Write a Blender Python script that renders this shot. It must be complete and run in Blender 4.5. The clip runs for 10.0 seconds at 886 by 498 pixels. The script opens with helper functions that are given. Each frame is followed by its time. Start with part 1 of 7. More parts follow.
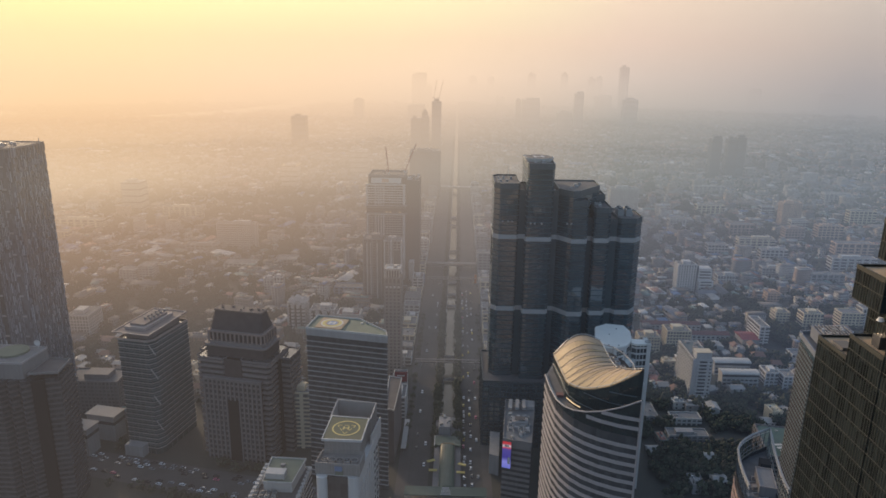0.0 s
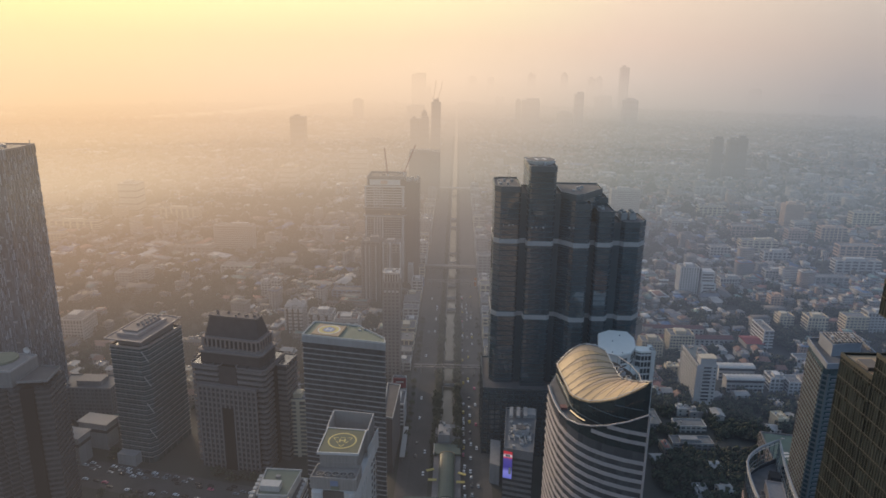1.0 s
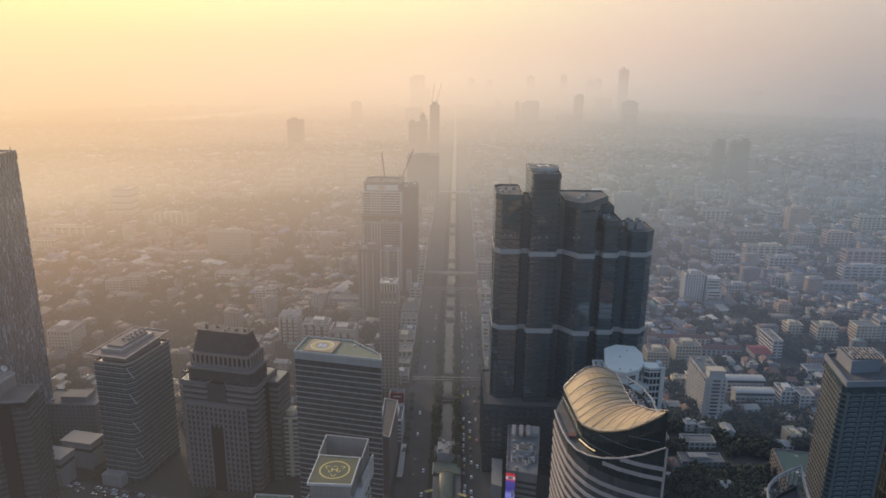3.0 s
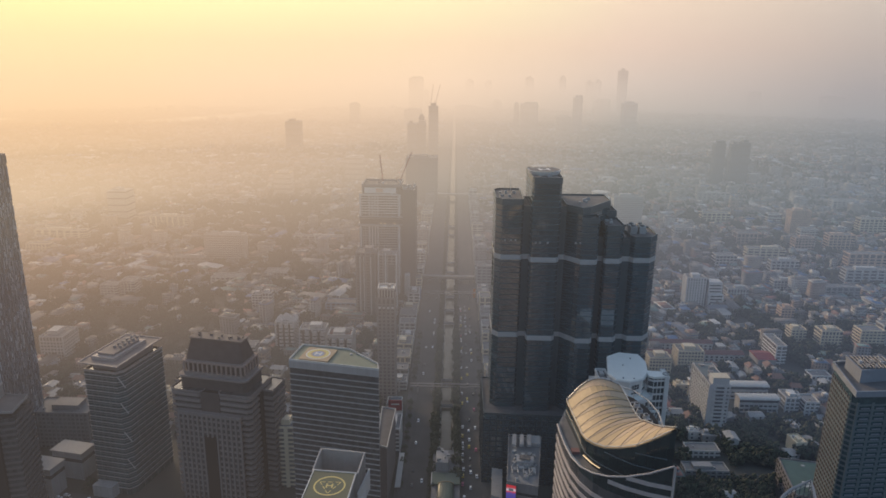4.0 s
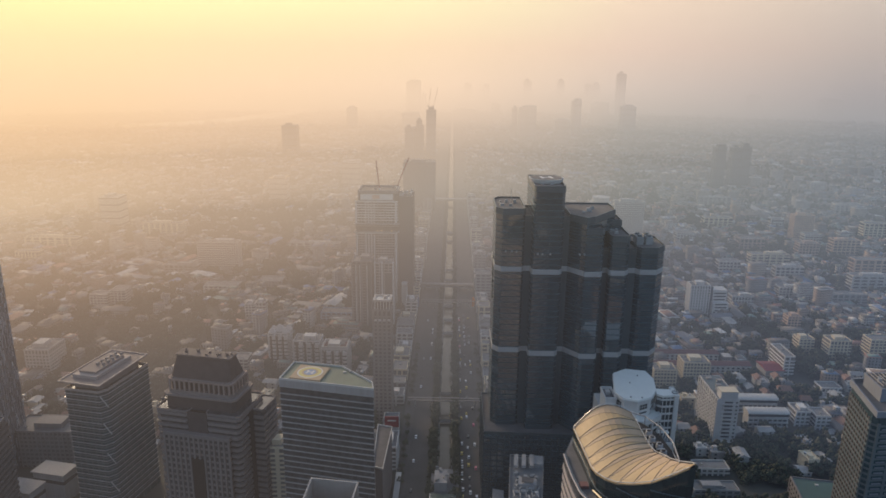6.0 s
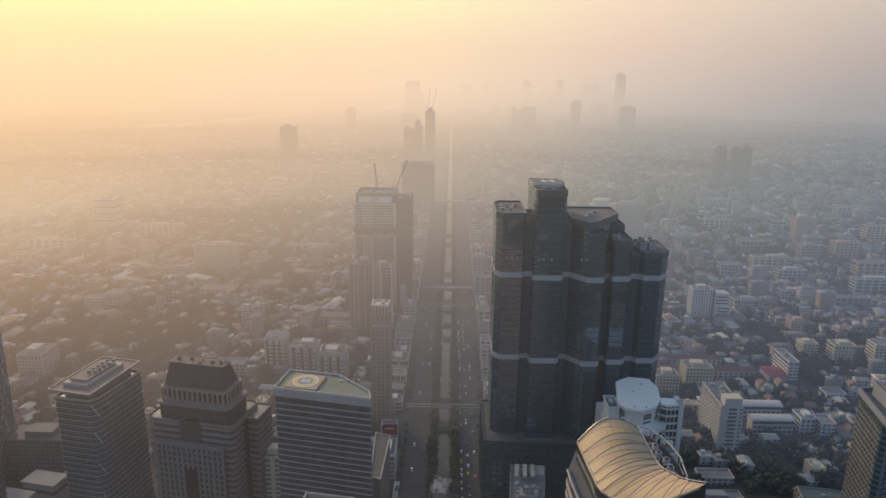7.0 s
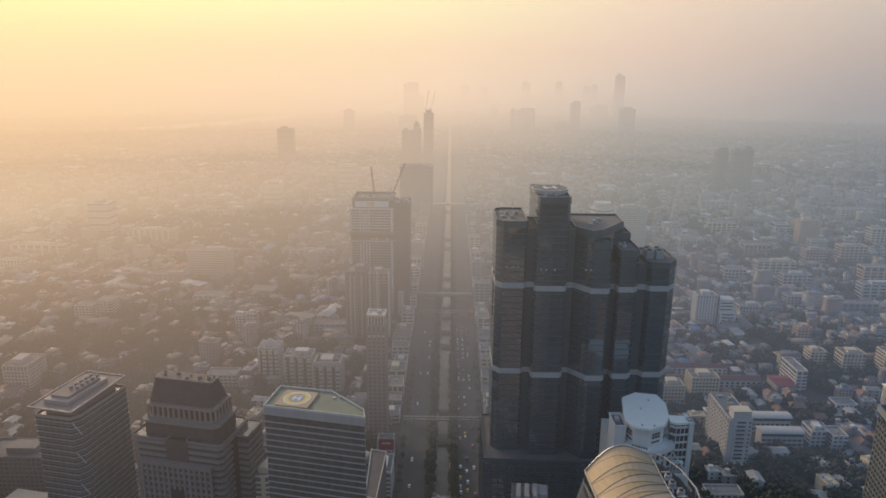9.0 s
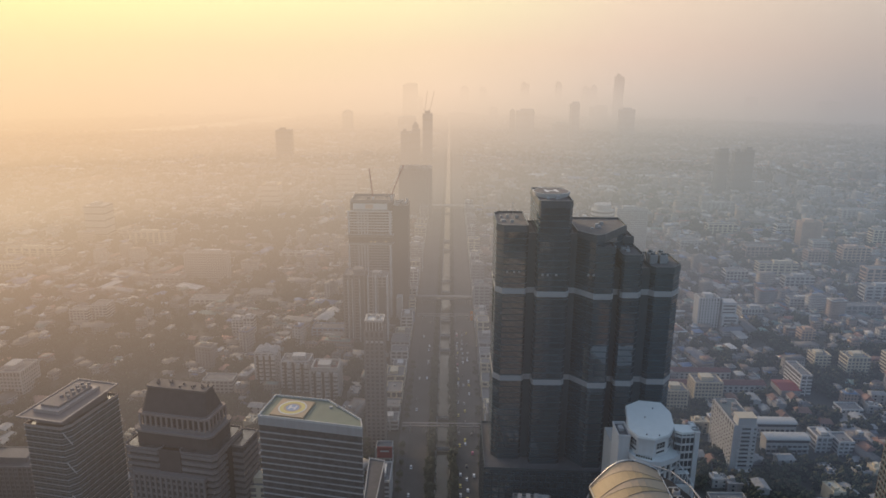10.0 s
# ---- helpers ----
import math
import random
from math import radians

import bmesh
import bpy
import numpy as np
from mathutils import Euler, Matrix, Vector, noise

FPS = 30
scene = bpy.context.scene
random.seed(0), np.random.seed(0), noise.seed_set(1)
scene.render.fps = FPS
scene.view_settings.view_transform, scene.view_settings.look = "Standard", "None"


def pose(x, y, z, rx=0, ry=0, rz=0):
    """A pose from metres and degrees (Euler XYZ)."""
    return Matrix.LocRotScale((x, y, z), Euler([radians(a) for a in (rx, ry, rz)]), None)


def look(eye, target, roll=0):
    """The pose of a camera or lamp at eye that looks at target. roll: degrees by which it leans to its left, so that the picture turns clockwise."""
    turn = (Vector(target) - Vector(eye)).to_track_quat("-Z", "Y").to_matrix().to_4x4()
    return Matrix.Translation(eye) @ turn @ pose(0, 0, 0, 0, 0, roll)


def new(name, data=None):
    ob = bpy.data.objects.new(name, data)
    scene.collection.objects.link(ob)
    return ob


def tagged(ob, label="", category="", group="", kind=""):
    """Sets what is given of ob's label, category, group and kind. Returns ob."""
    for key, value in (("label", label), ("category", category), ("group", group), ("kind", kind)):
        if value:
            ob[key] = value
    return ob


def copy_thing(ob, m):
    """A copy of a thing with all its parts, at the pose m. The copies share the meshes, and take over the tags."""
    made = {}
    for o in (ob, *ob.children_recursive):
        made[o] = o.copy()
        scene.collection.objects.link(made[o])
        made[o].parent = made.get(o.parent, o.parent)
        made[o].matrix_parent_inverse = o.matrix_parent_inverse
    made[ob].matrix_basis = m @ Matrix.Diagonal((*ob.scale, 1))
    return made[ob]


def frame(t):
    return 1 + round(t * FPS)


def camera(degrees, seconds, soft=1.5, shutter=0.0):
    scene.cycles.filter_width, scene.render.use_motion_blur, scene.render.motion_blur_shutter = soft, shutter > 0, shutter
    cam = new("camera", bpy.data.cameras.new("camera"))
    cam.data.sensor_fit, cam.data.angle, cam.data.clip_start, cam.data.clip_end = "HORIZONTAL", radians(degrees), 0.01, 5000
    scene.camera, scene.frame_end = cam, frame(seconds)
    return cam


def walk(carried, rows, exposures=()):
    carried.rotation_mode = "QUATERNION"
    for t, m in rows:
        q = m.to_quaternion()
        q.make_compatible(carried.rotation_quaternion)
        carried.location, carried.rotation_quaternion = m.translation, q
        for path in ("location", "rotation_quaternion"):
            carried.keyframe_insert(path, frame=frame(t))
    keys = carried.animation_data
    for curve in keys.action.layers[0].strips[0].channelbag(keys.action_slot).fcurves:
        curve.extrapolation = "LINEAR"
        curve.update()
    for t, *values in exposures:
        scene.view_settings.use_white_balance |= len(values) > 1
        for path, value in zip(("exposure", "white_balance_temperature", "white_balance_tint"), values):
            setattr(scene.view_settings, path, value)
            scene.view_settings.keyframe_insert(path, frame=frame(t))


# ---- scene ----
cam = camera(65.6, 10.0, soft=1.62)
PATH = [
    (0, (-4.399, -3.858, 296.935), (-4.4353, -1.9340, 296.3904), 0.83),
    (0.5, (-4.476, 1.858, 296.938), (-4.5123, 3.7820, 296.3932), 0.83),
    (1, (-4.562, 7.544, 296.930), (-4.5972, 9.4684, 296.3860), 0.83),
    (1.5, (-4.677, 13.182, 296.915), (-4.7111, 15.1066, 296.3719), 0.83),
    (2, (-4.808, 18.761, 296.900), (-4.8409, 20.6860, 296.3581), 0.73),
    (2.5, (-4.910, 24.245, 296.899), (-4.9429, 26.1705, 296.3593), 0.73),
    (4, (-5.062, 40.690, 297.099), (-5.0912, 42.6169, 296.5639), 0.73),
    (4.5, (-5.087, 46.074, 297.133), (-5.1147, 48.0013, 296.5997), 0.73),
    (5, (-5.078, 51.369, 297.164), (-5.1052, 53.2969, 296.6320), 0.73),
    (5.5, (-5.095, 56.530, 297.184), (-5.1216, 58.4585, 296.6549), 0.63),
    (7, (-5.309, 71.676, 297.238), (-5.3306, 73.6061, 296.7144), 0.63),
    (7.5, (-5.271, 76.640, 297.254), (-5.2928, 78.5704, 296.7309), 0.63),
    (8, (-5.136, 81.487, 297.285), (-5.1573, 83.4177, 296.7633), 0.53),
    (8.5, (-4.977, 86.250, 297.308), (-4.9967, 88.1810, 296.7877), 0.53),
    (9, (-4.854, 91.012, 297.326), (-4.8729, 92.9430, 296.8057), 0.53),
    (9.5, (-4.795, 95.809, 297.334), (-4.8140, 97.7406, 296.8157), 0.43),
    (10, (-4.796, 100.619, 297.328), (-4.8129, 102.5506, 296.8097), 0.43),
]
walk(cam, [(t, look(e, a, r)) for t, e, a, r in PATH], exposures=((0, 1.2), (2, 1.2), (10, 1.14)))

# ---------------------------------------------------------------- sky, sun, haze
SUN_AZ, SUN_EL = radians(-33), radians(13)
SUN = Vector((math.sin(SUN_AZ) * math.cos(SUN_EL), math.cos(SUN_AZ) * math.cos(SUN_EL), math.sin(SUN_EL)))

world = bpy.data.worlds.new("sky")
scene.world = world
world.use_nodes = True
wn = world.node_tree.nodes
sky = wn.new("ShaderNodeTexSky")
sky.sky_type, sky.sun_disc = "NISHITA", False
sky.sun_elevation, sky.sun_rotation = SUN_EL, SUN_AZ
sky.air_density, sky.dust_density, sky.ozone_density = 1.0, 2.8, 1.3
world.node_tree.links.new(sky.outputs[0], wn["Background"].inputs[0])
wn["Background"].inputs[1].default_value = 0.15

sun_data = bpy.data.lights.new("sun", "SUN")
sun_data.energy, sun_data.angle, sun_data.color = 1.6, radians(9), (1.0, 0.7, 0.43)
sun_ob = new("sun", sun_data)
sun_ob.matrix_world = look(SUN * 2000, (0, 0, 0))
GLOW = 0.463       # the haze under the walk's exposure


# ---------------------------------------------------------------- materials
class Nodes:
    """A small hand for wiring a material's nodes."""

    def __init__(self, name):
        self.m = bpy.data.materials.new(name)
        self.m.use_nodes = True
        self.t = self.m.node_tree
        self.t.nodes.clear()
        self.out = self.t.nodes.new("ShaderNodeOutputMaterial")

    def add(self, kind, operation="", data_type="", interpolation_type=""):
        n = self.t.nodes.new(kind)
        if operation:
            n.operation = operation
        if data_type:
            n.data_type = data_type
        if interpolation_type:
            n.interpolation_type = interpolation_type
        return n

    def wire(self, a, b):
        self.t.links.new(a, b)

    def put(self, v, socket):
        if isinstance(v, (int, float, tuple)):
            socket.default_value = v
        else:
            self.wire(v, socket)

    def math(self, op, a, b=0.0, c=0.0):
        n = self.add("ShaderNodeMath", operation=op)
        for v, s in zip((a, b, c), n.inputs):
            self.put(v, s)
        return n.outputs[0]

    def ramp(self, fac, stops):
        n = self.add("ShaderNodeValToRGB")
        e = n.color_ramp.elements
        while len(e) < len(stops):
            e.new(0.5)
        for el, (p, c) in zip(e, stops):
            el.position, el.color = p, (*c, 1)
        self.wire(fac, n.inputs[0])
        return n.outputs[0]

    def noise(self, scale, detail=2.0):
        g = self.add("ShaderNodeNewGeometry")
        n = self.add("ShaderNodeTexNoise")
        n.inputs["Scale"].default_value, n.inputs["Detail"].default_value = scale, detail
        self.wire(g.outputs["Position"], n.inputs["Vector"])
        return n.outputs[0]


def mat(name, col, rough=0.7, metal=0.0, var=0.14, scale=0.06, bump=0.0, spread=0.0, islands=(), spec=0.5, stain=0.0, pane=0.0, cells=(), ior=1.5):
    """A surface with broad and fine variation. spread: value change from piece to piece. islands: colours by island."""
    k = Nodes(name)
    p = k.add("ShaderNodeBsdfPrincipled")
    big, fine = k.noise(scale), k.noise(scale * 9, 4.0)
    v = k.math("MULTIPLY_ADD", k.math("SUBTRACT", big, 0.5), 2.4 * var, 1.0)
    v = k.math("MULTIPLY_ADD", k.math("SUBTRACT", fine, 0.5), 1.6 * var, v)
    if spread:
        r = k.add("ShaderNodeObjectInfo").outputs["Random"]
        v = k.math("MULTIPLY_ADD", k.math("SUBTRACT", r, 0.5), 2 * spread, v)
    if stain:
        g = k.add("ShaderNodeNewGeometry")
        mp = k.add("ShaderNodeMapping")
        mp.inputs["Scale"].default_value = (0.9, 0.9, 0.05)
        k.wire(g.outputs["Position"], mp.inputs[0])
        n = k.add("ShaderNodeTexNoise")
        n.inputs["Scale"].default_value = 0.8
        k.wire(mp.outputs[0], n.inputs["Vector"])
        v = k.math("MULTIPLY_ADD", k.math("SUBTRACT", n.outputs[0], 0.5), 2 * stain, v)
    if cells:
        g = k.add("ShaderNodeNewGeometry")
        d = k.add("ShaderNodeVectorMath", operation="DIVIDE")
        k.wire(g.outputs["Position"], d.inputs[0])
        d.inputs[1].default_value = (cells[0], cells[0], cells[1])
        fl = k.add("ShaderNodeVectorMath", operation="FLOOR")
        k.wire(d.outputs[0], fl.inputs[0])
        wnz = k.add("ShaderNodeTexWhiteNoise")
        k.wire(fl.outputs[0], wnz.inputs["Vector"])
        v = k.math("MULTIPLY_ADD", k.math("SUBTRACT", wnz.outputs["Value"], 0.5), cells[2], v)
    if islands:
        g = k.add("ShaderNodeNewGeometry")
        n = len(islands)
        base = k.ramp(g.outputs["Random Per Island"], [(i / n, c) for i, c in enumerate(islands)])
        base.node.color_ramp.interpolation = "CONSTANT"
    else:
        rgb = k.add("ShaderNodeRGB")
        rgb.outputs[0].default_value = (*col, 1)
        base = rgb.outputs[0]
    s = k.add("ShaderNodeVectorMath", operation="SCALE")
    k.wire(base, s.inputs[0])
    k.wire(v, s.inputs["Scale"])
    k.wire(s.outputs[0], p.inputs["Base Color"])
    p.inputs["Metallic"].default_value = metal
    p.inputs["Specular IOR Level"].default_value = spec
    p.inputs["IOR"].default_value = ior
    k.put(k.math("MULTIPLY_ADD", fine, 0.25 * rough, 0.85 * rough), p.inputs["Roughness"])
    if bump or pane:
        b = k.add("ShaderNodeBump")
        b.inputs["Strength"].default_value = bump or pane
        b.inputs["Distance"].default_value = 0.3
        k.wire(k.noise(0.35, 1.0) if pane else fine, b.inputs["Height"])
        k.wire(b.outputs[0], p.inputs["Normal"])
    k.wire(p.outputs[0], k.out.inputs[0])
    return k.m


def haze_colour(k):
    """The haze's light put into a colour: by the angle from the sun round the horizon, and a little by height."""
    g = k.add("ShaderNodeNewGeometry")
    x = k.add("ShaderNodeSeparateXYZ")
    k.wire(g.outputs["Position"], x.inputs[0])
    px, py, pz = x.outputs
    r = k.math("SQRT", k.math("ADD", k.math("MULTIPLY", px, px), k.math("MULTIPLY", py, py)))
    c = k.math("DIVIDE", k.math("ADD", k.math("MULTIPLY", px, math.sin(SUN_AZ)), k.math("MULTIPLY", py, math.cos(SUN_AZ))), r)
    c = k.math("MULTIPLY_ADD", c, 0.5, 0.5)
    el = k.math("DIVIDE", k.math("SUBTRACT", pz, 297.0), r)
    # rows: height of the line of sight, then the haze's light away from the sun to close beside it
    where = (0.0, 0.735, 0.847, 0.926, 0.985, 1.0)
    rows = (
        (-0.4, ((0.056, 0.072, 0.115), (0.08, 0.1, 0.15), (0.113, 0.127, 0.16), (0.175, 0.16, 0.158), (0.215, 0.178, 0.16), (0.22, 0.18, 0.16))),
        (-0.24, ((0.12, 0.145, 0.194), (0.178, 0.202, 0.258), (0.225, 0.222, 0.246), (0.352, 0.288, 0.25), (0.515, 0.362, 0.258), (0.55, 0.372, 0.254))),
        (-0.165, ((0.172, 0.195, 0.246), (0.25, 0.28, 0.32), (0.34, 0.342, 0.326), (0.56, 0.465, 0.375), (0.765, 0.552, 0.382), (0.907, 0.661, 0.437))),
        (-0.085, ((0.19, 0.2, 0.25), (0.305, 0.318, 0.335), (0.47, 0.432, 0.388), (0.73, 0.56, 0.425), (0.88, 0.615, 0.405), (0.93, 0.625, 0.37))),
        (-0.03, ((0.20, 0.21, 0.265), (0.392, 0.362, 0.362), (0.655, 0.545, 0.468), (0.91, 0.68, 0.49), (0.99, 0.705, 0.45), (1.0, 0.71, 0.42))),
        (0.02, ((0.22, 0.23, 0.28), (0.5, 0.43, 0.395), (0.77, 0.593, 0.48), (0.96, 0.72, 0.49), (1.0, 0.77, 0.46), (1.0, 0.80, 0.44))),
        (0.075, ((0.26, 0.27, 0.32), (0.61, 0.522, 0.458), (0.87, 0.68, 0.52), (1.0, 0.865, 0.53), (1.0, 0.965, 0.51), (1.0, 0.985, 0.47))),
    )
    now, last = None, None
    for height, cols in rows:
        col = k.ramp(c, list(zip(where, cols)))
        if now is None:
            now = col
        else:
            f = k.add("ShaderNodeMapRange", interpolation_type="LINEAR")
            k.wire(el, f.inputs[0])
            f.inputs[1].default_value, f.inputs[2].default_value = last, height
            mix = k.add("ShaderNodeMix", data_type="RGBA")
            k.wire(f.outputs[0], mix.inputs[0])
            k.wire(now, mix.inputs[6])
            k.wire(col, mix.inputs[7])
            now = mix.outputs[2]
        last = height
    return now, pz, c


def sky_material():
    k = Nodes("hazy_horizon")
    e = k.add("ShaderNodeEmission")
    k.wire(haze_colour(k)[0], e.inputs[0])
    e.inputs[1].default_value = GLOW
    k.wire(e.outputs[0], k.out.inputs[0])
    return k.m


def haze_sheet_material(name, thick, rise, full, thinned, least, away, turn):
    """A glowing see-through sheet that imitates haze, clear at the ground where it starts and denser with the length of
    air.
    """
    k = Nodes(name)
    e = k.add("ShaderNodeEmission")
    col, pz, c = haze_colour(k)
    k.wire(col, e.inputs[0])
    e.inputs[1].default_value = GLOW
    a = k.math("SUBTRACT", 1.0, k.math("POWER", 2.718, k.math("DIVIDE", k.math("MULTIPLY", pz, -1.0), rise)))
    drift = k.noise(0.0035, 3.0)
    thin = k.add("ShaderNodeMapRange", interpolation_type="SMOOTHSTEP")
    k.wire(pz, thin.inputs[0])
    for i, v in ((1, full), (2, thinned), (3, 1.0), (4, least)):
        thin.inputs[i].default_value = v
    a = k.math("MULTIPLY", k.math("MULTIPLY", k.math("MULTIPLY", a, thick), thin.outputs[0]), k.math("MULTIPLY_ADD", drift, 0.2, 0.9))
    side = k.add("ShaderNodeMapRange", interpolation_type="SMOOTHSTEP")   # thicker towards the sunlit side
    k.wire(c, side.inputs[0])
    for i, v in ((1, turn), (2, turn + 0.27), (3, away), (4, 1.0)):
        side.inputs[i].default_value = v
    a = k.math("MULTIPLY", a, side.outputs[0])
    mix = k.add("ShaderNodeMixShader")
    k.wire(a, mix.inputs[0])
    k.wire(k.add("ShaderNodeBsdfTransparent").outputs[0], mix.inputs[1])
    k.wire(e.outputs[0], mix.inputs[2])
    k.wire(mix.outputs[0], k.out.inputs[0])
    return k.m


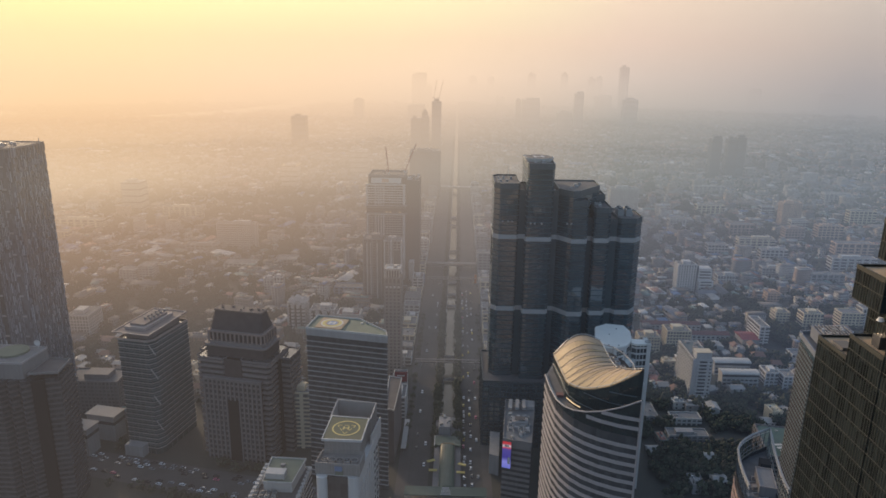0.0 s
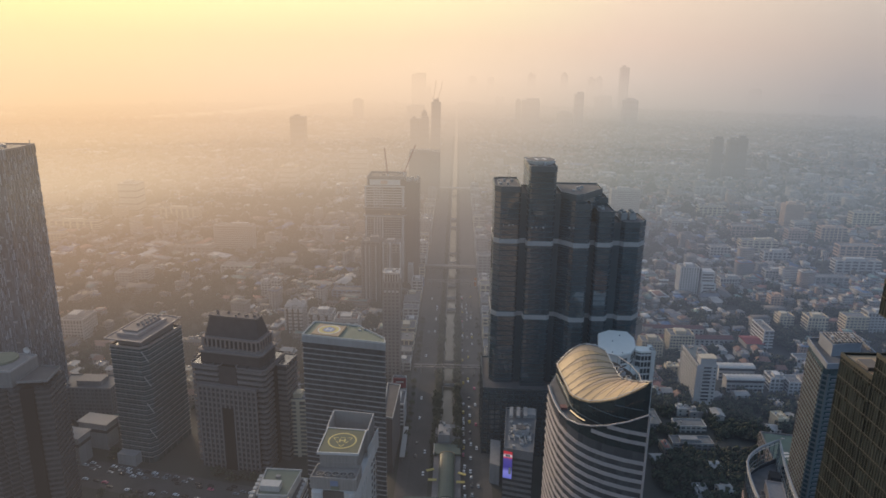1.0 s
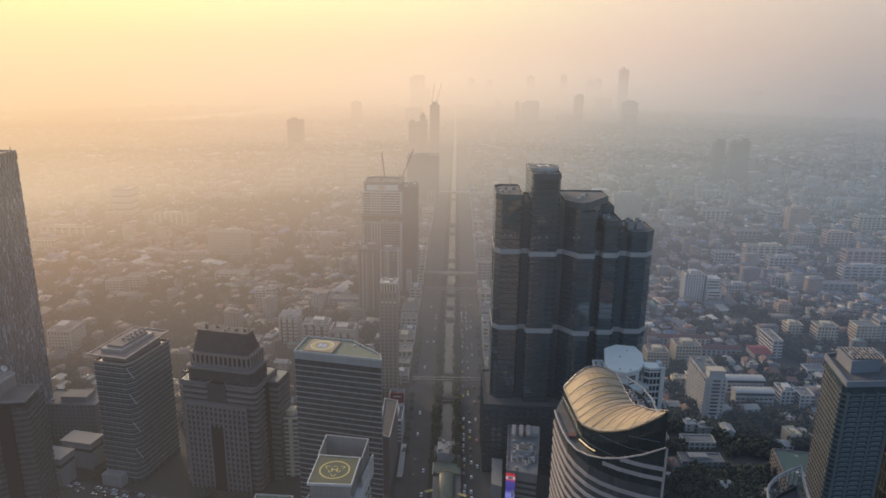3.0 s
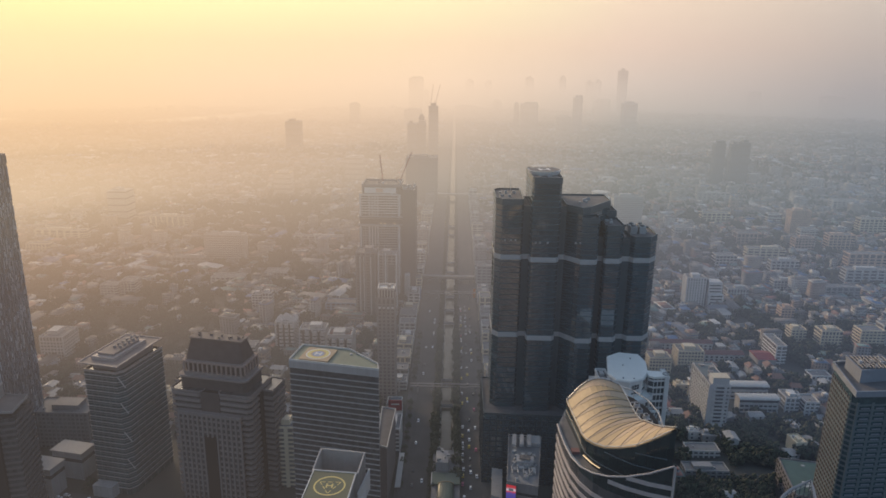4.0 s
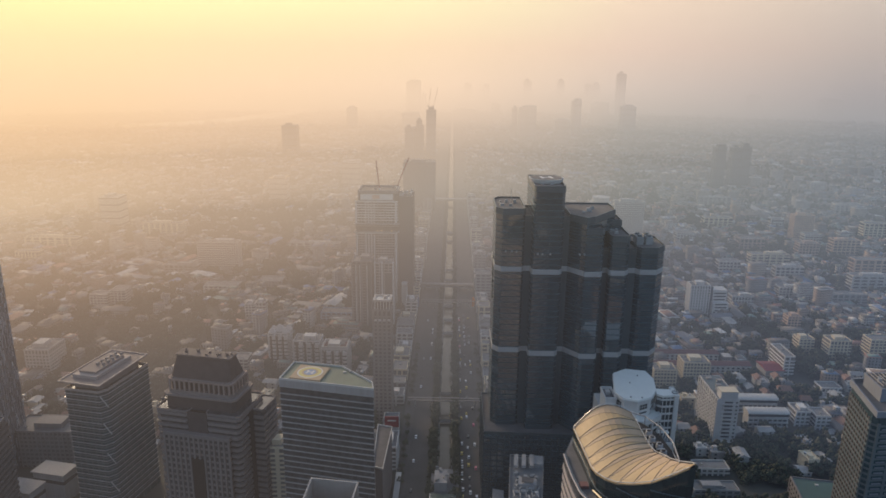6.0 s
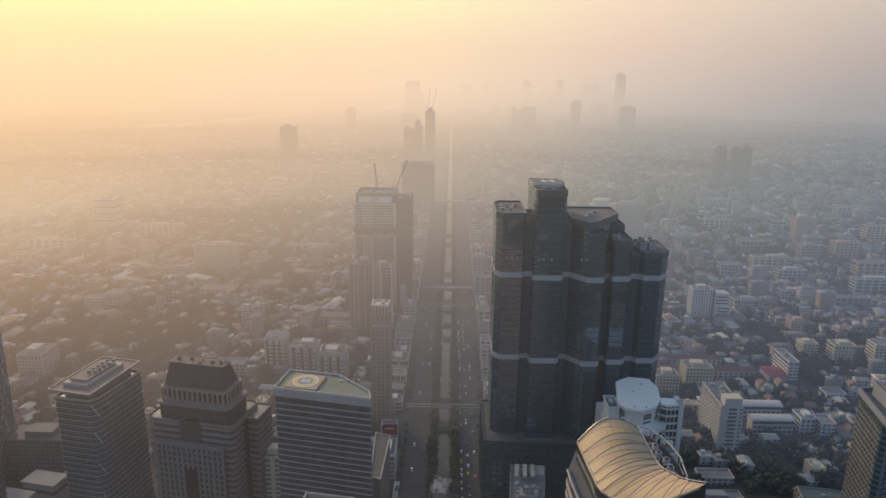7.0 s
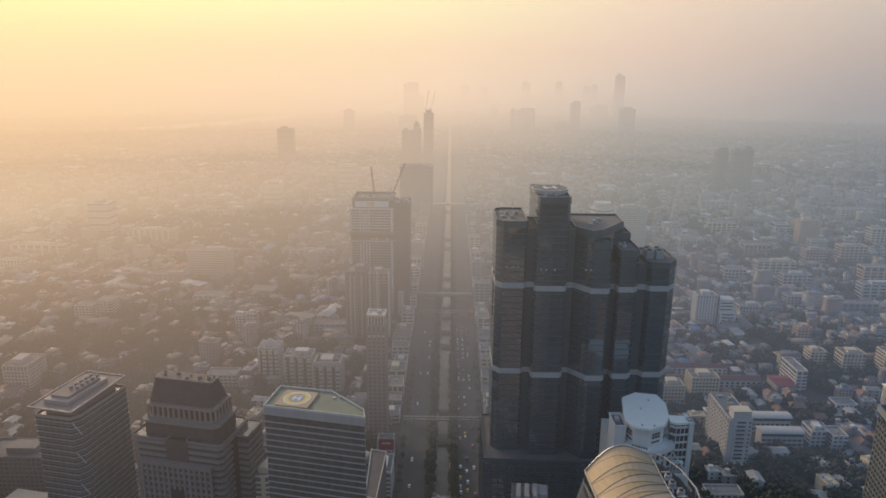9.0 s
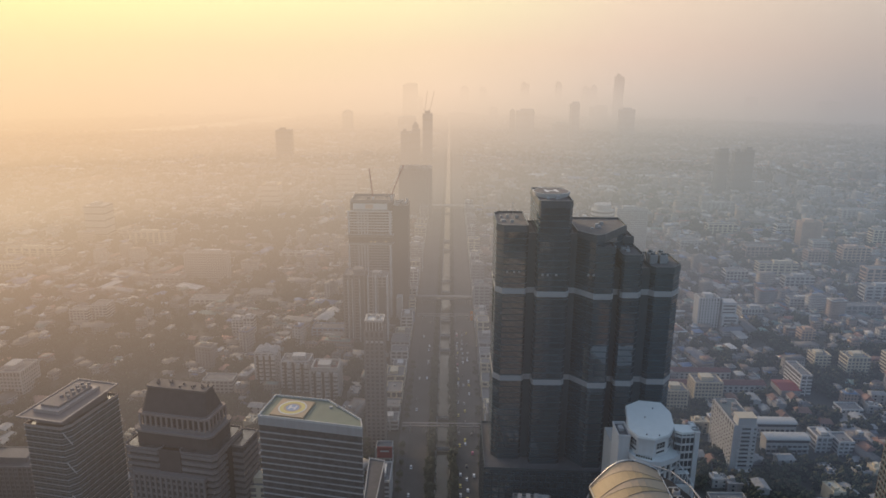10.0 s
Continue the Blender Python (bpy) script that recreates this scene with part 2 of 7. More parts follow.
M = {
    "ground": mat("city_ground", (0.06, 0.057, 0.045), 0.9, var=0.3, scale=0.012),
    "asphalt": mat("asphalt", (0.1, 0.093, 0.086), 0.9, spec=0.12, var=0.2, scale=0.05),
    "paving": mat("paving", (0.11, 0.103, 0.096), 0.9, spec=0.12, var=0.2, scale=0.05),
    "river": mat("river_water", (0.92, 0.88, 0.8), 0.55, metal=1.0, var=0.05, scale=0.02),
    "water": mat("canal_water", (0.085, 0.07, 0.045), 0.16, var=0.25, scale=0.05, pane=0.04, spec=0.2),
    "stone": mat("embankment", (0.2, 0.19, 0.17), 0.85, stain=0.2),
    "dark_glass": mat("dark_blue_glass", (0.022, 0.048, 0.062), 0.06, var=0.2, scale=0.08, spec=0.6, cells=(2.9, 3.9, 0.35), ior=2.1),
    "dark_rib": mat("dark_metal_rib", (0.05, 0.068, 0.076), 0.45, var=0.2, spread=0.1),
    "slate_band": mat("slate_spandrel", (0.034, 0.06, 0.072), 0.5, var=0.2, spread=0.12),
    "brick_brown": mat("brown_brick_render", (0.26, 0.2, 0.175), 0.8, var=0.15, stain=0.15, spread=0.08, spec=0.2),
    "steel_band": mat("pale_steel_band", (0.3, 0.3, 0.3), 0.45, var=0.1, spread=0.06),
    "roof_grey": mat("grey_roof_membrane", (0.16, 0.16, 0.16), 0.9, var=0.25, scale=0.15),
    "roof_dark": mat("dark_roof_deck", (0.09, 0.085, 0.085), 0.9, var=0.3, scale=0.2),
    "white": mat("white_paint", (0.5, 0.49, 0.475), 0.7, stain=0.12, var=0.06, spread=0.03),
    "offwhite": mat("off_white_render", (0.42, 0.41, 0.39), 0.8, stain=0.15, var=0.08, spread=0.04),
    "cream": mat("cream_render", (0.55, 0.47, 0.34), 0.8, stain=0.12, var=0.08),
    "concrete": mat("grey_concrete", (0.29, 0.28, 0.272), 0.85, stain=0.2, var=0.12, spread=0.06),
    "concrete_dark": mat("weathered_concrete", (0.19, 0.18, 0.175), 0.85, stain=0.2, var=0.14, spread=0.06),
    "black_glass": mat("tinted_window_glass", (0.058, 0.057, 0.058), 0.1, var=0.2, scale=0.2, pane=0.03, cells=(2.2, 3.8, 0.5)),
    "teal_glass": mat("teal_window_glass", (0.036, 0.06, 0.063), 0.1, var=0.25, scale=0.2, pane=0.03, cells=(2.5, 3.2, 0.5)),
    "bronze_glass": mat("bronze_curtain_glass", (0.02, 0.025, 0.025), 0.14, var=0.3, scale=0.12, pane=0.03, spec=0.25, cells=(1.3, 4.2, 0.8)),
    "bronze_rib": mat("bronze_mullion", (0.042, 0.042, 0.037), 0.6, spec=0.15, spread=0.1),
    "slate_glass": mat("slate_tinted_glass", (0.12, 0.13, 0.145), 0.15, var=0.2, scale=0.2, pane=0.03, cells=(1.6, 3.8, 0.5)),
    # Lighter than the tinted glass: haze over windows painted into its colour.
    "haze_pale_glass": mat("haze_pale_window_glass", (0.15, 0.143, 0.138), 0.12, var=0.2, scale=0.2, pane=0.03, cells=(2.4, 3.8, 0.4)),
    "plate_grey": mat("blue_grey_cladding", (0.165, 0.178, 0.2), 0.65, stain=0.1, spread=0.06, spec=0.3),
    "teal_frame": mat("green_grey_frame", (0.095, 0.118, 0.12), 0.6, stain=0.1, spread=0.06, spec=0.3),
    "brown_stone": mat("brown_granite", (0.178, 0.156, 0.148), 0.8, spec=0.2, stain=0.1, spread=0.05),
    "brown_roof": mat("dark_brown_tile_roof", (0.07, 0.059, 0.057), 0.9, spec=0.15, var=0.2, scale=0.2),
    # Near-black: painted shade in slots, recesses and openings, also dark decks and louvres.
    "near_black": mat("dark_recess", (0.02, 0.019, 0.019), 0.8, spec=0.1),
    "pad_deck": mat("dark_green_pad_coating", (0.046, 0.058, 0.031), 0.8, var=0.25, scale=0.15),
    "brick_pink": mat("pink_brown_render", (0.36, 0.255, 0.215), 0.8, stain=0.15, spread=0.06),
    "crown_glass": mat("dark_green_crown_glass", (0.012, 0.02, 0.019), 0.08, var=0.3, scale=0.2, pane=0.02, cells=(2.2, 4.2, 0.6)),
    "dim_band": mat("dark_brown_band", (0.105, 0.092, 0.088), 0.8, spec=0.2, stain=0.15, spread=0.08),
    "louvre": mat("grey_louvre_panel", (0.27, 0.252, 0.235), 0.7, spec=0.2, stain=0.12, spread=0.08),
    "tan_stone": mat("tan_stone_band", (0.28, 0.24, 0.22), 0.75, stain=0.12, spread=0.05),
    "grey_panel": mat("grey_metal_panel", (0.29, 0.297, 0.305), 0.6, spec=0.2, spread=0.3),
    "sail": mat("tan_metal_roof_sheet", (0.31, 0.228, 0.148), 0.6, spec=0.25, var=0.14, scale=0.12, spread=0.08),
    # Golden twin of the roof sheet: light on a fold put into colour.
    "sail_lit": mat("lit_fold_roof_sheet", (0.33, 0.232, 0.118), 0.58, spec=0.25, var=0.14, scale=0.12, spread=0.06),
    "sail_rib": mat("roof_seam", (0.085, 0.062, 0.048), 0.6),
    "pale_roof": mat("pale_grey_roof_sheet", (0.6, 0.6, 0.565), 0.55, var=0.06, scale=0.3),
    "pad_green": mat("green_roof_coating", (0.128, 0.15, 0.108), 0.8, var=0.2, scale=0.15),
    "sail_band": mat("grey_spandrel", (0.35, 0.312, 0.3), 0.6, spec=0.3, stain=0.1, spread=0.05),
    "pad_tan": mat("tan_helipad_deck", (0.3, 0.22, 0.14), 0.8, var=0.15, scale=0.2),
    "yellow": mat("yellow_paint", (0.42, 0.35, 0.1), 0.6, var=0.1),
    "blue": mat("blue_paint", (0.14, 0.2, 0.32), 0.6, var=0.1),
    "red": mat("red_paint", (0.2, 0.035, 0.04), 0.6, var=0.1),
    "orange": mat("orange_paint", (0.6, 0.2, 0.04), 0.6, var=0.1),
    "dark_green": mat("dark_green_sheet_roof", (0.035, 0.07, 0.055), 0.5, var=0.2, scale=0.2),
    "steel": mat("galvanised_steel", (0.4, 0.41, 0.42), 0.4, metal=0.6),
    "machine": mat("rooftop_plant_casing", (0.27, 0.27, 0.265), 0.6, var=0.15, spread=0.2),
    "trunk": mat("tree_bark", (0.1, 0.075, 0.05), 0.9),
    "leaf": mat("dusty_leaves", (0.065, 0.068, 0.038), 0.85, var=0.35, scale=0.2, spread=0.3),
    "leaf_far": mat("distant_leaves", (0.06, 0.075, 0.03), 0.9, spec=0.15, islands=((0.045, 0.054, 0.034), (0.062, 0.066, 0.04), (0.04, 0.048, 0.03), (0.072, 0.066, 0.046))),
    # Bluish grey: distance haze painted into the tower colour.
    "haze_blue_tower": mat("haze_tinted_concrete", (0.095, 0.108, 0.13), 0.8, stain=0.1, spread=0.2),
    "terracotta": mat("terracotta_tile", (0.2, 0.11, 0.08), 0.8, var=0.25, scale=0.3, spread=0.2),
    "tin": mat("corrugated_roof", (0.27, 0.265, 0.255), 0.55, var=0.25, scale=0.2, spread=0.25),
    "tyre": mat("rubber", (0.02, 0.02, 0.02), 0.8),
    "row_roof": mat("dark_red_tile_rows", (0.13, 0.05, 0.045), 0.8, var=0.25, scale=0.3),
    "blue_wall": mat("pale_blue_render", (0.22, 0.3, 0.42), 0.8, var=0.1),
    "peach": mat("peach_render", (0.5, 0.34, 0.25), 0.8, stain=0.12, spread=0.1),
}


def lamp_material():
    k = Nodes("warm_lamp")
    e = k.add("ShaderNodeEmission")
    e.inputs[0].default_value, e.inputs[1].default_value = (1.0, 0.72, 0.42, 1), 0.5
    k.wire(e.outputs[0], k.out.inputs[0])
    return k.m


M["warm_lamp"] = lamp_material()


def facade_far(name, islands):
    """Walls of the small distant houses: island colours, with rows of darker openings storey by storey."""
    m = mat(name, (0.4, 0.4, 0.4), 0.8, var=0.2, scale=0.1, islands=islands)
    t = m.node_tree
    p = [n for n in t.nodes if n.type == "BSDF_PRINCIPLED"][0]
    src = p.inputs["Base Color"].links[0].from_socket
    g = t.nodes.new("ShaderNodeNewGeometry")
    br = t.nodes.new("ShaderNodeTexBrick")
    mp = t.nodes.new("ShaderNodeVectorMath")
    mp.operation = "MULTIPLY"
    sep, com, add = t.nodes.new("ShaderNodeSeparateXYZ"), t.nodes.new("ShaderNodeCombineXYZ"), t.nodes.new("ShaderNodeMath")
    t.links.new(g.outputs["Position"], sep.inputs[0])
    t.links.new(sep.outputs[0], add.inputs[0])
    t.links.new(sep.outputs[1], add.inputs[1])
    t.links.new(add.outputs[0], com.inputs[0])
    t.links.new(sep.outputs[2], com.inputs[1])
    t.links.new(com.outputs[0], br.inputs["Vector"])
    br.offset = 0.0
    br.inputs["Scale"].default_value = 1.0
    br.inputs["Brick Width"].default_value, br.inputs["Row Height"].default_value = 2.6, 3.2
    br.inputs["Mortar Size"].default_value, br.inputs["Mortar Smooth"].default_value = 0.8, 0.1
    mix = t.nodes.new("ShaderNodeMix")
    mix.data_type = "RGBA"
    t.links.new(br.outputs["Fac"], mix.inputs[0])
    mix.inputs[6].default_value = (0.07, 0.07, 0.075, 1)
    t.links.new(src, mix.inputs[7])
    t.links.new(mix.outputs[2], p.inputs["Base Color"])
    return m


WALLS = ((0.45, 0.43, 0.4), (0.3, 0.285, 0.26), (0.55, 0.53, 0.5), (0.24, 0.225, 0.21), (0.4, 0.33, 0.26), (0.33, 0.325, 0.325), (0.36, 0.26, 0.2), (0.2, 0.2, 0.21))
ROOFS = ((0.2, 0.19, 0.185), (0.12, 0.115, 0.11), (0.4, 0.385, 0.36), (0.22, 0.085, 0.055), (0.09, 0.085, 0.085), (0.25, 0.21, 0.17), (0.12, 0.14, 0.18), (0.72, 0.7, 0.66), (0.17, 0.11, 0.08), (0.09, 0.15, 0.13),
         (0.11, 0.095, 0.08), (0.15, 0.14, 0.13), (0.06, 0.17, 0.36), (0.34, 0.1, 0.06), (0.56, 0.53, 0.48), (0.1, 0.22, 0.2), (0.07, 0.065, 0.06), (0.19, 0.16, 0.13), (0.3, 0.28, 0.25), (0.13, 0.09, 0.07))


def mute(cols, f):
    mean = [sum(c[i] for c in cols) / len(cols) for i in range(3)]
    return tuple(tuple(m + (v - m) * f for v, m in zip(c, mean)) for c in cols)


M["far_wall"] = facade_far("distant_house_walls", mute(WALLS, 0.88))
M["far_roof"] = mat("distant_house_roofs", (0.3, 0.3, 0.3), 0.75, var=0.25, scale=0.1, islands=mute(ROOFS, 0.64), spec=0.35)


# ---------------------------------------------------------------- mesh helpers
def pmesh(name, verts, faces, m):
    me = bpy.data.meshes.new(name)
    me.from_pydata([tuple(v) for v in verts], [], faces)
    me.materials.append(m)
    me.update()
    return me


def offset(poly, d):
    """A polygon, anticlockwise, grown outwards by d."""
    out, n = [], len(poly)
    for i in range(n):
        p, a, b = Vector(poly[i]), Vector(poly[i - 1]), Vector(poly[(i + 1) % n])
        u, w = (p - a).normalized(), (b - p).normalized()
        n1, n2 = Vector((u.y, -u.x)), Vector((w.y, -w.x))
        s = n1 + n2
        s = s / max(s.length_squared / 2, 0.35)
        out.append((p.x + s.x * d, p.y + s.y * d))
    return out


def prism(poly, z0, z1, m, name="prism", top=None):
    """An upright prism; top: another outline of as many corners for its upper face."""
    n = len(poly)
    up = top or poly
    v = [(x, y, z0) for x, y in poly] + [(x, y, z1) for x, y in up]
    f = [(i, (i + 1) % n, n + (i + 1) % n, n + i) for i in range(n)]
    return pmesh(name, v, f + [tuple(range(n - 1, -1, -1)), tuple(range(n, 2 * n))], m)


def kerb(poly, z0, z1, w, m, name="kerb"):
    """A hollow wall along a polygon, w thick inwards."""
    n, inn = len(poly), offset(poly, -w)
    v = [(x, y, z0) for x, y in poly] + [(x, y, z1) for x, y in poly] + [(x, y, z0) for x, y in inn] + [(x, y, z1) for x, y in inn]
    f = []
    for i in range(n):
        j = (i + 1) % n
        f += [(i, j, n + j, n + i), (2 * n + j, 2 * n + i, 3 * n + i, 3 * n + j), (n + i, n + j, 3 * n + j, 3 * n + i), (i, 2 * n + i, 2 * n + j, j)]
    return pmesh(name, v, f, m)


BOXES = {}


def box(w, d, h, m, name="box", chamfer=0.0):
    """A box on its base, shared between alike pieces."""
    key = (round(w, 3), round(d, 3), round(h, 3), m.name, chamfer)
    if key not in BOXES:
        x, y = w / 2, d / 2
        low = [(-x, -y), (x, -y), (x, y), (-x, y)]
        BOXES[key] = prism(low, 0, h, m, name, [(a * (1 - chamfer), b * (1 - chamfer)) for a, b in low])
    return BOXES[key]


def disc(r, n=24, cx=0, cy=0):
    return [(cx + r * math.cos(2 * math.pi * i / n), cy + r * math.sin(2 * math.pi * i / n)) for i in range(n)]


def rect(x0, x1, y0, y1):
    return [(x0, y0), (x1, y0), (x1, y1), (x0, y1)]


def cut(x0, x1, y0, y1, c):
    return [(x0 + c, y0), (x1 - c, y0), (x1, y0 + c), (x1, y1 - c), (x1 - c, y1), (x0 + c, y1), (x0, y1 - c), (x0, y0 + c)]


def tube(points, r, m, name="tube", sides=6):
    """A round bar along points."""
    v, f, n = [], [], len(points)
    for i, p in enumerate(points):
        d = (Vector(points[min(i + 1, n - 1)]) - Vector(points[max(i - 1, 0)])).normalized()
        q = d.to_track_quat("Z", "Y")
        for k in range(sides):
            a = 2 * math.pi * k / sides
            v.append(Vector(p) + q @ Vector((r * math.cos(a), r * math.sin(a), 0)))
    for i in range(n - 1):
        for k in range(sides):
            a, b = i * sides + k, i * sides + (k + 1) % sides
            f.append((a, b, b + sides, a + sides))
    f += [tuple(range(sides - 1, -1, -1)), tuple(range((n - 1) * sides, n * sides))]
    return pmesh(name, v, f, m)


def thing(name, label, category, x=0, y=0, z=0, rz=0, group="", kind="", tall=1.0):
    """The Empty at a thing's base; tall stretches a building to its fitted height."""
    ob = new(name)
    ob.matrix_world = pose(x, y, z, 0, 0, rz) @ Matrix.Diagonal((1, 1, tall, 1))
    return tagged(ob, label, category, group, kind)


def part(name, me, parent, x=0, y=0, z=0, rz=0, label="", kind=""):
    ob = new(name, me)
    ob.parent = parent
    ob.location, ob.rotation_euler = (x, y, z), (0, 0, radians(rz))
    return tagged(ob, label, kind=kind)


def solid(name, me, label, category="", kind="", group=""):
    return tagged(new(name, me), label, category, group, kind)


def along(poly, gap, ends=True):
    """Places along the sides of a polygon, about gap apart: x, y and the turn of the outward normal from -y."""
    out = []
    for a, b in zip(poly, poly[1:] + poly[:1]):
        a, b = Vector(a), Vector(b)
        n = max(1, round((b - a).length / gap))
        turn = math.degrees(math.atan2((b - a).y, (b - a).x))
        for i in range(n + (0 if ends else -1)):
            p = a.lerp(b, (i + (0 if ends else 1)) / n)
            out.append((p.x, p.y, turn))
    return out


def floors(parent, poly, z0, z1, step, h, out, m, name="spandrel", first=None):
    """One slab or spandrel band for each storey."""
    me = prism(offset(poly, out), 0, h, m, name)
    z = z0 if first is None else first
    while z + h <= z1 + 0.01:
        part(name, me, parent, 0, 0, z)
        z += step


def piers(parent, poly, z0, z1, gap, w, d, m, name="pier", sides=None):
    """Upright piers or mullions round the outline, or on the given sides of it."""
    me = box(w, d, z1 - z0, m, name)
    for i, (a, b) in enumerate(zip(poly, poly[1:] + poly[:1])):
        if sides is None or i in sides:
            a, b = Vector(a), Vector(b)
            n = max(1, round((b - a).length / gap))
            turn = math.degrees(math.atan2((b - a).y, (b - a).x))
            for k in range(n):
                p = a.lerp(b, (k + 0.5 * (n == 1)) / n) if n > 1 else a
                part(name, me, parent, p.x, p.y, z0, turn)


def roof_edge(parent, poly, z, h, w, wall, deck):
    part("parapet", kerb(offset(poly, 0.15), z - 0.4, z + h, w, wall, "parapet"), parent)
    part("roof_deck", prism(offset(poly, -w), z, z + 0.12, deck, "roof_deck"), parent)


def plant(parent, x0, x1, y0, y1, z, n, rng, big=3.5, m="machine"):
    """Rooftop machines, tanks and fans."""
    for _ in range(n):
        w, d, h = rng.uniform(0.35, 1) * big, rng.uniform(0.35, 1) * big, rng.uniform(0.3, 0.8) * big
        part("rooftop_unit", box(round(w, 1), round(d, 1), round(h, 1), M[m], "rooftop_unit", 0.06), parent, rng.uniform(x0, x1), rng.uniform(y0, y1), z, rng.choice((0, 0, 10, -8)))


def letter_h(parent, x, y, z, s, m, rz=0):
    """The landing letter of a helipad as three painted bars."""
    c, sn = math.cos(radians(rz)), math.sin(radians(rz))
    for dx, w, d in ((-0.4 * s, 0.22 * s, s), (0.4 * s, 0.22 * s, s), (0, 0.6 * s, 0.2 * s)):
        part("painted_bar", box(w, d, 0.05, m, "painted_bar"), parent, x + dx * c, y + dx * sn, z + (0.004 if dx == 0 else 0), rz)


def ring_mark(parent, x, y, z, r, w, m, name="painted_ring"):
    part(name, kerb(disc(r, 32), 0, 0.05, w, m, name), parent, x, y, z)


# ---------------------------------------------------------------- ground, water, roads, horizon
RIVER = [(-2500, 3140), (-2077, 3107), (-1920, 3104), (-1682, 3092), (-1445, 3136), (-1223, 3236), (-1058, 3394), (-932, 3668), (-832, 4068), (-770, 4330),
         (-960, 4400), (-1054, 4160), (-1180, 3694), (-1313, 3481), (-1495, 3250), (-1724, 3178), (-1987, 3216), (-2265, 3396), (-2600, 3700)]


def build_ground():
    xs = [(-6500, 0), (-13, 0), (-13, -3), (-3, -3), (-3, 0), (6500, 0)]
    ys = [-4800, 440, 6000]
    v = [(x, y, z if j else (0 if z > -1 else z)) for j, y in enumerate(ys) for x, z in xs]
    n = len(xs)
    f = [(j * n + i, j * n + i + 1, (j + 1) * n + i + 1, (j + 1) * n + i) for j in range(2) for i in range(n - 1)]
    tagged(new("ground", pmesh("ground", v, f, M["ground"])), "brown dusty city ground between the houses", "ground", kind="structure")
    tagged(new("canal_water", pmesh("canal_water", [(-13, -900, -1.4), (-3, -900, -1.4), (-3, 4700, -1.4), (-13, 4700, -1.4)], [(0, 1, 2, 3)], M["water"])), "still murky canal water between stone banks", "water", kind="structure")
    tagged(new("river_water", prism(RIVER, 0.02, 0.3, M["river"], "river_water")), "broad pale river bending away in the haze", "water", kind="structure")
    for x in (-13.4, -2.6):
        tagged(new("canal_bank", box(0.8, 4700, 0.6, M["stone"], "canal_bank")), "low stone wall along the canal", "canal bank", kind="structure").location = (x, 2100, 0.0)


def build_roads():
    for x0, x1, z in ((-36, -21, 0.06), (2.6, 18.5, 0.06)):
        tagged(new("road", pmesh("road", [(x0, -900, z), (x1, -900, z), (x1, 4600, z), (x0, 4600, z)], [(0, 1, 2, 3)], M["asphalt"])), "grey asphalt avenue beside the canal", "road", kind="structure")
    for x0, x1 in ((-44, -36), (18.5, 25)):
        tagged(new("pavement", prism(rect(x0, x1, -900, 4000), 0, 0.18, M["paving"])), "grey paved footway beside the avenue", "pavement", kind="structure")
    ob = new("road", pmesh("road", [(-900, -15, 0.1), (125, -15, 0.1), (125, 15, 0.1), (-900, 15, 0.1)], [(0, 1, 2, 3)], M["asphalt"]))
    ob.matrix_world = pose(-156, 415, 0, 0, 0, -12.3)
    tagged(ob, "wide asphalt cross road full of cars", "road", kind="structure")


def build_horizon():
    n, r, z0, z1 = 96, 4700, -40, 1050
    v = [(r * math.cos(2 * math.pi * i / n), r * math.sin(2 * math.pi * i / n), z) for z in (z0, z1) for i in range(n)]
    f = [((i + 1) % n, i, n + i, n + (i + 1) % n) for i in range(n)]
    tagged(new("backdrop", pmesh("backdrop", v, f, sky_material())), "glowing smoggy evening sky over the horizon", "sky", kind="structure")
    # Glowing see-through arcs; their painted colour imitates haze between the city's layers.
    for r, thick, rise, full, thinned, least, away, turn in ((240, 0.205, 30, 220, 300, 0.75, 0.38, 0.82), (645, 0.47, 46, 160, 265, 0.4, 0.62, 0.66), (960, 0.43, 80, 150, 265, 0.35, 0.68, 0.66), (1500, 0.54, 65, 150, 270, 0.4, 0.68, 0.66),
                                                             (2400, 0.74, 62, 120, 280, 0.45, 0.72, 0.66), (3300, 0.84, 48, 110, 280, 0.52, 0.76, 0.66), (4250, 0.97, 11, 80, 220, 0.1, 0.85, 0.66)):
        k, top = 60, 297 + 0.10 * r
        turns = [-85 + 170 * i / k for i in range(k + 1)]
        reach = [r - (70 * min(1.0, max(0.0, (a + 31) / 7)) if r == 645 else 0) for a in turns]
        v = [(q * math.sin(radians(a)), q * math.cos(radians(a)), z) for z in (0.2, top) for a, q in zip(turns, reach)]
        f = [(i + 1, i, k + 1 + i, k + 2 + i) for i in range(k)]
        ob = tagged(new("backdrop", pmesh("haze_sheet", v, f, haze_sheet_material("painted_haze", thick, rise, full, thinned, least, away, turn))), "thin glowing sheet painted as warm haze over the distant city", "haze", kind="structure")
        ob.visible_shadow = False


build_ground()
build_roads()
build_horizon()


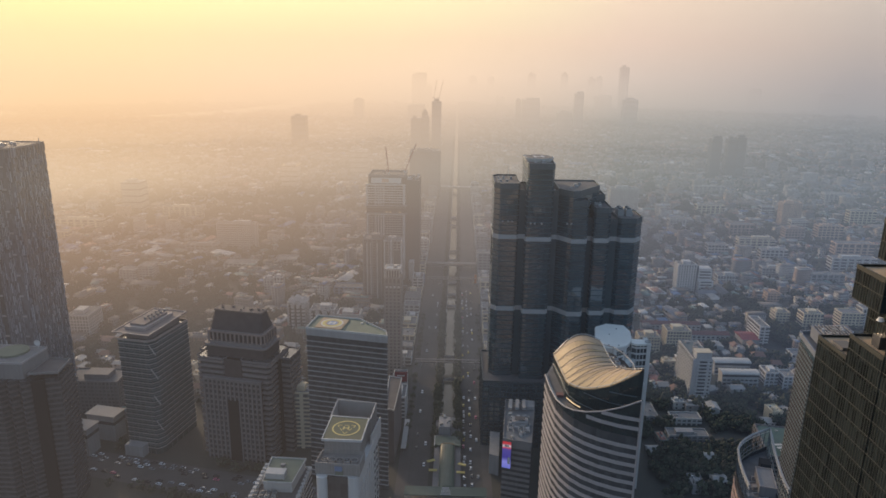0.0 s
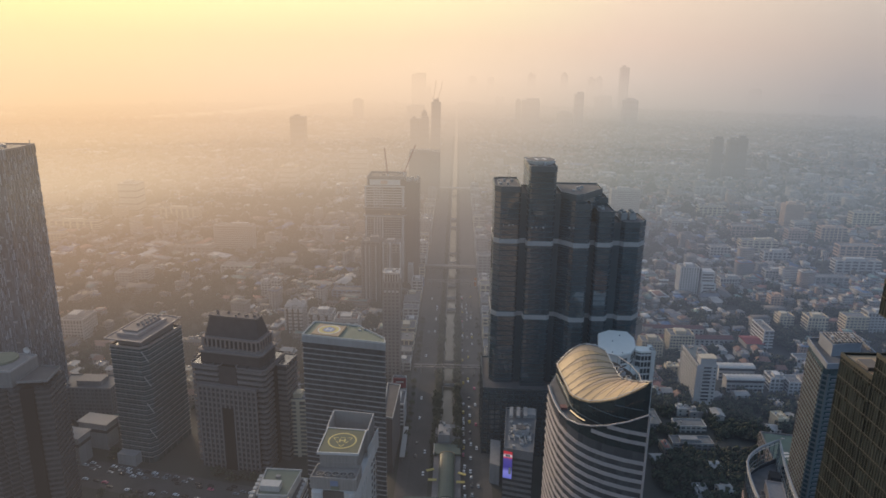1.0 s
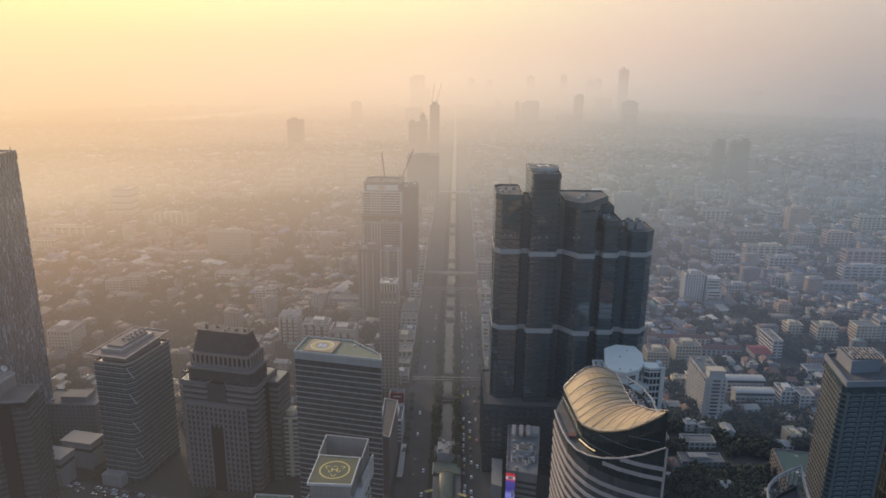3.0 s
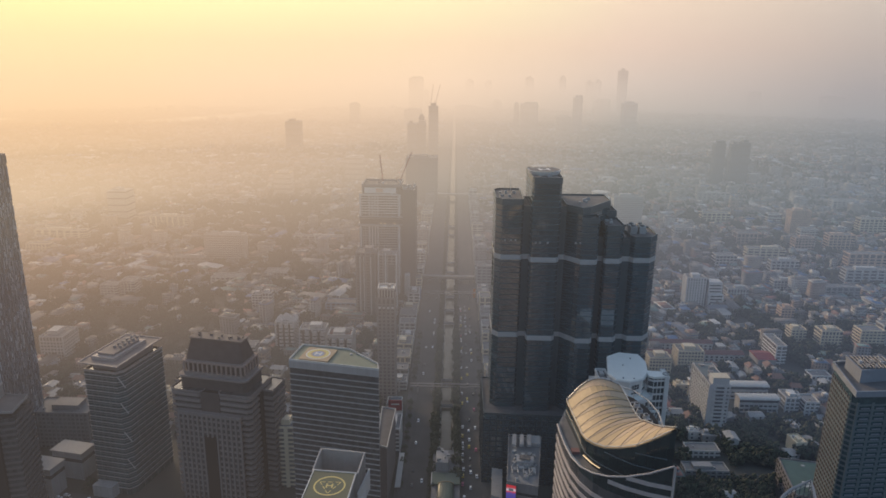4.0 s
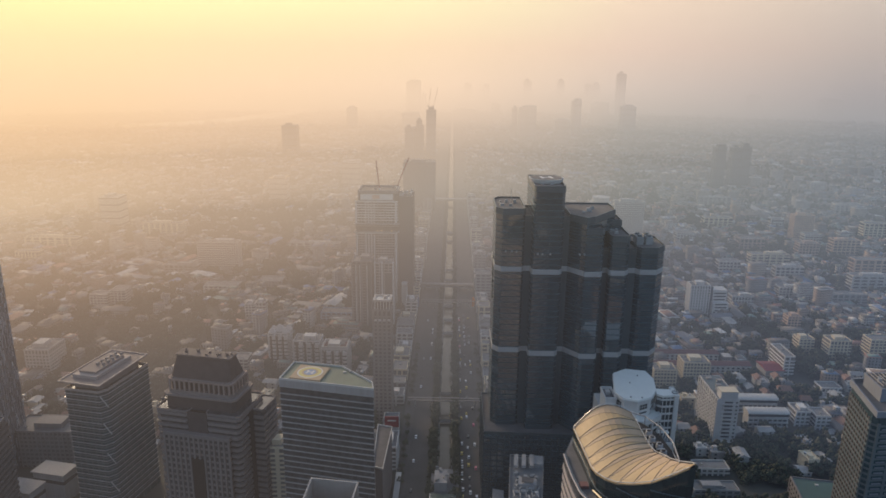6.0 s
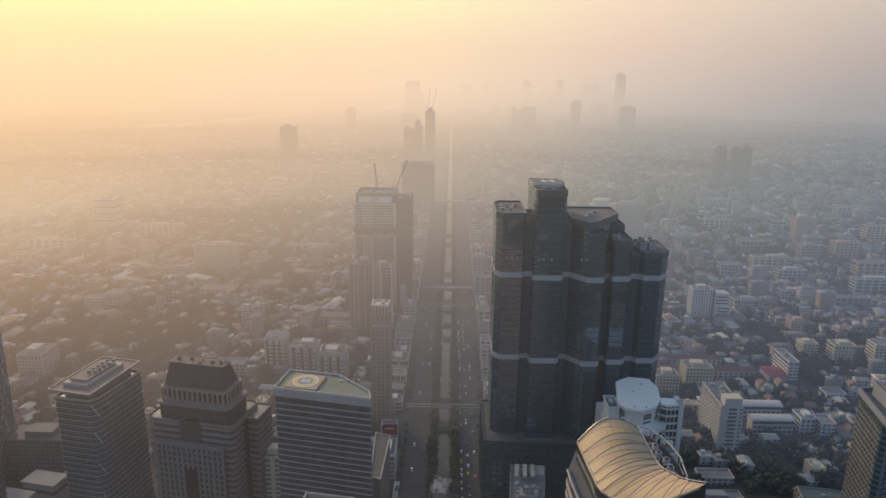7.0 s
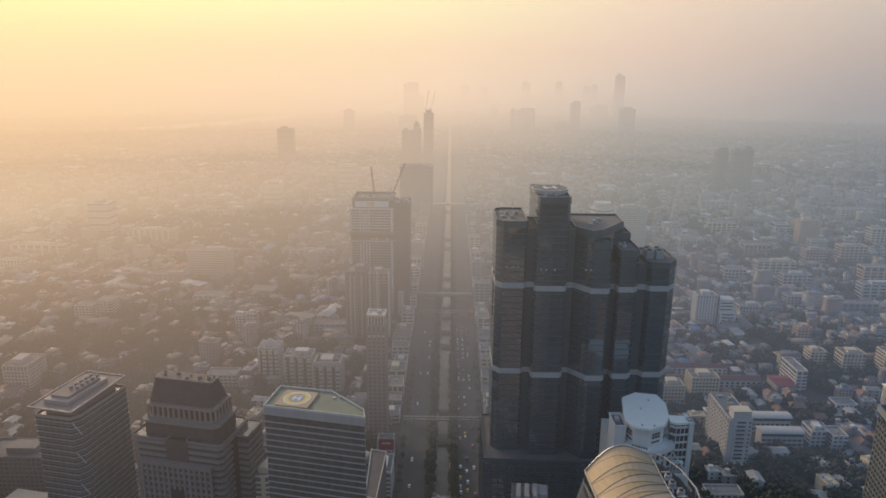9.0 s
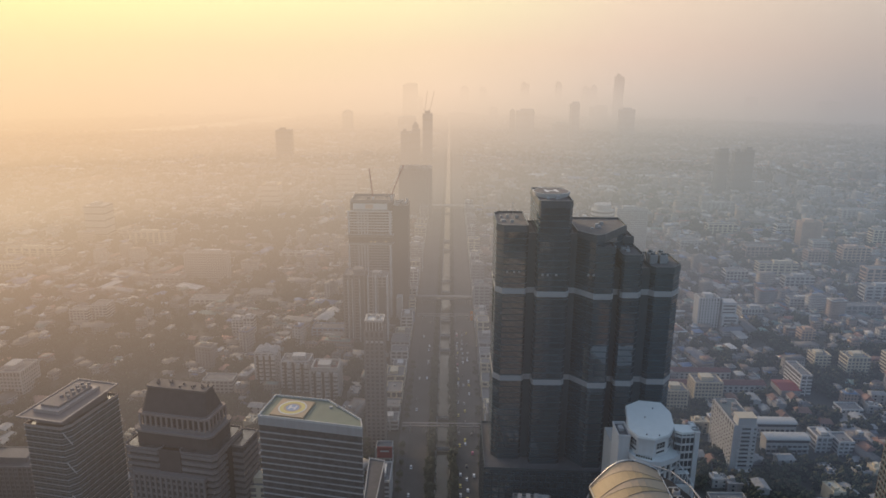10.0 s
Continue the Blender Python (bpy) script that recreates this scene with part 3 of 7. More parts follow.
# ---------------------------------------------------------------- the large towers
def stepped_tower():
    """The dark glass tower of six bundled shafts that step down."""
    t = thing("office_tower", "dark blue glass office tower of stepped shafts with pale bands", "skyscraper", 76.8, 500, tall=1.0061)
    shafts = [
        ([(30.5, 489), (43.5, 489), (44.8, 490.5), (44.8, 529), (30, 529), (26.5, 524), (26.5, 494)], 205.5),
        ([(50.5, 483.5), (67, 483.5), (68.8, 485.5), (68.8, 527), (49.6, 527), (49.6, 485.5)], 221),
        ([(73.6, 491.5), (82.6, 480.9), (88, 484), (106, 508), (106, 529), (73.6, 529)], 202),
        ([(82.6, 479.8), (92.5, 479.8), (94, 481.5), (94, 505), (110, 505), (110, 526), (82.6, 526)], 195.5),
        ([(99.2, 484.6), (100.2, 483.2), (109, 483.2), (111.4, 486), (111.4, 524), (99.2, 524)], 190),
        ([(117.4, 489), (119.6, 486), (130, 486), (136, 493.5), (136, 516), (130, 521), (117.4, 521)], 182),
        # the set-back core that closes the slots between the shafts
        ([(38, 491.5), (75, 491.5), (75, 525), (38, 525)], 200.5),
        ([(90, 489.5), (122, 489.5), (122, 520), (90, 520)], 180.5),
    ]
    rng = random.Random(5)
    for poly, z in shafts:
        p = [(x - 80, y - 500) for x, y in poly]
        core = z in (200.5, 180.5)
        part("core" if core else "glass_shaft", prism(p, 0, z, M["slate_band" if core else "dark_glass"], "glass_shaft"), t)
        if not core:
            floors(t, p, 58, z - 3, 3.9, 0.6, 0.04, M["slate_band"], "floor_band")
        for zb in (165, 109):
            part("steel_band", prism(offset(p, 0.25), zb, zb + 3.4, M["steel_band"], "steel_band"), t, label="pale steel band round the shaft")
        part("cornice", prism(offset(p, 0.3), z - 3, z - 0.4, M["dark_rib"], "cornice"), t)
        roof_edge(t, p, z, 1.1, 0.5, M["dark_rib"], M["roof_dark"])
        cx, cy = sum(x for x, y in p) / len(p), sum(y for x, y in p) / len(p)
        if not core:
            plant(t, cx - 5, cx + 5, cy - 6, cy + 10, z + 0.1, 5, rng, 3.0)
    part("base_block", prism([(x - 80, y - 500) for x, y in ((22, 478), (104, 474), (128, 480), (138, 490), (138, 535), (22, 535))], 0, 55, M["dark_glass"], "base_block"), t)
    base = [(x - 80, y - 500) for x, y in ((22, 478), (104, 474), (128, 480), (138, 490), (138, 535), (22, 535))]
    floors(t, base, 4, 54, 4.2, 1.3, 0.3, M["dark_rib"], "floor_band")
    piers(t, base, 0, 53, 4.5, 0.9, 0.9, M["dark_rib"], "pier", (0, 1, 2, 5))
    roof_edge(t, base, 55, 1.0, 0.5, M["dark_rib"], M["roof_dark"])
    x, y = 59 - 80, 505 - 500
    part("helipad_drum", prism(disc(10.5, 28), 0, 2.6, M["offwhite"], "helipad_drum", disc(11.2, 28)), t, x, y, 221.3, label="white round helipad drum")
    part("helipad_deck", prism(disc(10.4, 28), 0, 0.1, M["roof_dark"], "helipad_deck"), t, x, y, 223.9)
    letter_h(t, x, y, 224.0, 7.5, M["white"], 8)
    for dx, dy in ((0, 0), (6, 0), (0, 6), (6, 6)):
        u = part("cooling_tower", box(4.4, 4.4, 5, M["machine"], "cooling_tower"), t, 121 - 80 + dx, 499 - 500 + dy, 182.1)
        part("fan_cowl", prism(disc(1.7, 16), 5, 6.2, M["dark_rib"], "fan_cowl", disc(1.4, 16)), u)
    # Added pale panels that stand in for small white reflections on the glass.
    for x, y, z in ((33, 488.8, 178), (37, 488.8, 178), (40, 488.8, 178), (53, 483.3, 178), (56, 483.3, 178), (61, 483.3, 178), (79, 480.2, 179), (82, 480.2, 179)):
        part("vent_panel", box(1.1, 0.5, 1.1, M["concrete"], "vent_panel"), t, x - 80, y - 500, z)
    part("aerial", tube([(0, 0, 0), (0, 0, 9)], 0.12, M["steel"], "aerial"), t, 38 - 80, 520 - 500, 205)
    part("gold_trim", box(0.6, 0.6, 30, M["bronze_rib"], "gold_trim"), t, 26.4 - 80, 509 - 500, 140)


def sail_tower():
    """The curved tower with striped storeys and a twisted sail roof."""
    t = thing("sail_roof_tower", "curved office tower with pale storey bands under a tan sail roof", "skyscraper", 62.6, 290, tall=1.012)
    front = [(43.7, 307), (43.9, 299), (44.4, 290), (45.4, 281), (47.6, 273), (51, 266.5), (55.5, 261.5), (61, 257.5), (68, 254), (75.5, 251.5)]
    back = [(78.4, 264), (81.5, 278), (84.4, 292), (85.4, 306), (82.6, 320), (76, 331), (68, 338), (58, 334), (49.5, 322)]
    plan = [(x - 65, y - 290) for x, y in front + back]
    part("glass_wall", prism(plan, 0, 143, M["black_glass"], "glass_wall"), t)
    floors(t, plan, 3, 142.9, 4.2, 1.6, 0.35, M["sail_band"], "floor_band")
    # the crown wall, whose rim climbs towards the right-hand tip
    rim = [144, 144, 144.2, 144.6, 145.4, 147, 149, 151.6, 155.4, 160]
    n = len(front)
    for i in range(n - 1):
        (x0, y0), (x1, y1) = front[i], front[i + 1]
        v = [(x0, y0, 142.9), (x1, y1, 142.9), (x1, y1, rim[i + 1]), (x0, y0, rim[i])]
        w = [(x0 + 0.7, y0 + 0.7, 142.9), (x1 + 0.7, y1 + 0.7, 142.9), (x1 + 0.7, y1 + 0.7, rim[i + 1]), (x0 + 0.7, y0 + 0.7, rim[i])]
        part("crown_panel", pmesh("crown_panel", [(a - 65, b - 290, c) for a, b, c in v + w], [(0, 1, 2, 3), (5, 4, 7, 6), (3, 2, 6, 7), (0, 3, 7, 4), (1, 5, 6, 2), (0, 4, 5, 1)], M["crown_glass"]), t)
    part("crown_rail", tube([(x - 65.2, y - 290.2, z) for (x, y), z in zip(front, rim)], 0.32, M["sail_band"], "crown_rail", 6), t)
    for zb in (146.2, 150.4, 154.6):
        idx = [i for i in range(n) if rim[i] > zb + 1.0]
        if len(idx) > 1:
            v, f = [], []
            for i in idx:
                x, y = front[i][0] - 65, front[i][1] - 290
                v += [(x - 0.25, y - 0.3, zb), (x + 0.3, y + 0.3, zb), (x + 0.3, y + 0.3, zb + 1.5), (x - 0.25, y - 0.3, zb + 1.5)]
            for i in range(len(idx) - 1):
                o = 4 * i
                f += [(o, o + 4, o + 7, o + 3), (o + 3, o + 7, o + 6, o + 2), (o + 1, o + 2, o + 6, o + 5), (o, o + 1, o + 5, o + 4)]
            part("floor_band", pmesh("floor_band", v, f + [(0, 3, 2, 1), (o + 4, o + 5, o + 6, o + 7)], M["sail_band"]), t)
    part("corner_fin", box(0.7, 1.0, 159.5, M["sail_band"], "corner_fin"), t, 75.6 - 65, 251.6 - 290, 0, 20)
    # sail roof: rows from the back edge to the tip
    left = [(48.2, 314.5, 151), (48.8, 307, 150.6), (49.4, 300, 150.4), (49.9, 293, 150.5), (50.0, 287, 151), (50.8, 281, 152), (53, 276, 153), (56, 272, 154.2), (60, 268, 156.6), (65, 263.6, 160.2), (70, 261.4, 164), (75.5, 259.4, 168.4)]
    right = [(69.9, 310, 161), (70.6, 305, 160), (71.2, 300.5, 158.8), (71.8, 296.5, 158), (72.2, 293, 157.5), (72.5, 290, 157.3), (72.8, 286.5, 157.8), (72.8, 282.5, 159.6), (73, 277, 162), (73.6, 271, 164.2), (74.8, 265.4, 166.8), (77.6, 259.6, 169.8)]

    def across(i, s):
        a, b = Vector(left[i]), Vector(right[i])
        p = a.lerp(b, s)
        p.z += (0.6 + 4.6 * (1 - i / 11) ** 1.5) * math.sin(math.pi * s)
        if i == 0:
            p.y += 2.5 * math.sin(math.pi * s)
        return p - Vector((65, 290, 0))

    m = 10
    w = m + 1
    for i in range(len(left) - 1):
        near = [across(i, k / m) for k in range(w)]
        far = [across(i + 1, k / m) for k in range(w)]
        cut_line = [near[k].lerp(far[k], 0.08 + 0.84 * k / m) for k in range(w)]
        # each bay is split diagonally; two tints paint the light on its folds
        for name, a, b, skin in (("roof_sheet", near, cut_line, "sail"), ("roof_sheet", cut_line, far, "sail_lit")):
            v = [(p.x, p.y, p.z + dz) for dz in (0, -0.45) for row in (a, b) for p in row]
            f = []
            for k in range(m):
                f.append((k + w, k, k + 1, k + w + 1)[::-1])
                f.append((2 * w + k, 2 * w + k + 1, 3 * w + k + 1, 3 * w + k)[::-1])
            f += [(0, w, 3 * w, 2 * w), (m, 2 * w + m, 3 * w + m, w + m)]
            part(name, pmesh(name, v, f, M[skin]), t)
        part("roof_seam", tube([p + Vector((0, 0, 0.04)) for p in near], 0.11, M["sail_rib"], "roof_seam", 4), t)
        part("fold_seam", tube([p + Vector((0, 0, 0.03)) for p in cut_line], 0.06, M["sail_rib"], "fold_seam", 4), t)
    for edge in (0.0, 1.0):
        pts = [across(i, edge) + Vector((0, 0, 0.6)) for i in range(len(left))]
        part("edge_rail", tube(pts, 0.14, M["steel"], "edge_rail", 6), t)
    part("edge_rail", tube([across(0, k / m) + Vector((0, 0, 0.6)) for k in range(m + 1)], 0.14, M["steel"], "edge_rail", 6), t)
    # drum below the roof
    drum = [(x - 65, y - 290) for x, y, z in left] + [(x - 65, y - 290) for x, y, z in right[::-1]]
    tops = [z - 0.6 for x, y, z in left] + [z - 0.6 for x, y, z in right[::-1]]
    v = [(x, y, 140) for x, y in drum] + [(x, y, z) for (x, y), z in zip(drum, tops)]
    q = len(drum)
    part("glass_drum", pmesh("glass_drum", v, [(i, (i + 1) % q, q + (i + 1) % q, q + i) for i in range(q)], M["crown_glass"]), t)
    for zz in (146.5, 152.5, 157.5, 162.5):
        idx = [i for i in range(len(left)) if left[i][2] > zz + 1.2]
        if len(idx) > 2:
            part("drum_ring", tube([(left[i][0] - 65.15, left[i][1] - 290.15, zz) for i in idx], 0.22, M["dark_rib"], "drum_ring", 5), t)
    part("roof_deck", prism(offset(plan, -0.4), 143, 143.3, M["roof_dark"], "roof_deck"), t)
    side_deck = [(x - 65, y - 290) for x, y in ((73.5, 276), (80, 279), (84, 292), (85.4, 304), (84, 315), (80, 324), (74, 330))]
    part("side_deck", prism(side_deck, 143, 148.2, M["near_black"], "side_deck"), t)
    hoop = [(x - 65, y - 290, 151.8) for x, y in ((74, 328), (80, 324), (84, 315), (85.5, 304), (84, 292), (80, 279))]
    part("hoop_rail", tube(hoop, 0.3, M["concrete"], "hoop_rail", 6), t)
    for x, y, z in hoop:
        part("hoop_post", tube([(x, y, 143), (x, y, 151.8)], 0.2, M["concrete"], "hoop_post", 6), t)
    rng = random.Random(8)
    for k in range(16):
        x, y = 10.6 + (k % 2) * 4.0 + rng.uniform(-0.3, 0.3) + (1.6 if 3 < k < 12 else 0), -9 + (k // 2) * 5.0
        f = part("cooling_fan", prism(disc(1.5, 12), 0, 1.5, M["grey_panel"], "cooling_fan", disc(1.25, 12)), t, x, y, 148.2)
        part("fan_grille", prism(disc(0.9, 10), 1.5, 1.62, M["near_black"], "fan_grille"), f)
        part("fan_pipe", box(3.4, 0.35, 0.35, M["louvre" if k % 3 else "steel"], "fan_pipe"), t, x - 0.4, y + 2.4, 148.8, rng.uniform(-8, 8))
    part("red_awning", box(3, 3, 1.2, M["row_roof"], "red_awning"), t, 47.8 - 65, 286 - 290, 143.3)
    part("lit_edge", tube([(50.2 - 65, 282 - 290, 144.6), (52.4 - 65, 277 - 290, 144.6), (55 - 65, 273.4 - 290, 144.6)], 0.25, M["warm_lamp"], "lit_edge", 6), t, label="lit curved glazing edge")


def octagon_block():
    """White block with a pale many-sided roof, a bowed front and terraces."""
    t = thing("white_roof_building", "white building with a pale octagonal roof and terraces", "office block", 106.3, 437)
    o = lambda pts: [(x - 106.3, y - 437) for x, y in pts]
    roof = o([(94.4, 420.3), (102.4, 417.7), (111.1, 422.4), (116.4, 431), (119.2, 446.7), (117.1, 457.8), (104.9, 460.3), (95.9, 453.9), (91.2, 428.8)])
    body = o(rect(86, 121, 428, 458))
    part("lower_wall", prism(body, 0, 96, M["offwhite"], "lower_wall"), t)
    drum = offset(roof, -0.9)
    part("drum_wall", prism(drum, 90, 110.6, M["white"], "drum_wall"), t)
    part("roof_slab", prism(roof, 110.6, 112.2, M["pale_roof"], "roof_slab", offset(roof, -0.3)), t, label="pale grey metal roof slab")
    part("roof_gutter", kerb(offset(roof, 0.15), 110.2, 111.4, 0.4, M["white"], "roof_gutter"), t)
    # a window group on each facet of the bowed front
    for a, b, share in ((8, 0, 0.55), (0, 1, 0.0), (1, 2, 0.6), (2, 3, 0.45)):
        a, b = Vector(drum[a]), Vector(drum[b])
        turn = math.degrees(math.atan2((b - a).y, (b - a).x))
        w, m = (b - a).length * share, a.lerp(b, 0.5)
        if share:
            for z, h in ((105.2, 3.0), (102.6, 0.9)):
                g = part("window", box(w, 0.5, h, M["black_glass"], "window"), t, m.x, m.y, z, turn)
                if h > 2:
                    for k in range(4):
                        part("glazing_bar", box(0.22, 0.7, h, M["offwhite"], "glazing_bar"), g, -w / 2 + w * k / 3, 0, 0)
                    part("glazing_bar", box(w, 0.7, 0.22, M["offwhite"], "glazing_bar"), g, 0, 0, h / 2)
    # roof light pots
    for x, y in ((99, 421.6), (105.4, 421), (103, 440), (110, 450)):
        part("roof_pot", prism(disc(0.45, 10), 112.2, 112.9, M["machine"], "roof_pot"), t, x - 106.3, y - 437, 0)
    # wing on the east with a round-ended pier
    wing = o([(115.5, 427.4), (118.6, 425.2), (126.4, 426.2), (127.6, 433), (116.8, 434)])
    part("wing_wall", prism(offset(wing, -0.5), 80, 110.4, M["black_glass"], "wing_wall"), t)
    part("wing_roof", prism(wing, 110.4, 111.8, M["pale_roof"], "wing_roof"), t)
    for z in (90, 94.6, 99.2, 103.8, 108.2):
        part("wing_band", prism(offset(wing, -0.3), z, z + 1.2, M["white"], "wing_band"), t)
    for k in range(4):
        part("wing_mullion", box(0.3, 0.4, 28, M["white"], "wing_mullion"), t, 118.9 + k * 2.3 - 106.3, 425.6 + k * 0.3 - 437, 82, 7)
    pier = o(rect(125.6, 128.2, 425.6, 437))
    part("side_pier", prism(pier, 0, 111.2, M["white"], "side_pier"), t)
    roof_edge(t, pier, 111.2, 0.6, 0.3, M["white"], M["pale_roof"])
    part("round_vent", kerb(disc(1.9, 16), 0, 0.7, 0.4, M["machine"], "round_vent"), t, 126.6 - 106.3, 429 - 437, 111.8)
    pier = o(rect(85.6, 91.6, 425, 439))
    part("side_pier", prism(pier, 0, 108.6, M["white"], "side_pier"), t)
    part("pier_cap", kerb(offset(pier, 0.3), 108.6, 110.2, 0.5, M["white"], "pier_cap"), t)
    part("pier_deck", prism(offset(pier, -0.5), 108.6, 108.9, M["roof_dark"], "pier_deck"), t)
    part("roof_hatch", box(2.4, 4, 1.6, M["machine"], "roof_hatch"), t, 88.4 - 106.3, 433 - 437, 108.9)
    # bowed terrace under the drum, with an open deck and planters
    terrace = o([(91.5, 423.5), (93.6, 418.4), (99.4, 414.4), (105.5, 414.6), (112.5, 418), (117.2, 422), (117.2, 430), (91.5, 430)])
    part("terrace_slab", prism(terrace, 98.6, 100.4, M["pale_roof"], "terrace_slab"), t)
    part("terrace_kerb", kerb(offset(terrace, 0.3), 98.2, 101.0, 0.5, M["white"], "terrace_kerb"), t)
    part("terrace_wall", prism(offset(terrace, -1.2), 78, 98.6, M["black_glass"], "terrace_wall"), t)
    for x, y, turn in along(offset(terrace, -1.0), 4.2):
        part("terrace_pier", box(1.5, 0.8, 20.6, M["offwhite"], "terrace_pier"), t, x, y, 78, turn)
    for z in (82, 87.5, 93):
        part("terrace_band", prism(offset(terrace, -0.8), z, z + 1.3, M["offwhite"], "terrace_band"), t)
    for k in range(7):
        part("planter", box(0.7, 0.7, 0.9, M["leaf"], "planter", 0.2), t, 94.5 + k * 1.1 - 106.3, 420.6 - 0.55 * k - 437, 100.4)
    # lower wing towards the avenue, with a truss and gridded windows
    low = o(rect(108, 123.5, 416, 428))
    part("lower_roof", prism(low, 0, 86, M["offwhite"], "lower_roof"), t)
    roof_edge(t, low, 86, 0.9, 0.5, M["white"], M["roof_grey"])
    for z in range(4, 84, 5):
        for k in range(3):
            part("window", box(2.9, 0.5, 2.9, M["black_glass"], "window"), t, 111.2 + k * 4.2 - 106.3, 415.95 - 437, z)
    for k in range(7):
        part("window", box(3.0, 0.5, 2.6, M["black_glass"], "window"), t, 88.5 + k * 3.5 - 106.3, 427.9 - 437, 70)
    rng = random.Random(3)
    plant(t, 4, 15, -19, -12, 86.1, 8, rng, 2.2)
    for dy in (0, 3.2):
        part("truss", tube([(8, -18 + dy, 92), (11, -17.5 + dy, 95.5), (16.6, -18 + dy, 88)], 0.3, M["white"], "truss", 5), t)
        for k in range(5):
            part("truss_web", tube([(8.5 + 1.7 * k, -18 + dy, 86), (9.4 + 1.6 * k, -17.8 + dy, 93.5 - 1.1 * k)], 0.2, M["white"], "truss_web", 5), t)
    part("truss_panel", box(7, 3.0, 0.4, M["pale_roof"], "truss_panel"), t, 12.5, -16.4, 91)
    for x in (9.2, 15.8):
        part("truss_post", box(0.5, 0.5, 5.2, M["white"], "truss_post"), t, x, -16.4, 86)


def bronze_box(t, x0, x1, y0, y1, z0, z1, gap=1.3):
    p = rect(x0, x1, y0, y1)
    part("glass_block", prism(p, z0, z1, M["bronze_glass"], "glass_block"), t)
    z = max(z0, 125)
    me = prism(offset(p, 0.1), 0, 0.22, M["bronze_rib"], "floor_band")
    while z < z1 - 0.5:
        part("floor_band", me, t, 0, 0, z)
        z += 4.2
    roof_edge(t, p, z1, 0.7, 0.35, M["bronze_rib"], M["pad_tan"])
    n = max(2, round((y1 - y0) / gap))
    for i in range(n + 1):
        part("mullion", box(0.14, 0.1, z1 - z0, M["bronze_rib"], "mullion"), t, x0 - 0.06, y0 + (y1 - y0) * i / n, z0, 0)
    n = max(2, round((x1 - x0) / gap))
    for i in range(n + 1):
        part("mullion", box(0.1, 0.14, z1 - z0, M["bronze_rib"], "mullion"), t, x0 + (x1 - x0) * i / n, y0 - 0.06, z0, 0)


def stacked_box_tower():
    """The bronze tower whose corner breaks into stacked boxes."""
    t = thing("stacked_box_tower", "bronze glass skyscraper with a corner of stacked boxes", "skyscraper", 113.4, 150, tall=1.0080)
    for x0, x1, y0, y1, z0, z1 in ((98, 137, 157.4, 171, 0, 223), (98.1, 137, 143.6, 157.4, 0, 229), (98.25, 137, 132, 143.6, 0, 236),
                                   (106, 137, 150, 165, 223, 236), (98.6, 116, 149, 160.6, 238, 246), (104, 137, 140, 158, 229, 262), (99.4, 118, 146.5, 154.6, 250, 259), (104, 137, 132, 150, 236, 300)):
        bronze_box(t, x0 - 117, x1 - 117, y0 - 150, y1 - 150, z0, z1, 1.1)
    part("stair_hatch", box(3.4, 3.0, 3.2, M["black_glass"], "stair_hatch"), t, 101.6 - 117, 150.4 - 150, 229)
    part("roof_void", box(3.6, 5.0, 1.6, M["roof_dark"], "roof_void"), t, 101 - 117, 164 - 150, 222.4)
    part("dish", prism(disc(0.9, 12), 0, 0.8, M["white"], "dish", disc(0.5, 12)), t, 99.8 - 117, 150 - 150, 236)


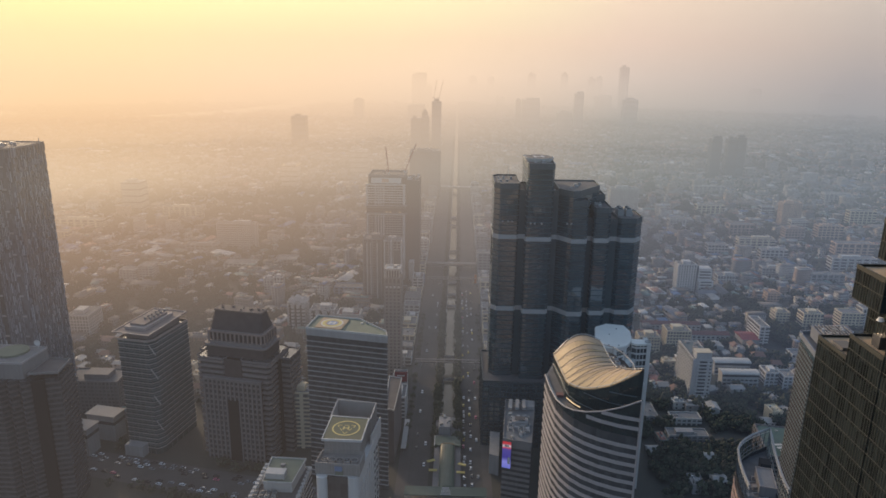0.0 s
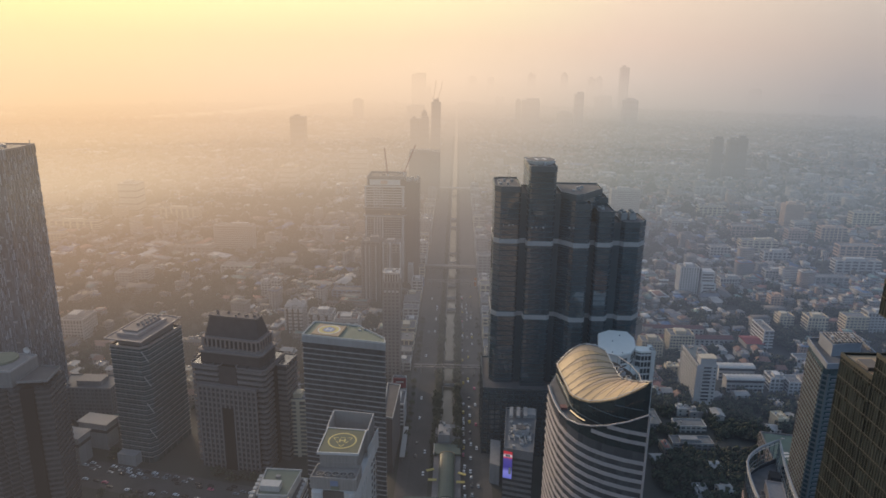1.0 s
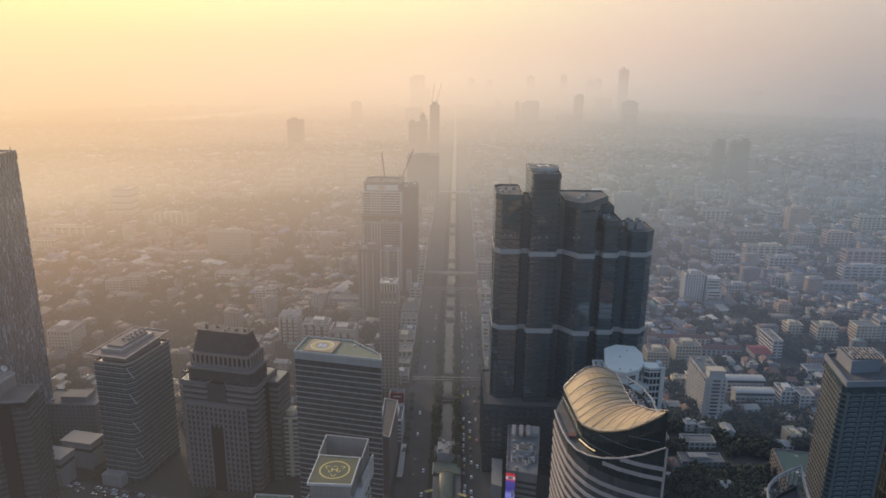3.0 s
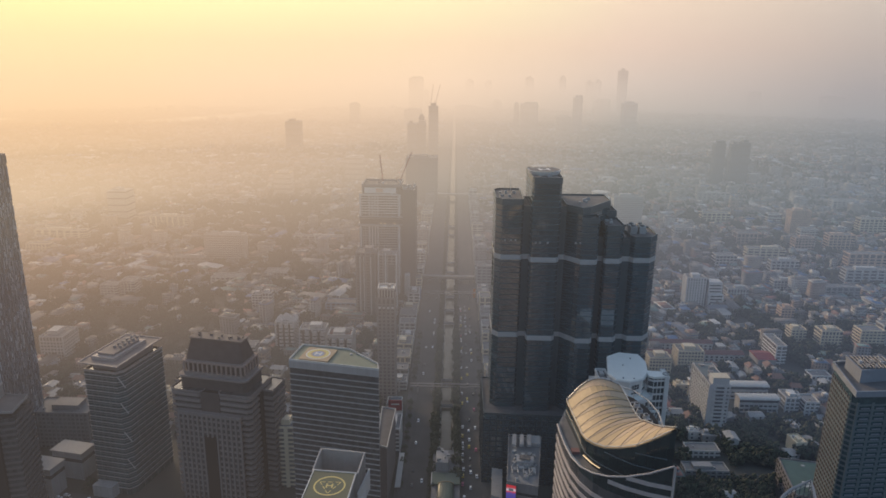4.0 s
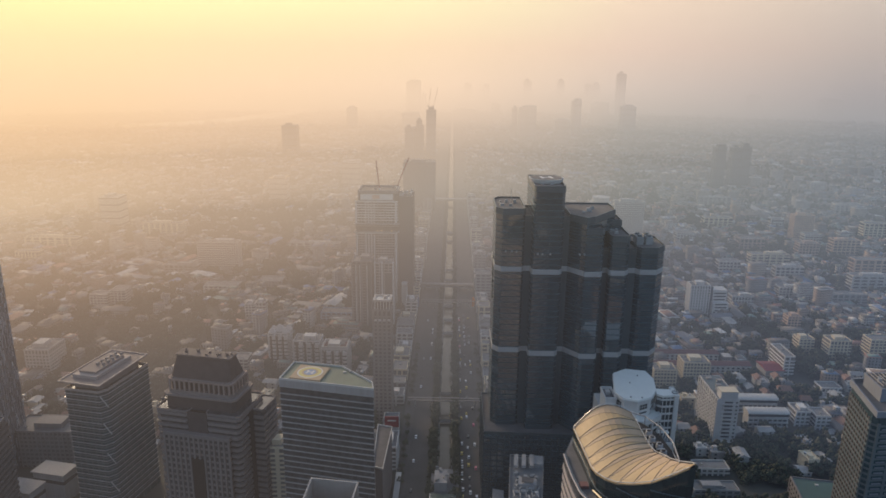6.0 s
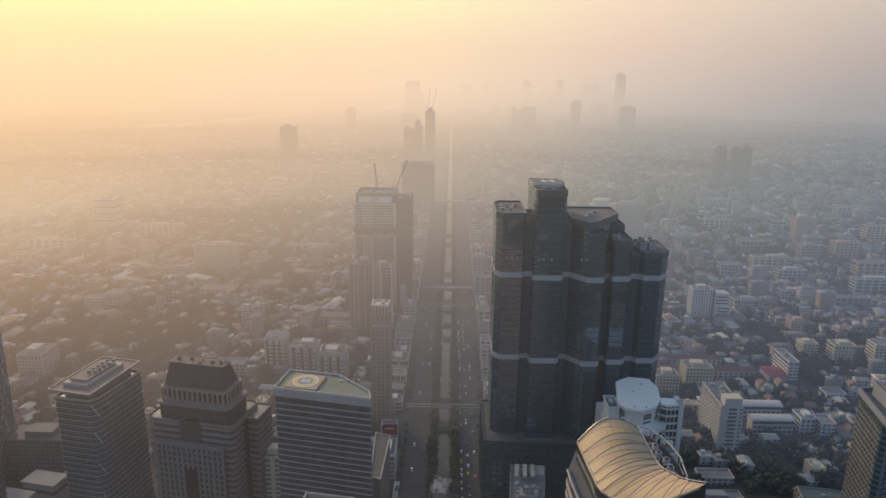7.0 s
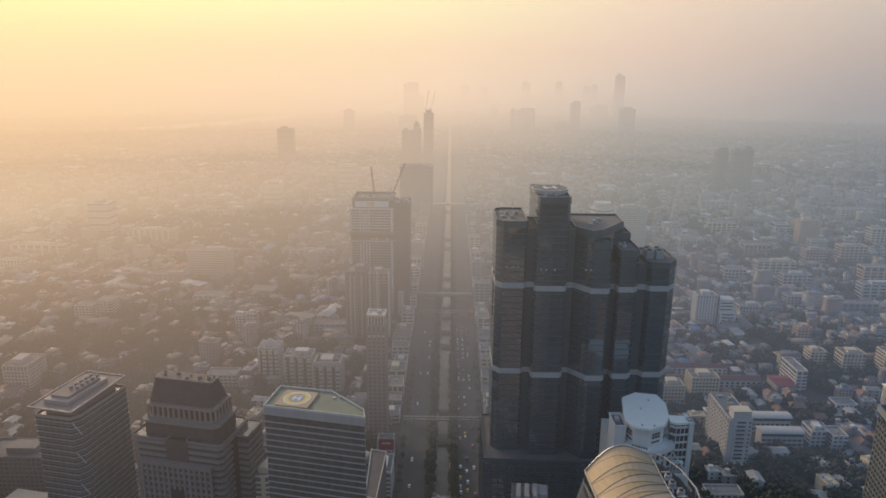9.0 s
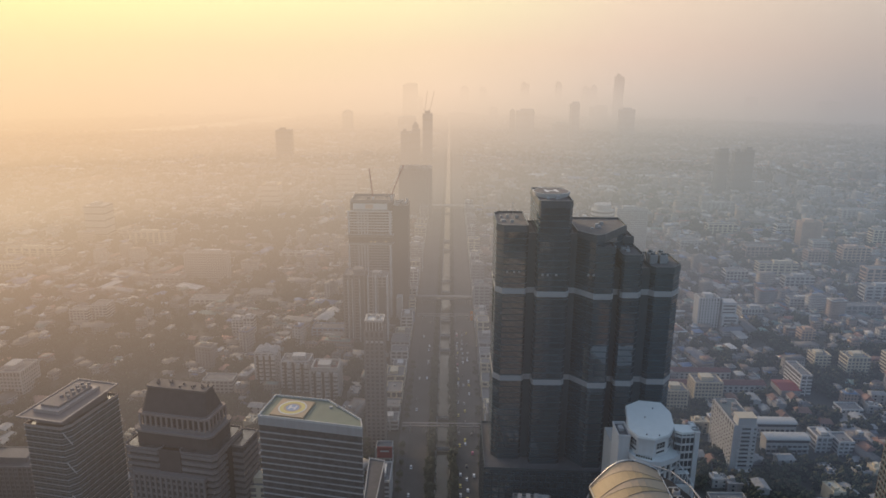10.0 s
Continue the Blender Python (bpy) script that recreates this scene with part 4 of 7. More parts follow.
def teal_tower():
    """Condominium with a grid of loggias on one side, teal balconies in front and a broad roof plate."""
    t = thing("condominium_tower", "condominium tower with teal balconies under a broad grey roof plate", "apartment tower", 238, 402)
    o = lambda pts: [(x - 238, y - 402) for x, y in pts]
    body = o([(222, 397.5), (224.5, 394.5), (251, 397), (258, 405), (260, 427), (249, 434), (229, 430)])
    part("glass_wall", prism(body, 0, 117.6, M["teal_glass"], "glass_wall"), t)
    floors(t, body, 2, 112, 3.3, 1.1, 0.3, M["teal_frame"], "spandrel")
    piers(t, body, 0, 114, 3.3, 1.4, 0.5, M["dim_band"], "loggia_pier", (6,))
    piers(t, body, 0, 113, 8.8, 1.5, 0.8, M["teal_frame"], "pier", (1, 2))
    piers(t, body, 0, 113, 3.3, 0.5, 0.6, M["teal_frame"], "pier", (0, 3, 4, 5))
    (x0, y0), (x1, y1) = body[1], body[2]
    rail = box(5.2, 0.3, 0.7, M["plate_grey"], "balcony_rail")
    for k in range(3):
        u = (k + 0.5) / 3
        for j in range(33):
            part("balcony_rail", rail, t, x0 + (x1 - x0) * u, y0 + (y1 - y0) * u - 0.45, 3.6 + 3.3 * j, 5.4)
    part("soffit", prism(offset(body, -1.0), 112.6, 117.4, M["near_black"], "soffit"), t)
    ring = o([(220.7, 392), (252, 394.6), (260, 403.5), (262.5, 428.5), (250, 436.5), (228.5, 432)])
    part("roof_plate", prism(ring, 117.6, 119.2, M["plate_grey"], "roof_plate"), t)
    part("parapet", kerb(ring, 119.2, 121.2, 0.9, M["plate_grey"], "parapet"), t)
    part("roof_deck", prism(offset(ring, -1.0), 119.2, 119.5, M["roof_dark"], "roof_deck"), t)
    top = o([(230.6, 406.5), (250, 410), (255, 417), (254, 427), (233, 427)])
    part("penthouse", prism(top, 119.5, 126.6, M["plate_grey"], "penthouse"), t)
    part("penthouse_parapet", kerb(offset(top, 0.3), 126, 127.6, 0.8, M["plate_grey"], "penthouse_parapet"), t)
    part("plant_deck", prism(offset(top, -0.7), 126.6, 126.8, M["roof_dark"], "plant_deck"), t)
    for i in range(9):
        part("louvre", box(0.4, 17, 0.5, M["louvre"], "louvre"), t, -5 + i * 2.3, 14.5, 128.2, -6)
    for i in range(5):
        part("louvre_beam", box(19, 0.3, 0.4, M["dark_rib"], "louvre_beam"), t, 4.5, 7.5 + i * 3.6, 127.6, 3)
    plant(t, -4, 12, 8, 20, 126.8, 9, random.Random(4), 3)


def oval_tower():
    """Leaf-shaped tower with an open steel crown."""
    t = thing("oval_tower", "leaf-shaped tower with an open curved steel crown", "office tower", 150, 292)
    o = lambda pts: [(x - 150, y - 292) for x, y in pts]
    plan = o([(136, 260), (142, 258.5), (149, 263), (149.9, 271.1), (150.9, 278.3), (152.9, 287.1), (155.9, 297.9), (159.1, 308.9), (162.7, 319.5), (165, 326.2),
              (158.5, 322.5), (152.6, 319), (147.1, 314.5), (143.1, 310.2), (139.9, 305), (137.8, 299), (136, 291.8), (134.5, 284.1), (132.9, 273.7), (133.4, 265)])
    part("glass_wall", prism(plan, 0, 95, M["black_glass"], "glass_wall"), t)
    floors(t, plan, 2, 95, 4.0, 1.5, 0.3, M["brick_pink"], "floor_band")
    part("roof_deck", prism(offset(plan, -0.3), 95, 95.3, M["roof_dark"], "roof_deck"), t)
    rim = plan[3:19]          # the crown stands open over the front
    part("crown_rail", tube([(x, y, 108) for x, y in rim], 0.6, M["grey_panel"], "crown_rail", 8), t, label="pale curved steel rail")
    part("crown_rail", tube([(x, y, 106.3) for x, y in rim], 0.25, M["steel_band"], "crown_rail", 6), t)
    for z in (98, 100.5, 103):
        part("crown_bar", tube([(x, y, z) for x, y in offset(plan, -0.9)[3:19]], 0.17, M["dark_rib"], "crown_bar", 5), t)
    for (x0, y0), (x1, y1) in zip(rim, rim[1:]):
        for u in (0.0, 0.5):
            x, y = x0 + (x1 - x0) * u, y0 + (y1 - y0) * u
            part("crown_post", tube([(x * 0.97, y * 0.985, 95), (x, y, 107.8)], 0.22, M["dark_rib"], "crown_post", 5), t)
    part("crown_wall", kerb(offset(plan, -0.1), 95, 97.5, 0.5, M["near_black"], "crown_wall"), t)
    plant(t, -12, -3, -24, 8, 95.3, 9, random.Random(6), 3.0, "concrete_dark")
    house = part("plant_house", box(7.5, 17, 5.0, M["concrete_dark"], "plant_house"), t, -0.8, 0, 95.3, -16)
    part("house_roof", kerb(rect(-3.9, 3.9, -8.7, 8.7), 5.0, 5.5, 0.5, M["tan_stone"], "house_roof"), house)
    part("plant_louvre", box(5, 6, 5.6, M["near_black"], "plant_louvre"), t, 4.6, 13.5, 95.3, -16)
    for k in range(6):
        part("roof_pipe", tube([(-10, -20 + k * 4.4, 96.4), (-4, -19 + k * 4.4, 96.4), (-3, -18 + k * 4.4, 95.6)], 0.22, M["machine"], "roof_pipe", 5), t)


def striped_tower():
    """The tower with white stripes and a green roof with a helipad."""
    t = thing("striped_tower", "dark office tower with pale stripes and a green helipad roof", "office tower", -76.9, 435, tall=0.9900)
    o = lambda pts: [(x + 75, y - 435) for x, y in pts]
    plan = o([(-102.5, 427.5), (-46.5, 416), (-48, 424), (-68.5, 445), (-99, 450.5)])
    part("glass_wall", prism(plan, 0, 116, M["black_glass"], "glass_wall"), t)
    floors(t, plan, 4, 112.5, 3.75, 0.8, 0.3, M["concrete"], "floor_band")
    part("corner_slot", box(0.8, 1.0, 110, M["near_black"], "corner_slot"), t, 17.0, -16.1, 2, -11.6)
    part("fascia", prism(offset(plan, 0.35), 113.6, 118.2, M["concrete"], "fascia"), t)
    part("roof_deck", prism(offset(plan, -0.2), 118.2, 118.4, M["pad_green"], "roof_deck"), t)
    part("parapet", kerb(offset(plan, 0.3), 118.2, 119.4, 0.5, M["offwhite"], "parapet"), t)
    pad = o([(-97, 428.2), (-78.5, 424.6), (-75.3, 442), (-94, 446)])
    part("helipad_deck", prism(pad, 118.4, 119.4, M["pad_tan"], "helipad_deck"), t)
    x, y = -86.2 + 75, 435.4 - 435
    part("blue_disc", prism(disc(3.6, 28), 0, 0.05, M["blue"], "blue_disc"), t, x, y, 119.42)
    ring_mark(t, x, y, 119.43, 6.8, 2.0, M["yellow"])
    ring_mark(t, x, y, 119.44, 7.6, 0.7, M["white"])
    letter_h(t, x, y, 119.48, 4, M["white"], -11)
    plant(t, 8, 20, -4, 4, 118.4, 4, random.Random(2), 1.8)
    side = o([(-54, 504), (-44, 501), (-45.5, 449), (-52, 452)])
    part("side_block", prism(side, 0, 45, M["brown_stone"], "side_block"), t)
    roof_edge(t, side, 45, 0.9, 0.6, M["offwhite"], M["roof_dark"])


def helipad_block():
    """Near white block with a green helipad on struts over roof fans."""
    t = thing("helipad_building", "white office building with a green helipad and roof fans", "office block", -56.8, 310, tall=0.9923)
    o = lambda pts: [(x + 55, y - 310) for x, y in pts]
    body = o([(-67.2, 283), (-46.4, 281), (-42, 322), (-44, 331), (-66, 333)])
    part("core_wall", prism(body, 0, 103.9, M["white"], "core_wall"), t)
    for z in range(4, 98, 4):
        part("window_strip", box(31, 0.7, 1.7, M["black_glass"], "window_strip"), t, -44.2 + 55, 306.5 - 310, z, 80.6)
        part("window_strip", box(31, 0.7, 1.7, M["black_glass"], "window_strip"), t, -67.6 + 55, 312 - 310, z, 86)
    for x in (-64.2, -49.2):
        part("round_column", prism(disc(2.7, 18), 0, 103.8, M["white"], "round_column"), t, x + 55, 281.2 - 310, 0)
    part("front_glass", box(11.6, 1.6, 103, M["black_glass"], "front_glass"), t, -56.7 + 55, 281.4 - 310, 0)
    deck = o([(-67.4, 282.2), (-46.1, 280.4), (-45.2, 292), (-66, 293)])
    part("fan_deck", prism(deck, 104, 108.4, M["louvre"], "fan_deck"), t)
    part("fan_screen", kerb(deck, 108.4, 110.2, 0.4, M["louvre"], "fan_screen"), t)
    for k in range(5):
        f = part("roof_fan", kerb(disc(1.75, 16), 0, 1.5, 0.22, M["louvre"], "roof_fan"), t, -63.6 + k * 3.65 + 55, 285.6 - 310 - 0.08 * k, 108.4)
        part("fan_throat", prism(disc(1.5, 16), 0, 1.0, M["near_black"], "fan_throat"), f)
        part("fan_hub", prism(disc(0.45, 8), 1.0, 1.35, M["louvre"], "fan_hub"), f)
        for turn in (0, 45, 90, 135):
            part("fan_blade", box(2.7, 0.22, 0.1, M["dark_rib"], "fan_blade"), f, 0, 0, 1.12 + turn * 0.001, turn)
    for x, y, turn in along(deck, 1.3):
        part("louvre_fin", box(0.35, 0.4, 6.0, M["louvre"], "louvre_fin"), t, x, y, 104, turn)
    pad = o([(-65.6, 291.6), (-46.6, 291), (-45.6, 311.6), (-64.6, 313.4)])
    part("helipad_deck", prism(pad, 115.8, 117, M["pad_deck"], "helipad_deck"), t)
    part("pad_edge", kerb(offset(pad, 0.4), 116, 117.3, 0.4, M["white"], "pad_edge"), t)
    part("pad_core", prism(offset(pad, -0.9), 101, 115.8, M["louvre"], "pad_core"), t)
    for x, y, turn in along(offset(pad, -0.8), 1.6):
        part("pad_post", box(0.3, 0.4, 14.8, M["louvre"], "pad_post"), t, x, y, 101, turn)
    for z in (105.5, 110.5):
        part("pad_rail", kerb(offset(pad, -0.6), z, z + 0.3, 0.35, M["louvre"], "pad_rail"), t)
    x, y = -55.6 + 55, 302 - 310
    ring_mark(t, x, y, 117.02, 7.0, 0.7, M["yellow"])
    for a in range(3):
        p, q = Vector((5.4 * math.cos(radians(270 + 120 * a)), 5.4 * math.sin(radians(270 + 120 * a)), 0)), Vector((5.4 * math.cos(radians(30 + 120 * a)), 5.4 * math.sin(radians(30 + 120 * a)), 0))
        for f0, f1 in ((0.02, 0.26), (0.38, 0.62), (0.74, 0.98)):
            c, d = p.lerp(q, (f0 + f1) / 2), q - p
            part("painted_bar", box(round(d.length * 0.24, 2), 0.35, 0.05, M["yellow"], "painted_bar"), t, x + c.x, y + c.y, 117.02, math.degrees(math.atan2(d.y, d.x)))
    letter_h(t, x, y, 117.06, 3.0, M["yellow"])
    back = o([(-65.5, 313.9), (-44.6, 312), (-43.6, 329), (-65, 332)])
    part("screen_wall", kerb(back, 101, 116.6, 0.5, M["louvre"], "screen_wall"), t)
    for x, y, turn in along(back, 1.5):
        part("screen_fin", box(0.3, 0.7, 15.4, M["louvre"], "screen_fin"), t, x, y, 101, turn)
    part("screen_rail", kerb(offset(back, 0.2), 116.4, 116.9, 0.6, M["concrete"], "screen_rail"), t)
    plant(t, -8, 9, 6, 18, 101, 6, random.Random(9), 4)
    part("side_screen", box(0.6, 20, 11, M["offwhite"], "side_screen"), t, -42.8 + 55, 318 - 310, 98, -8)
    for k in range(9):
        part("side_fin", box(0.5, 0.35, 98, M["white"], "side_fin"), t, -46.0 + 55 + 0.5 * k, 284 - 310 + 4.3 * k, 0, -10)
    part("sign_panel", box(3.6, 0.4, 4.2, M["blue"], "sign_panel"), t, -56.2 + 55, 280.7 - 310, 104.6, -5, label="green and blue sign shape")
    part("sign_stripe", box(3.8, 0.5, 1.9, M["pad_green"], "sign_stripe"), t, -55.9 + 55, 280.6 - 310, 104.5, -5)


def fan_block():
    """Near lower block with air-conditioning rows on its roof."""
    t = thing("office_block", "white office block crowded with roof fans and green roof", "office block", -104.9, 345, tall=0.9728)
    o = lambda pts: [(x + 104, y - 345) for x, y in pts]
    body = o([(-116, 322), (-90.5, 322), (-88, 359), (-113, 361)])
    part("core_wall", prism(body, 0, 56, M["offwhite"], "core_wall"), t)
    for z in range(3, 54, 4):
        part("window_band", prism(offset(body, 0.15), z, z + 1.6, M["black_glass"], "window_band"), t)
    roof_edge(t, body, 56, 1.2, 0.6, M["offwhite"], M["roof_dark"])
    up = o([(-110.5, 335), (-94.2, 334.6), (-91.6, 358), (-111.5, 359)])
    part("upper_block", prism(up, 56, 62, M["offwhite"], "upper_block"), t)
    part("green_roof", prism(offset(up, 0.5), 62, 62.5, M["pad_green"], "green_roof"), t)
    part("stair_box", box(11, 6, 3.6, M["offwhite"], "stair_box"), t, -0.5, -4, 62.5, -3)
    part("roof_hatch", box(2.6, 2.0, 1.6, M["louvre"], "roof_hatch"), t, 1.0, 6, 62.5)
    part("roof_parapet", kerb(offset(up, 0.7), 62, 63.3, 0.5, M["offwhite"], "roof_parapet"), t)
    for k in range(12):
        r = part("roof_fan", box(2.6, 2.6, 2.6, M["machine"], "roof_fan"), t, -10 + (k % 4) * 3.6, -21 + (k // 4) * 3.6, 56.2)
        part("fan_cowl", prism(disc(1.05, 12), 2.6, 3.1, M["dark_rib"], "fan_cowl"), r)
    for k in range(9):
        part("side_unit", box(2.2, 2.2, 3.2, M["offwhite"], "side_unit"), t, -11.6 + 0.1 * k, -18 + k * 3.8, 56.1)
        part("side_unit", box(2.2, 2.2, 3.2, M["offwhite"], "side_unit"), t, 14.1 + 0.12 * k, -18 + k * 3.8, 54)


def screen_block():
    """Low dark block by the avenue with a lit advertising screen."""
    t = thing("screen_building", "dark low office block with white pipework on the roof", "office block", 43.2, 432, tall=1.0141)
    o = lambda pts: [(x - 44, y - 432) for x, y in pts]
    body = o([(31, 408), (49.5, 403), (58, 460), (36, 462)])
    part("core_wall", prism(body, 0, 47, M["concrete_dark"], "core_wall"), t)
    for z in range(4, 44, 4):
        part("window_band", prism(offset(body, 0.2), z, z + 1.8, M["black_glass"], "window_band"), t)
    roof_edge(t, body, 47, 1.2, 0.6, M["concrete_dark"], M["roof_grey"])
    for k in range(3):
        part("roof_slab", box(2.6, 13, 1.6, M["concrete"], "roof_slab"), t, -5 + k * 5, 20, 49, -6)
    part("roof_shed", box(9, 10, 2.4, M["concrete"], "roof_shed"), t, 8, 22, 47.2, -6)
    part("roof_house", box(11, 7, 3.2, M["concrete"], "roof_house"), t, 0, -3, 47.2, -8)
    part("roof_well", box(7, 5, 0.3, M["roof_dark"], "roof_well"), t, 0, -3, 51.2, -8)
    rng = random.Random(12)
    plant(t, -9, 7, -22, 12, 47.2, 44, rng, 2.6)
    for k in range(5):
        part("duct", tube([(-9 + k * 3.6, -16, 48.4), (-9 + k * 3.6, -9, 48.4), (-7.5 + k * 3.6, -8, 50)], 0.4, M["concrete"], "duct"), t)
    low = o([(24, 440), (31, 437), (33.5, 470), (26, 472)])
    part("low_block", prism(low, 0, 16, M["concrete"], "low_block"), t)
    s = thing("advertising_screen", "lit blue and red advertising screen on a corner", "video screen", 32.8, 405.4, 27.5)
    part("screen_frame", box(6.4, 0.9, 21, M["dark_rib"], "screen_frame"), s, 0, 0, 0, -18)
    k = Nodes("lit_screen")
    e = k.add("ShaderNodeEmission")
    g = k.add("ShaderNodeTexCoord")
    sp = k.add("ShaderNodeSeparateXYZ")
    k.wire(g.outputs["Object"], sp.inputs[0])
    v = k.math("ADD", k.math("DIVIDE", sp.outputs[2], 20.0), k.math("MULTIPLY", k.noise(0.45, 2.0), 0.12))
    k.wire(k.ramp(v, [(0.0, (0.16, 0.2, 0.75)), (0.3, (0.3, 0.3, 0.9)), (0.45, (0.06, 0.05, 0.35)), (0.78, (0.1, 0.08, 0.4)), (0.84, (0.7, 0.05, 0.08)), (0.9, (0.8, 0.75, 0.85)), (0.97, (0.6, 0.04, 0.06))]), e.inputs[0])
    e.inputs[1].default_value = 0.3
    k.wire(e.outputs[0], k.out.inputs[0])
    part("screen_face", box(5.9, 0.3, 20, k.m, "screen_face"), s, -0.12, -0.44, 0.5, -18, label="glowing screen face")
    part("white_shape", box(3.0, 0.1, 1.6, M["white"], "white_shape"), s, -0.2, -0.62, 16.6, -18)
    part("white_shape", box(1.6, 0.1, 5.0, M["white"], "white_shape"), s, 1.4, -1.15, 4.0, -18)


def fin_tower():
    """The tall tower clad in a jumble of upright panels."""
    t = thing("panel_tower", "tall grey tower clad in staggered upright metal panels", "skyscraper", -352.6, 509, tall=0.9764)
    plan = [(-24, -22), (24.5, -22.5), (26.5, -4), (25, 19), (-24, 19)]
    part("core_wall", prism(plan, 0, 232, M["slate_glass"], "core_wall"), t)
    rng = random.Random(21)
    sizes = [(0.5, 5.0), (0.65, 8.0), (0.4, 11.0), (0.9, 3.6), (0.5, 7.0)]
    rest_v, rest_f, made = [], [], 0
    for a, b, lab in (((-24, -22), (24.5, -22.5), 0), ((24.5, -22.5), (26.5, -4), 1), ((26.5, -4), (25, 19), 1)):
        a, b = Vector(a), Vector(b)
        n = int((b - a).length / 1.25)
        turn = math.degrees(math.atan2((b - a).y, (b - a).x))
        for i in range(n):
            z = rng.uniform(0, 6)
            while z < 226:
                w, h = rng.choice(sizes)
                if rng.random() < 0.8 and not (lab == 0 and i % 13 in (5, 6, 7)):
                    p = a.lerp(b, (i + 0.5) / n)
                    nrm = Vector(((b - a).y, -(b - a).x)).normalized() * 0.25
                    if z > 140 and made < 210:
                        part("panel", box(w, 0.7, h, M["grey_panel"], "panel"), t, p.x + nrm.x, p.y + nrm.y, z, turn)
                        made += 1
                    else:
                        o = len(rest_v)
                        u = (b - a).normalized()
                        for dz in (0, h):
                            for s, d in ((-1, 1), (1, 1), (1, -0.4), (-1, -0.4)):
                                q = p + u * (s * w / 2) + nrm * (1 + d)
                                rest_v.append((q.x, q.y, z + dz))
                        rest_f += [(o, o + 1, o + 5, o + 4), (o + 1, o + 2, o + 6, o + 5), (o + 3, o, o + 4, o + 7), (o + 4, o + 5, o + 6, o + 7)]
                z += h + rng.uniform(0.6, 4)
    part("panel_cladding", pmesh("panel_cladding", rest_v, rest_f, mat("panel_cladding", (0.2, 0.2, 0.21), 0.6, spec=0.2, islands=((0.19, 0.2, 0.22), (0.28, 0.295, 0.32), (0.38, 0.395, 0.42), (0.23, 0.24, 0.265)))), t, kind="stuff")
    for x, y, turn in along(plan, 4):
        part("roof_fin", box(0.8, 0.6, 5.5, M["concrete_dark"], "roof_fin"), t, x, y, 226, turn)
    roof_edge(t, plan, 232, 1.0, 0.7, M["concrete_dark"], M["roof_dark"])
    plant(t, -18, 18, -14, 12, 232, 10, rng, 3.4)
    # Dark strips on the face paint the shade of upright recesses.
    for x in (-16.2, 0.0, 16.2):
        part("dark_recess", box(3.2, 0.3, 226, M["dark_rib"], "dark_recess"), t, x, -22.25, 0)
        for z in range(14, 220, 17):
            part("recess_slab", box(3.4, 0.9, 1.4, M["concrete"], "recess_slab"), t, x, -22.4, z)


def zigzag_tower():
    """Near tower with saw-tooth balconies and a green helipad."""
    t = thing("balcony_tower", "grey tower with saw-tooth storeys, green helipad and dish", "office tower", -281.7, 402, tall=0.9593)
    plan = [(-40, -18), (-10, -18), (-7, -14), (-3, -18), (1, -14), (5, -18), (9, -14), (14, -13), (25, -10), (22, 12), (-10, 20), (-40, 20)]
    part("core_wall", prism(plan, 0, 98, M["black_glass"], "core_wall"), t)
    floors(t, plan, 3, 97, 3.8, 1.5, 0.5, M["dim_band"], "floor_band")
    top = [(-40, -14), (4, -13), (6, 12), (-40, 16)]
    part("upper_block", prism(top, 98, 109, M["concrete_dark"], "upper_block"), t)
    roof_edge(t, top, 109, 0.9, 0.5, M["concrete"], M["roof_grey"])
    part("helipad", prism(disc(9.5, 28), 109, 110.6, M["pad_green"], "helipad"), t, -12, 4, 0)
    side = [(6, -12), (24, -9), (21, 11), (6, 12)]
    roof_edge(t, side, 101, 1.0, 0.5, M["concrete_dark"], M["roof_dark"])
    d = part("dish_mast", tube([(0, 0, 0), (0, 0, 3)], 0.25, M["steel"], "dish_mast"), t, 0, 12, 109)
    bowl = pmesh("dish", [(0, 0, 0)] + [(2.2 * math.cos(a * 0.5236), -0.7, 2.2 * math.sin(a * 0.5236)) for a in range(12)], [(0, 1 + i, 1 + (i + 1) % 12) for i in range(12)], M["white"])
    part("dish", bowl, d, 0, 0, 4)
    # Near-black box paints a deep slot's shade on the face.
    part("dark_slot", box(7.5, 4.5, 96, M["near_black"], "dark_slot"), t, 13.2, -13.0, 2, 9)


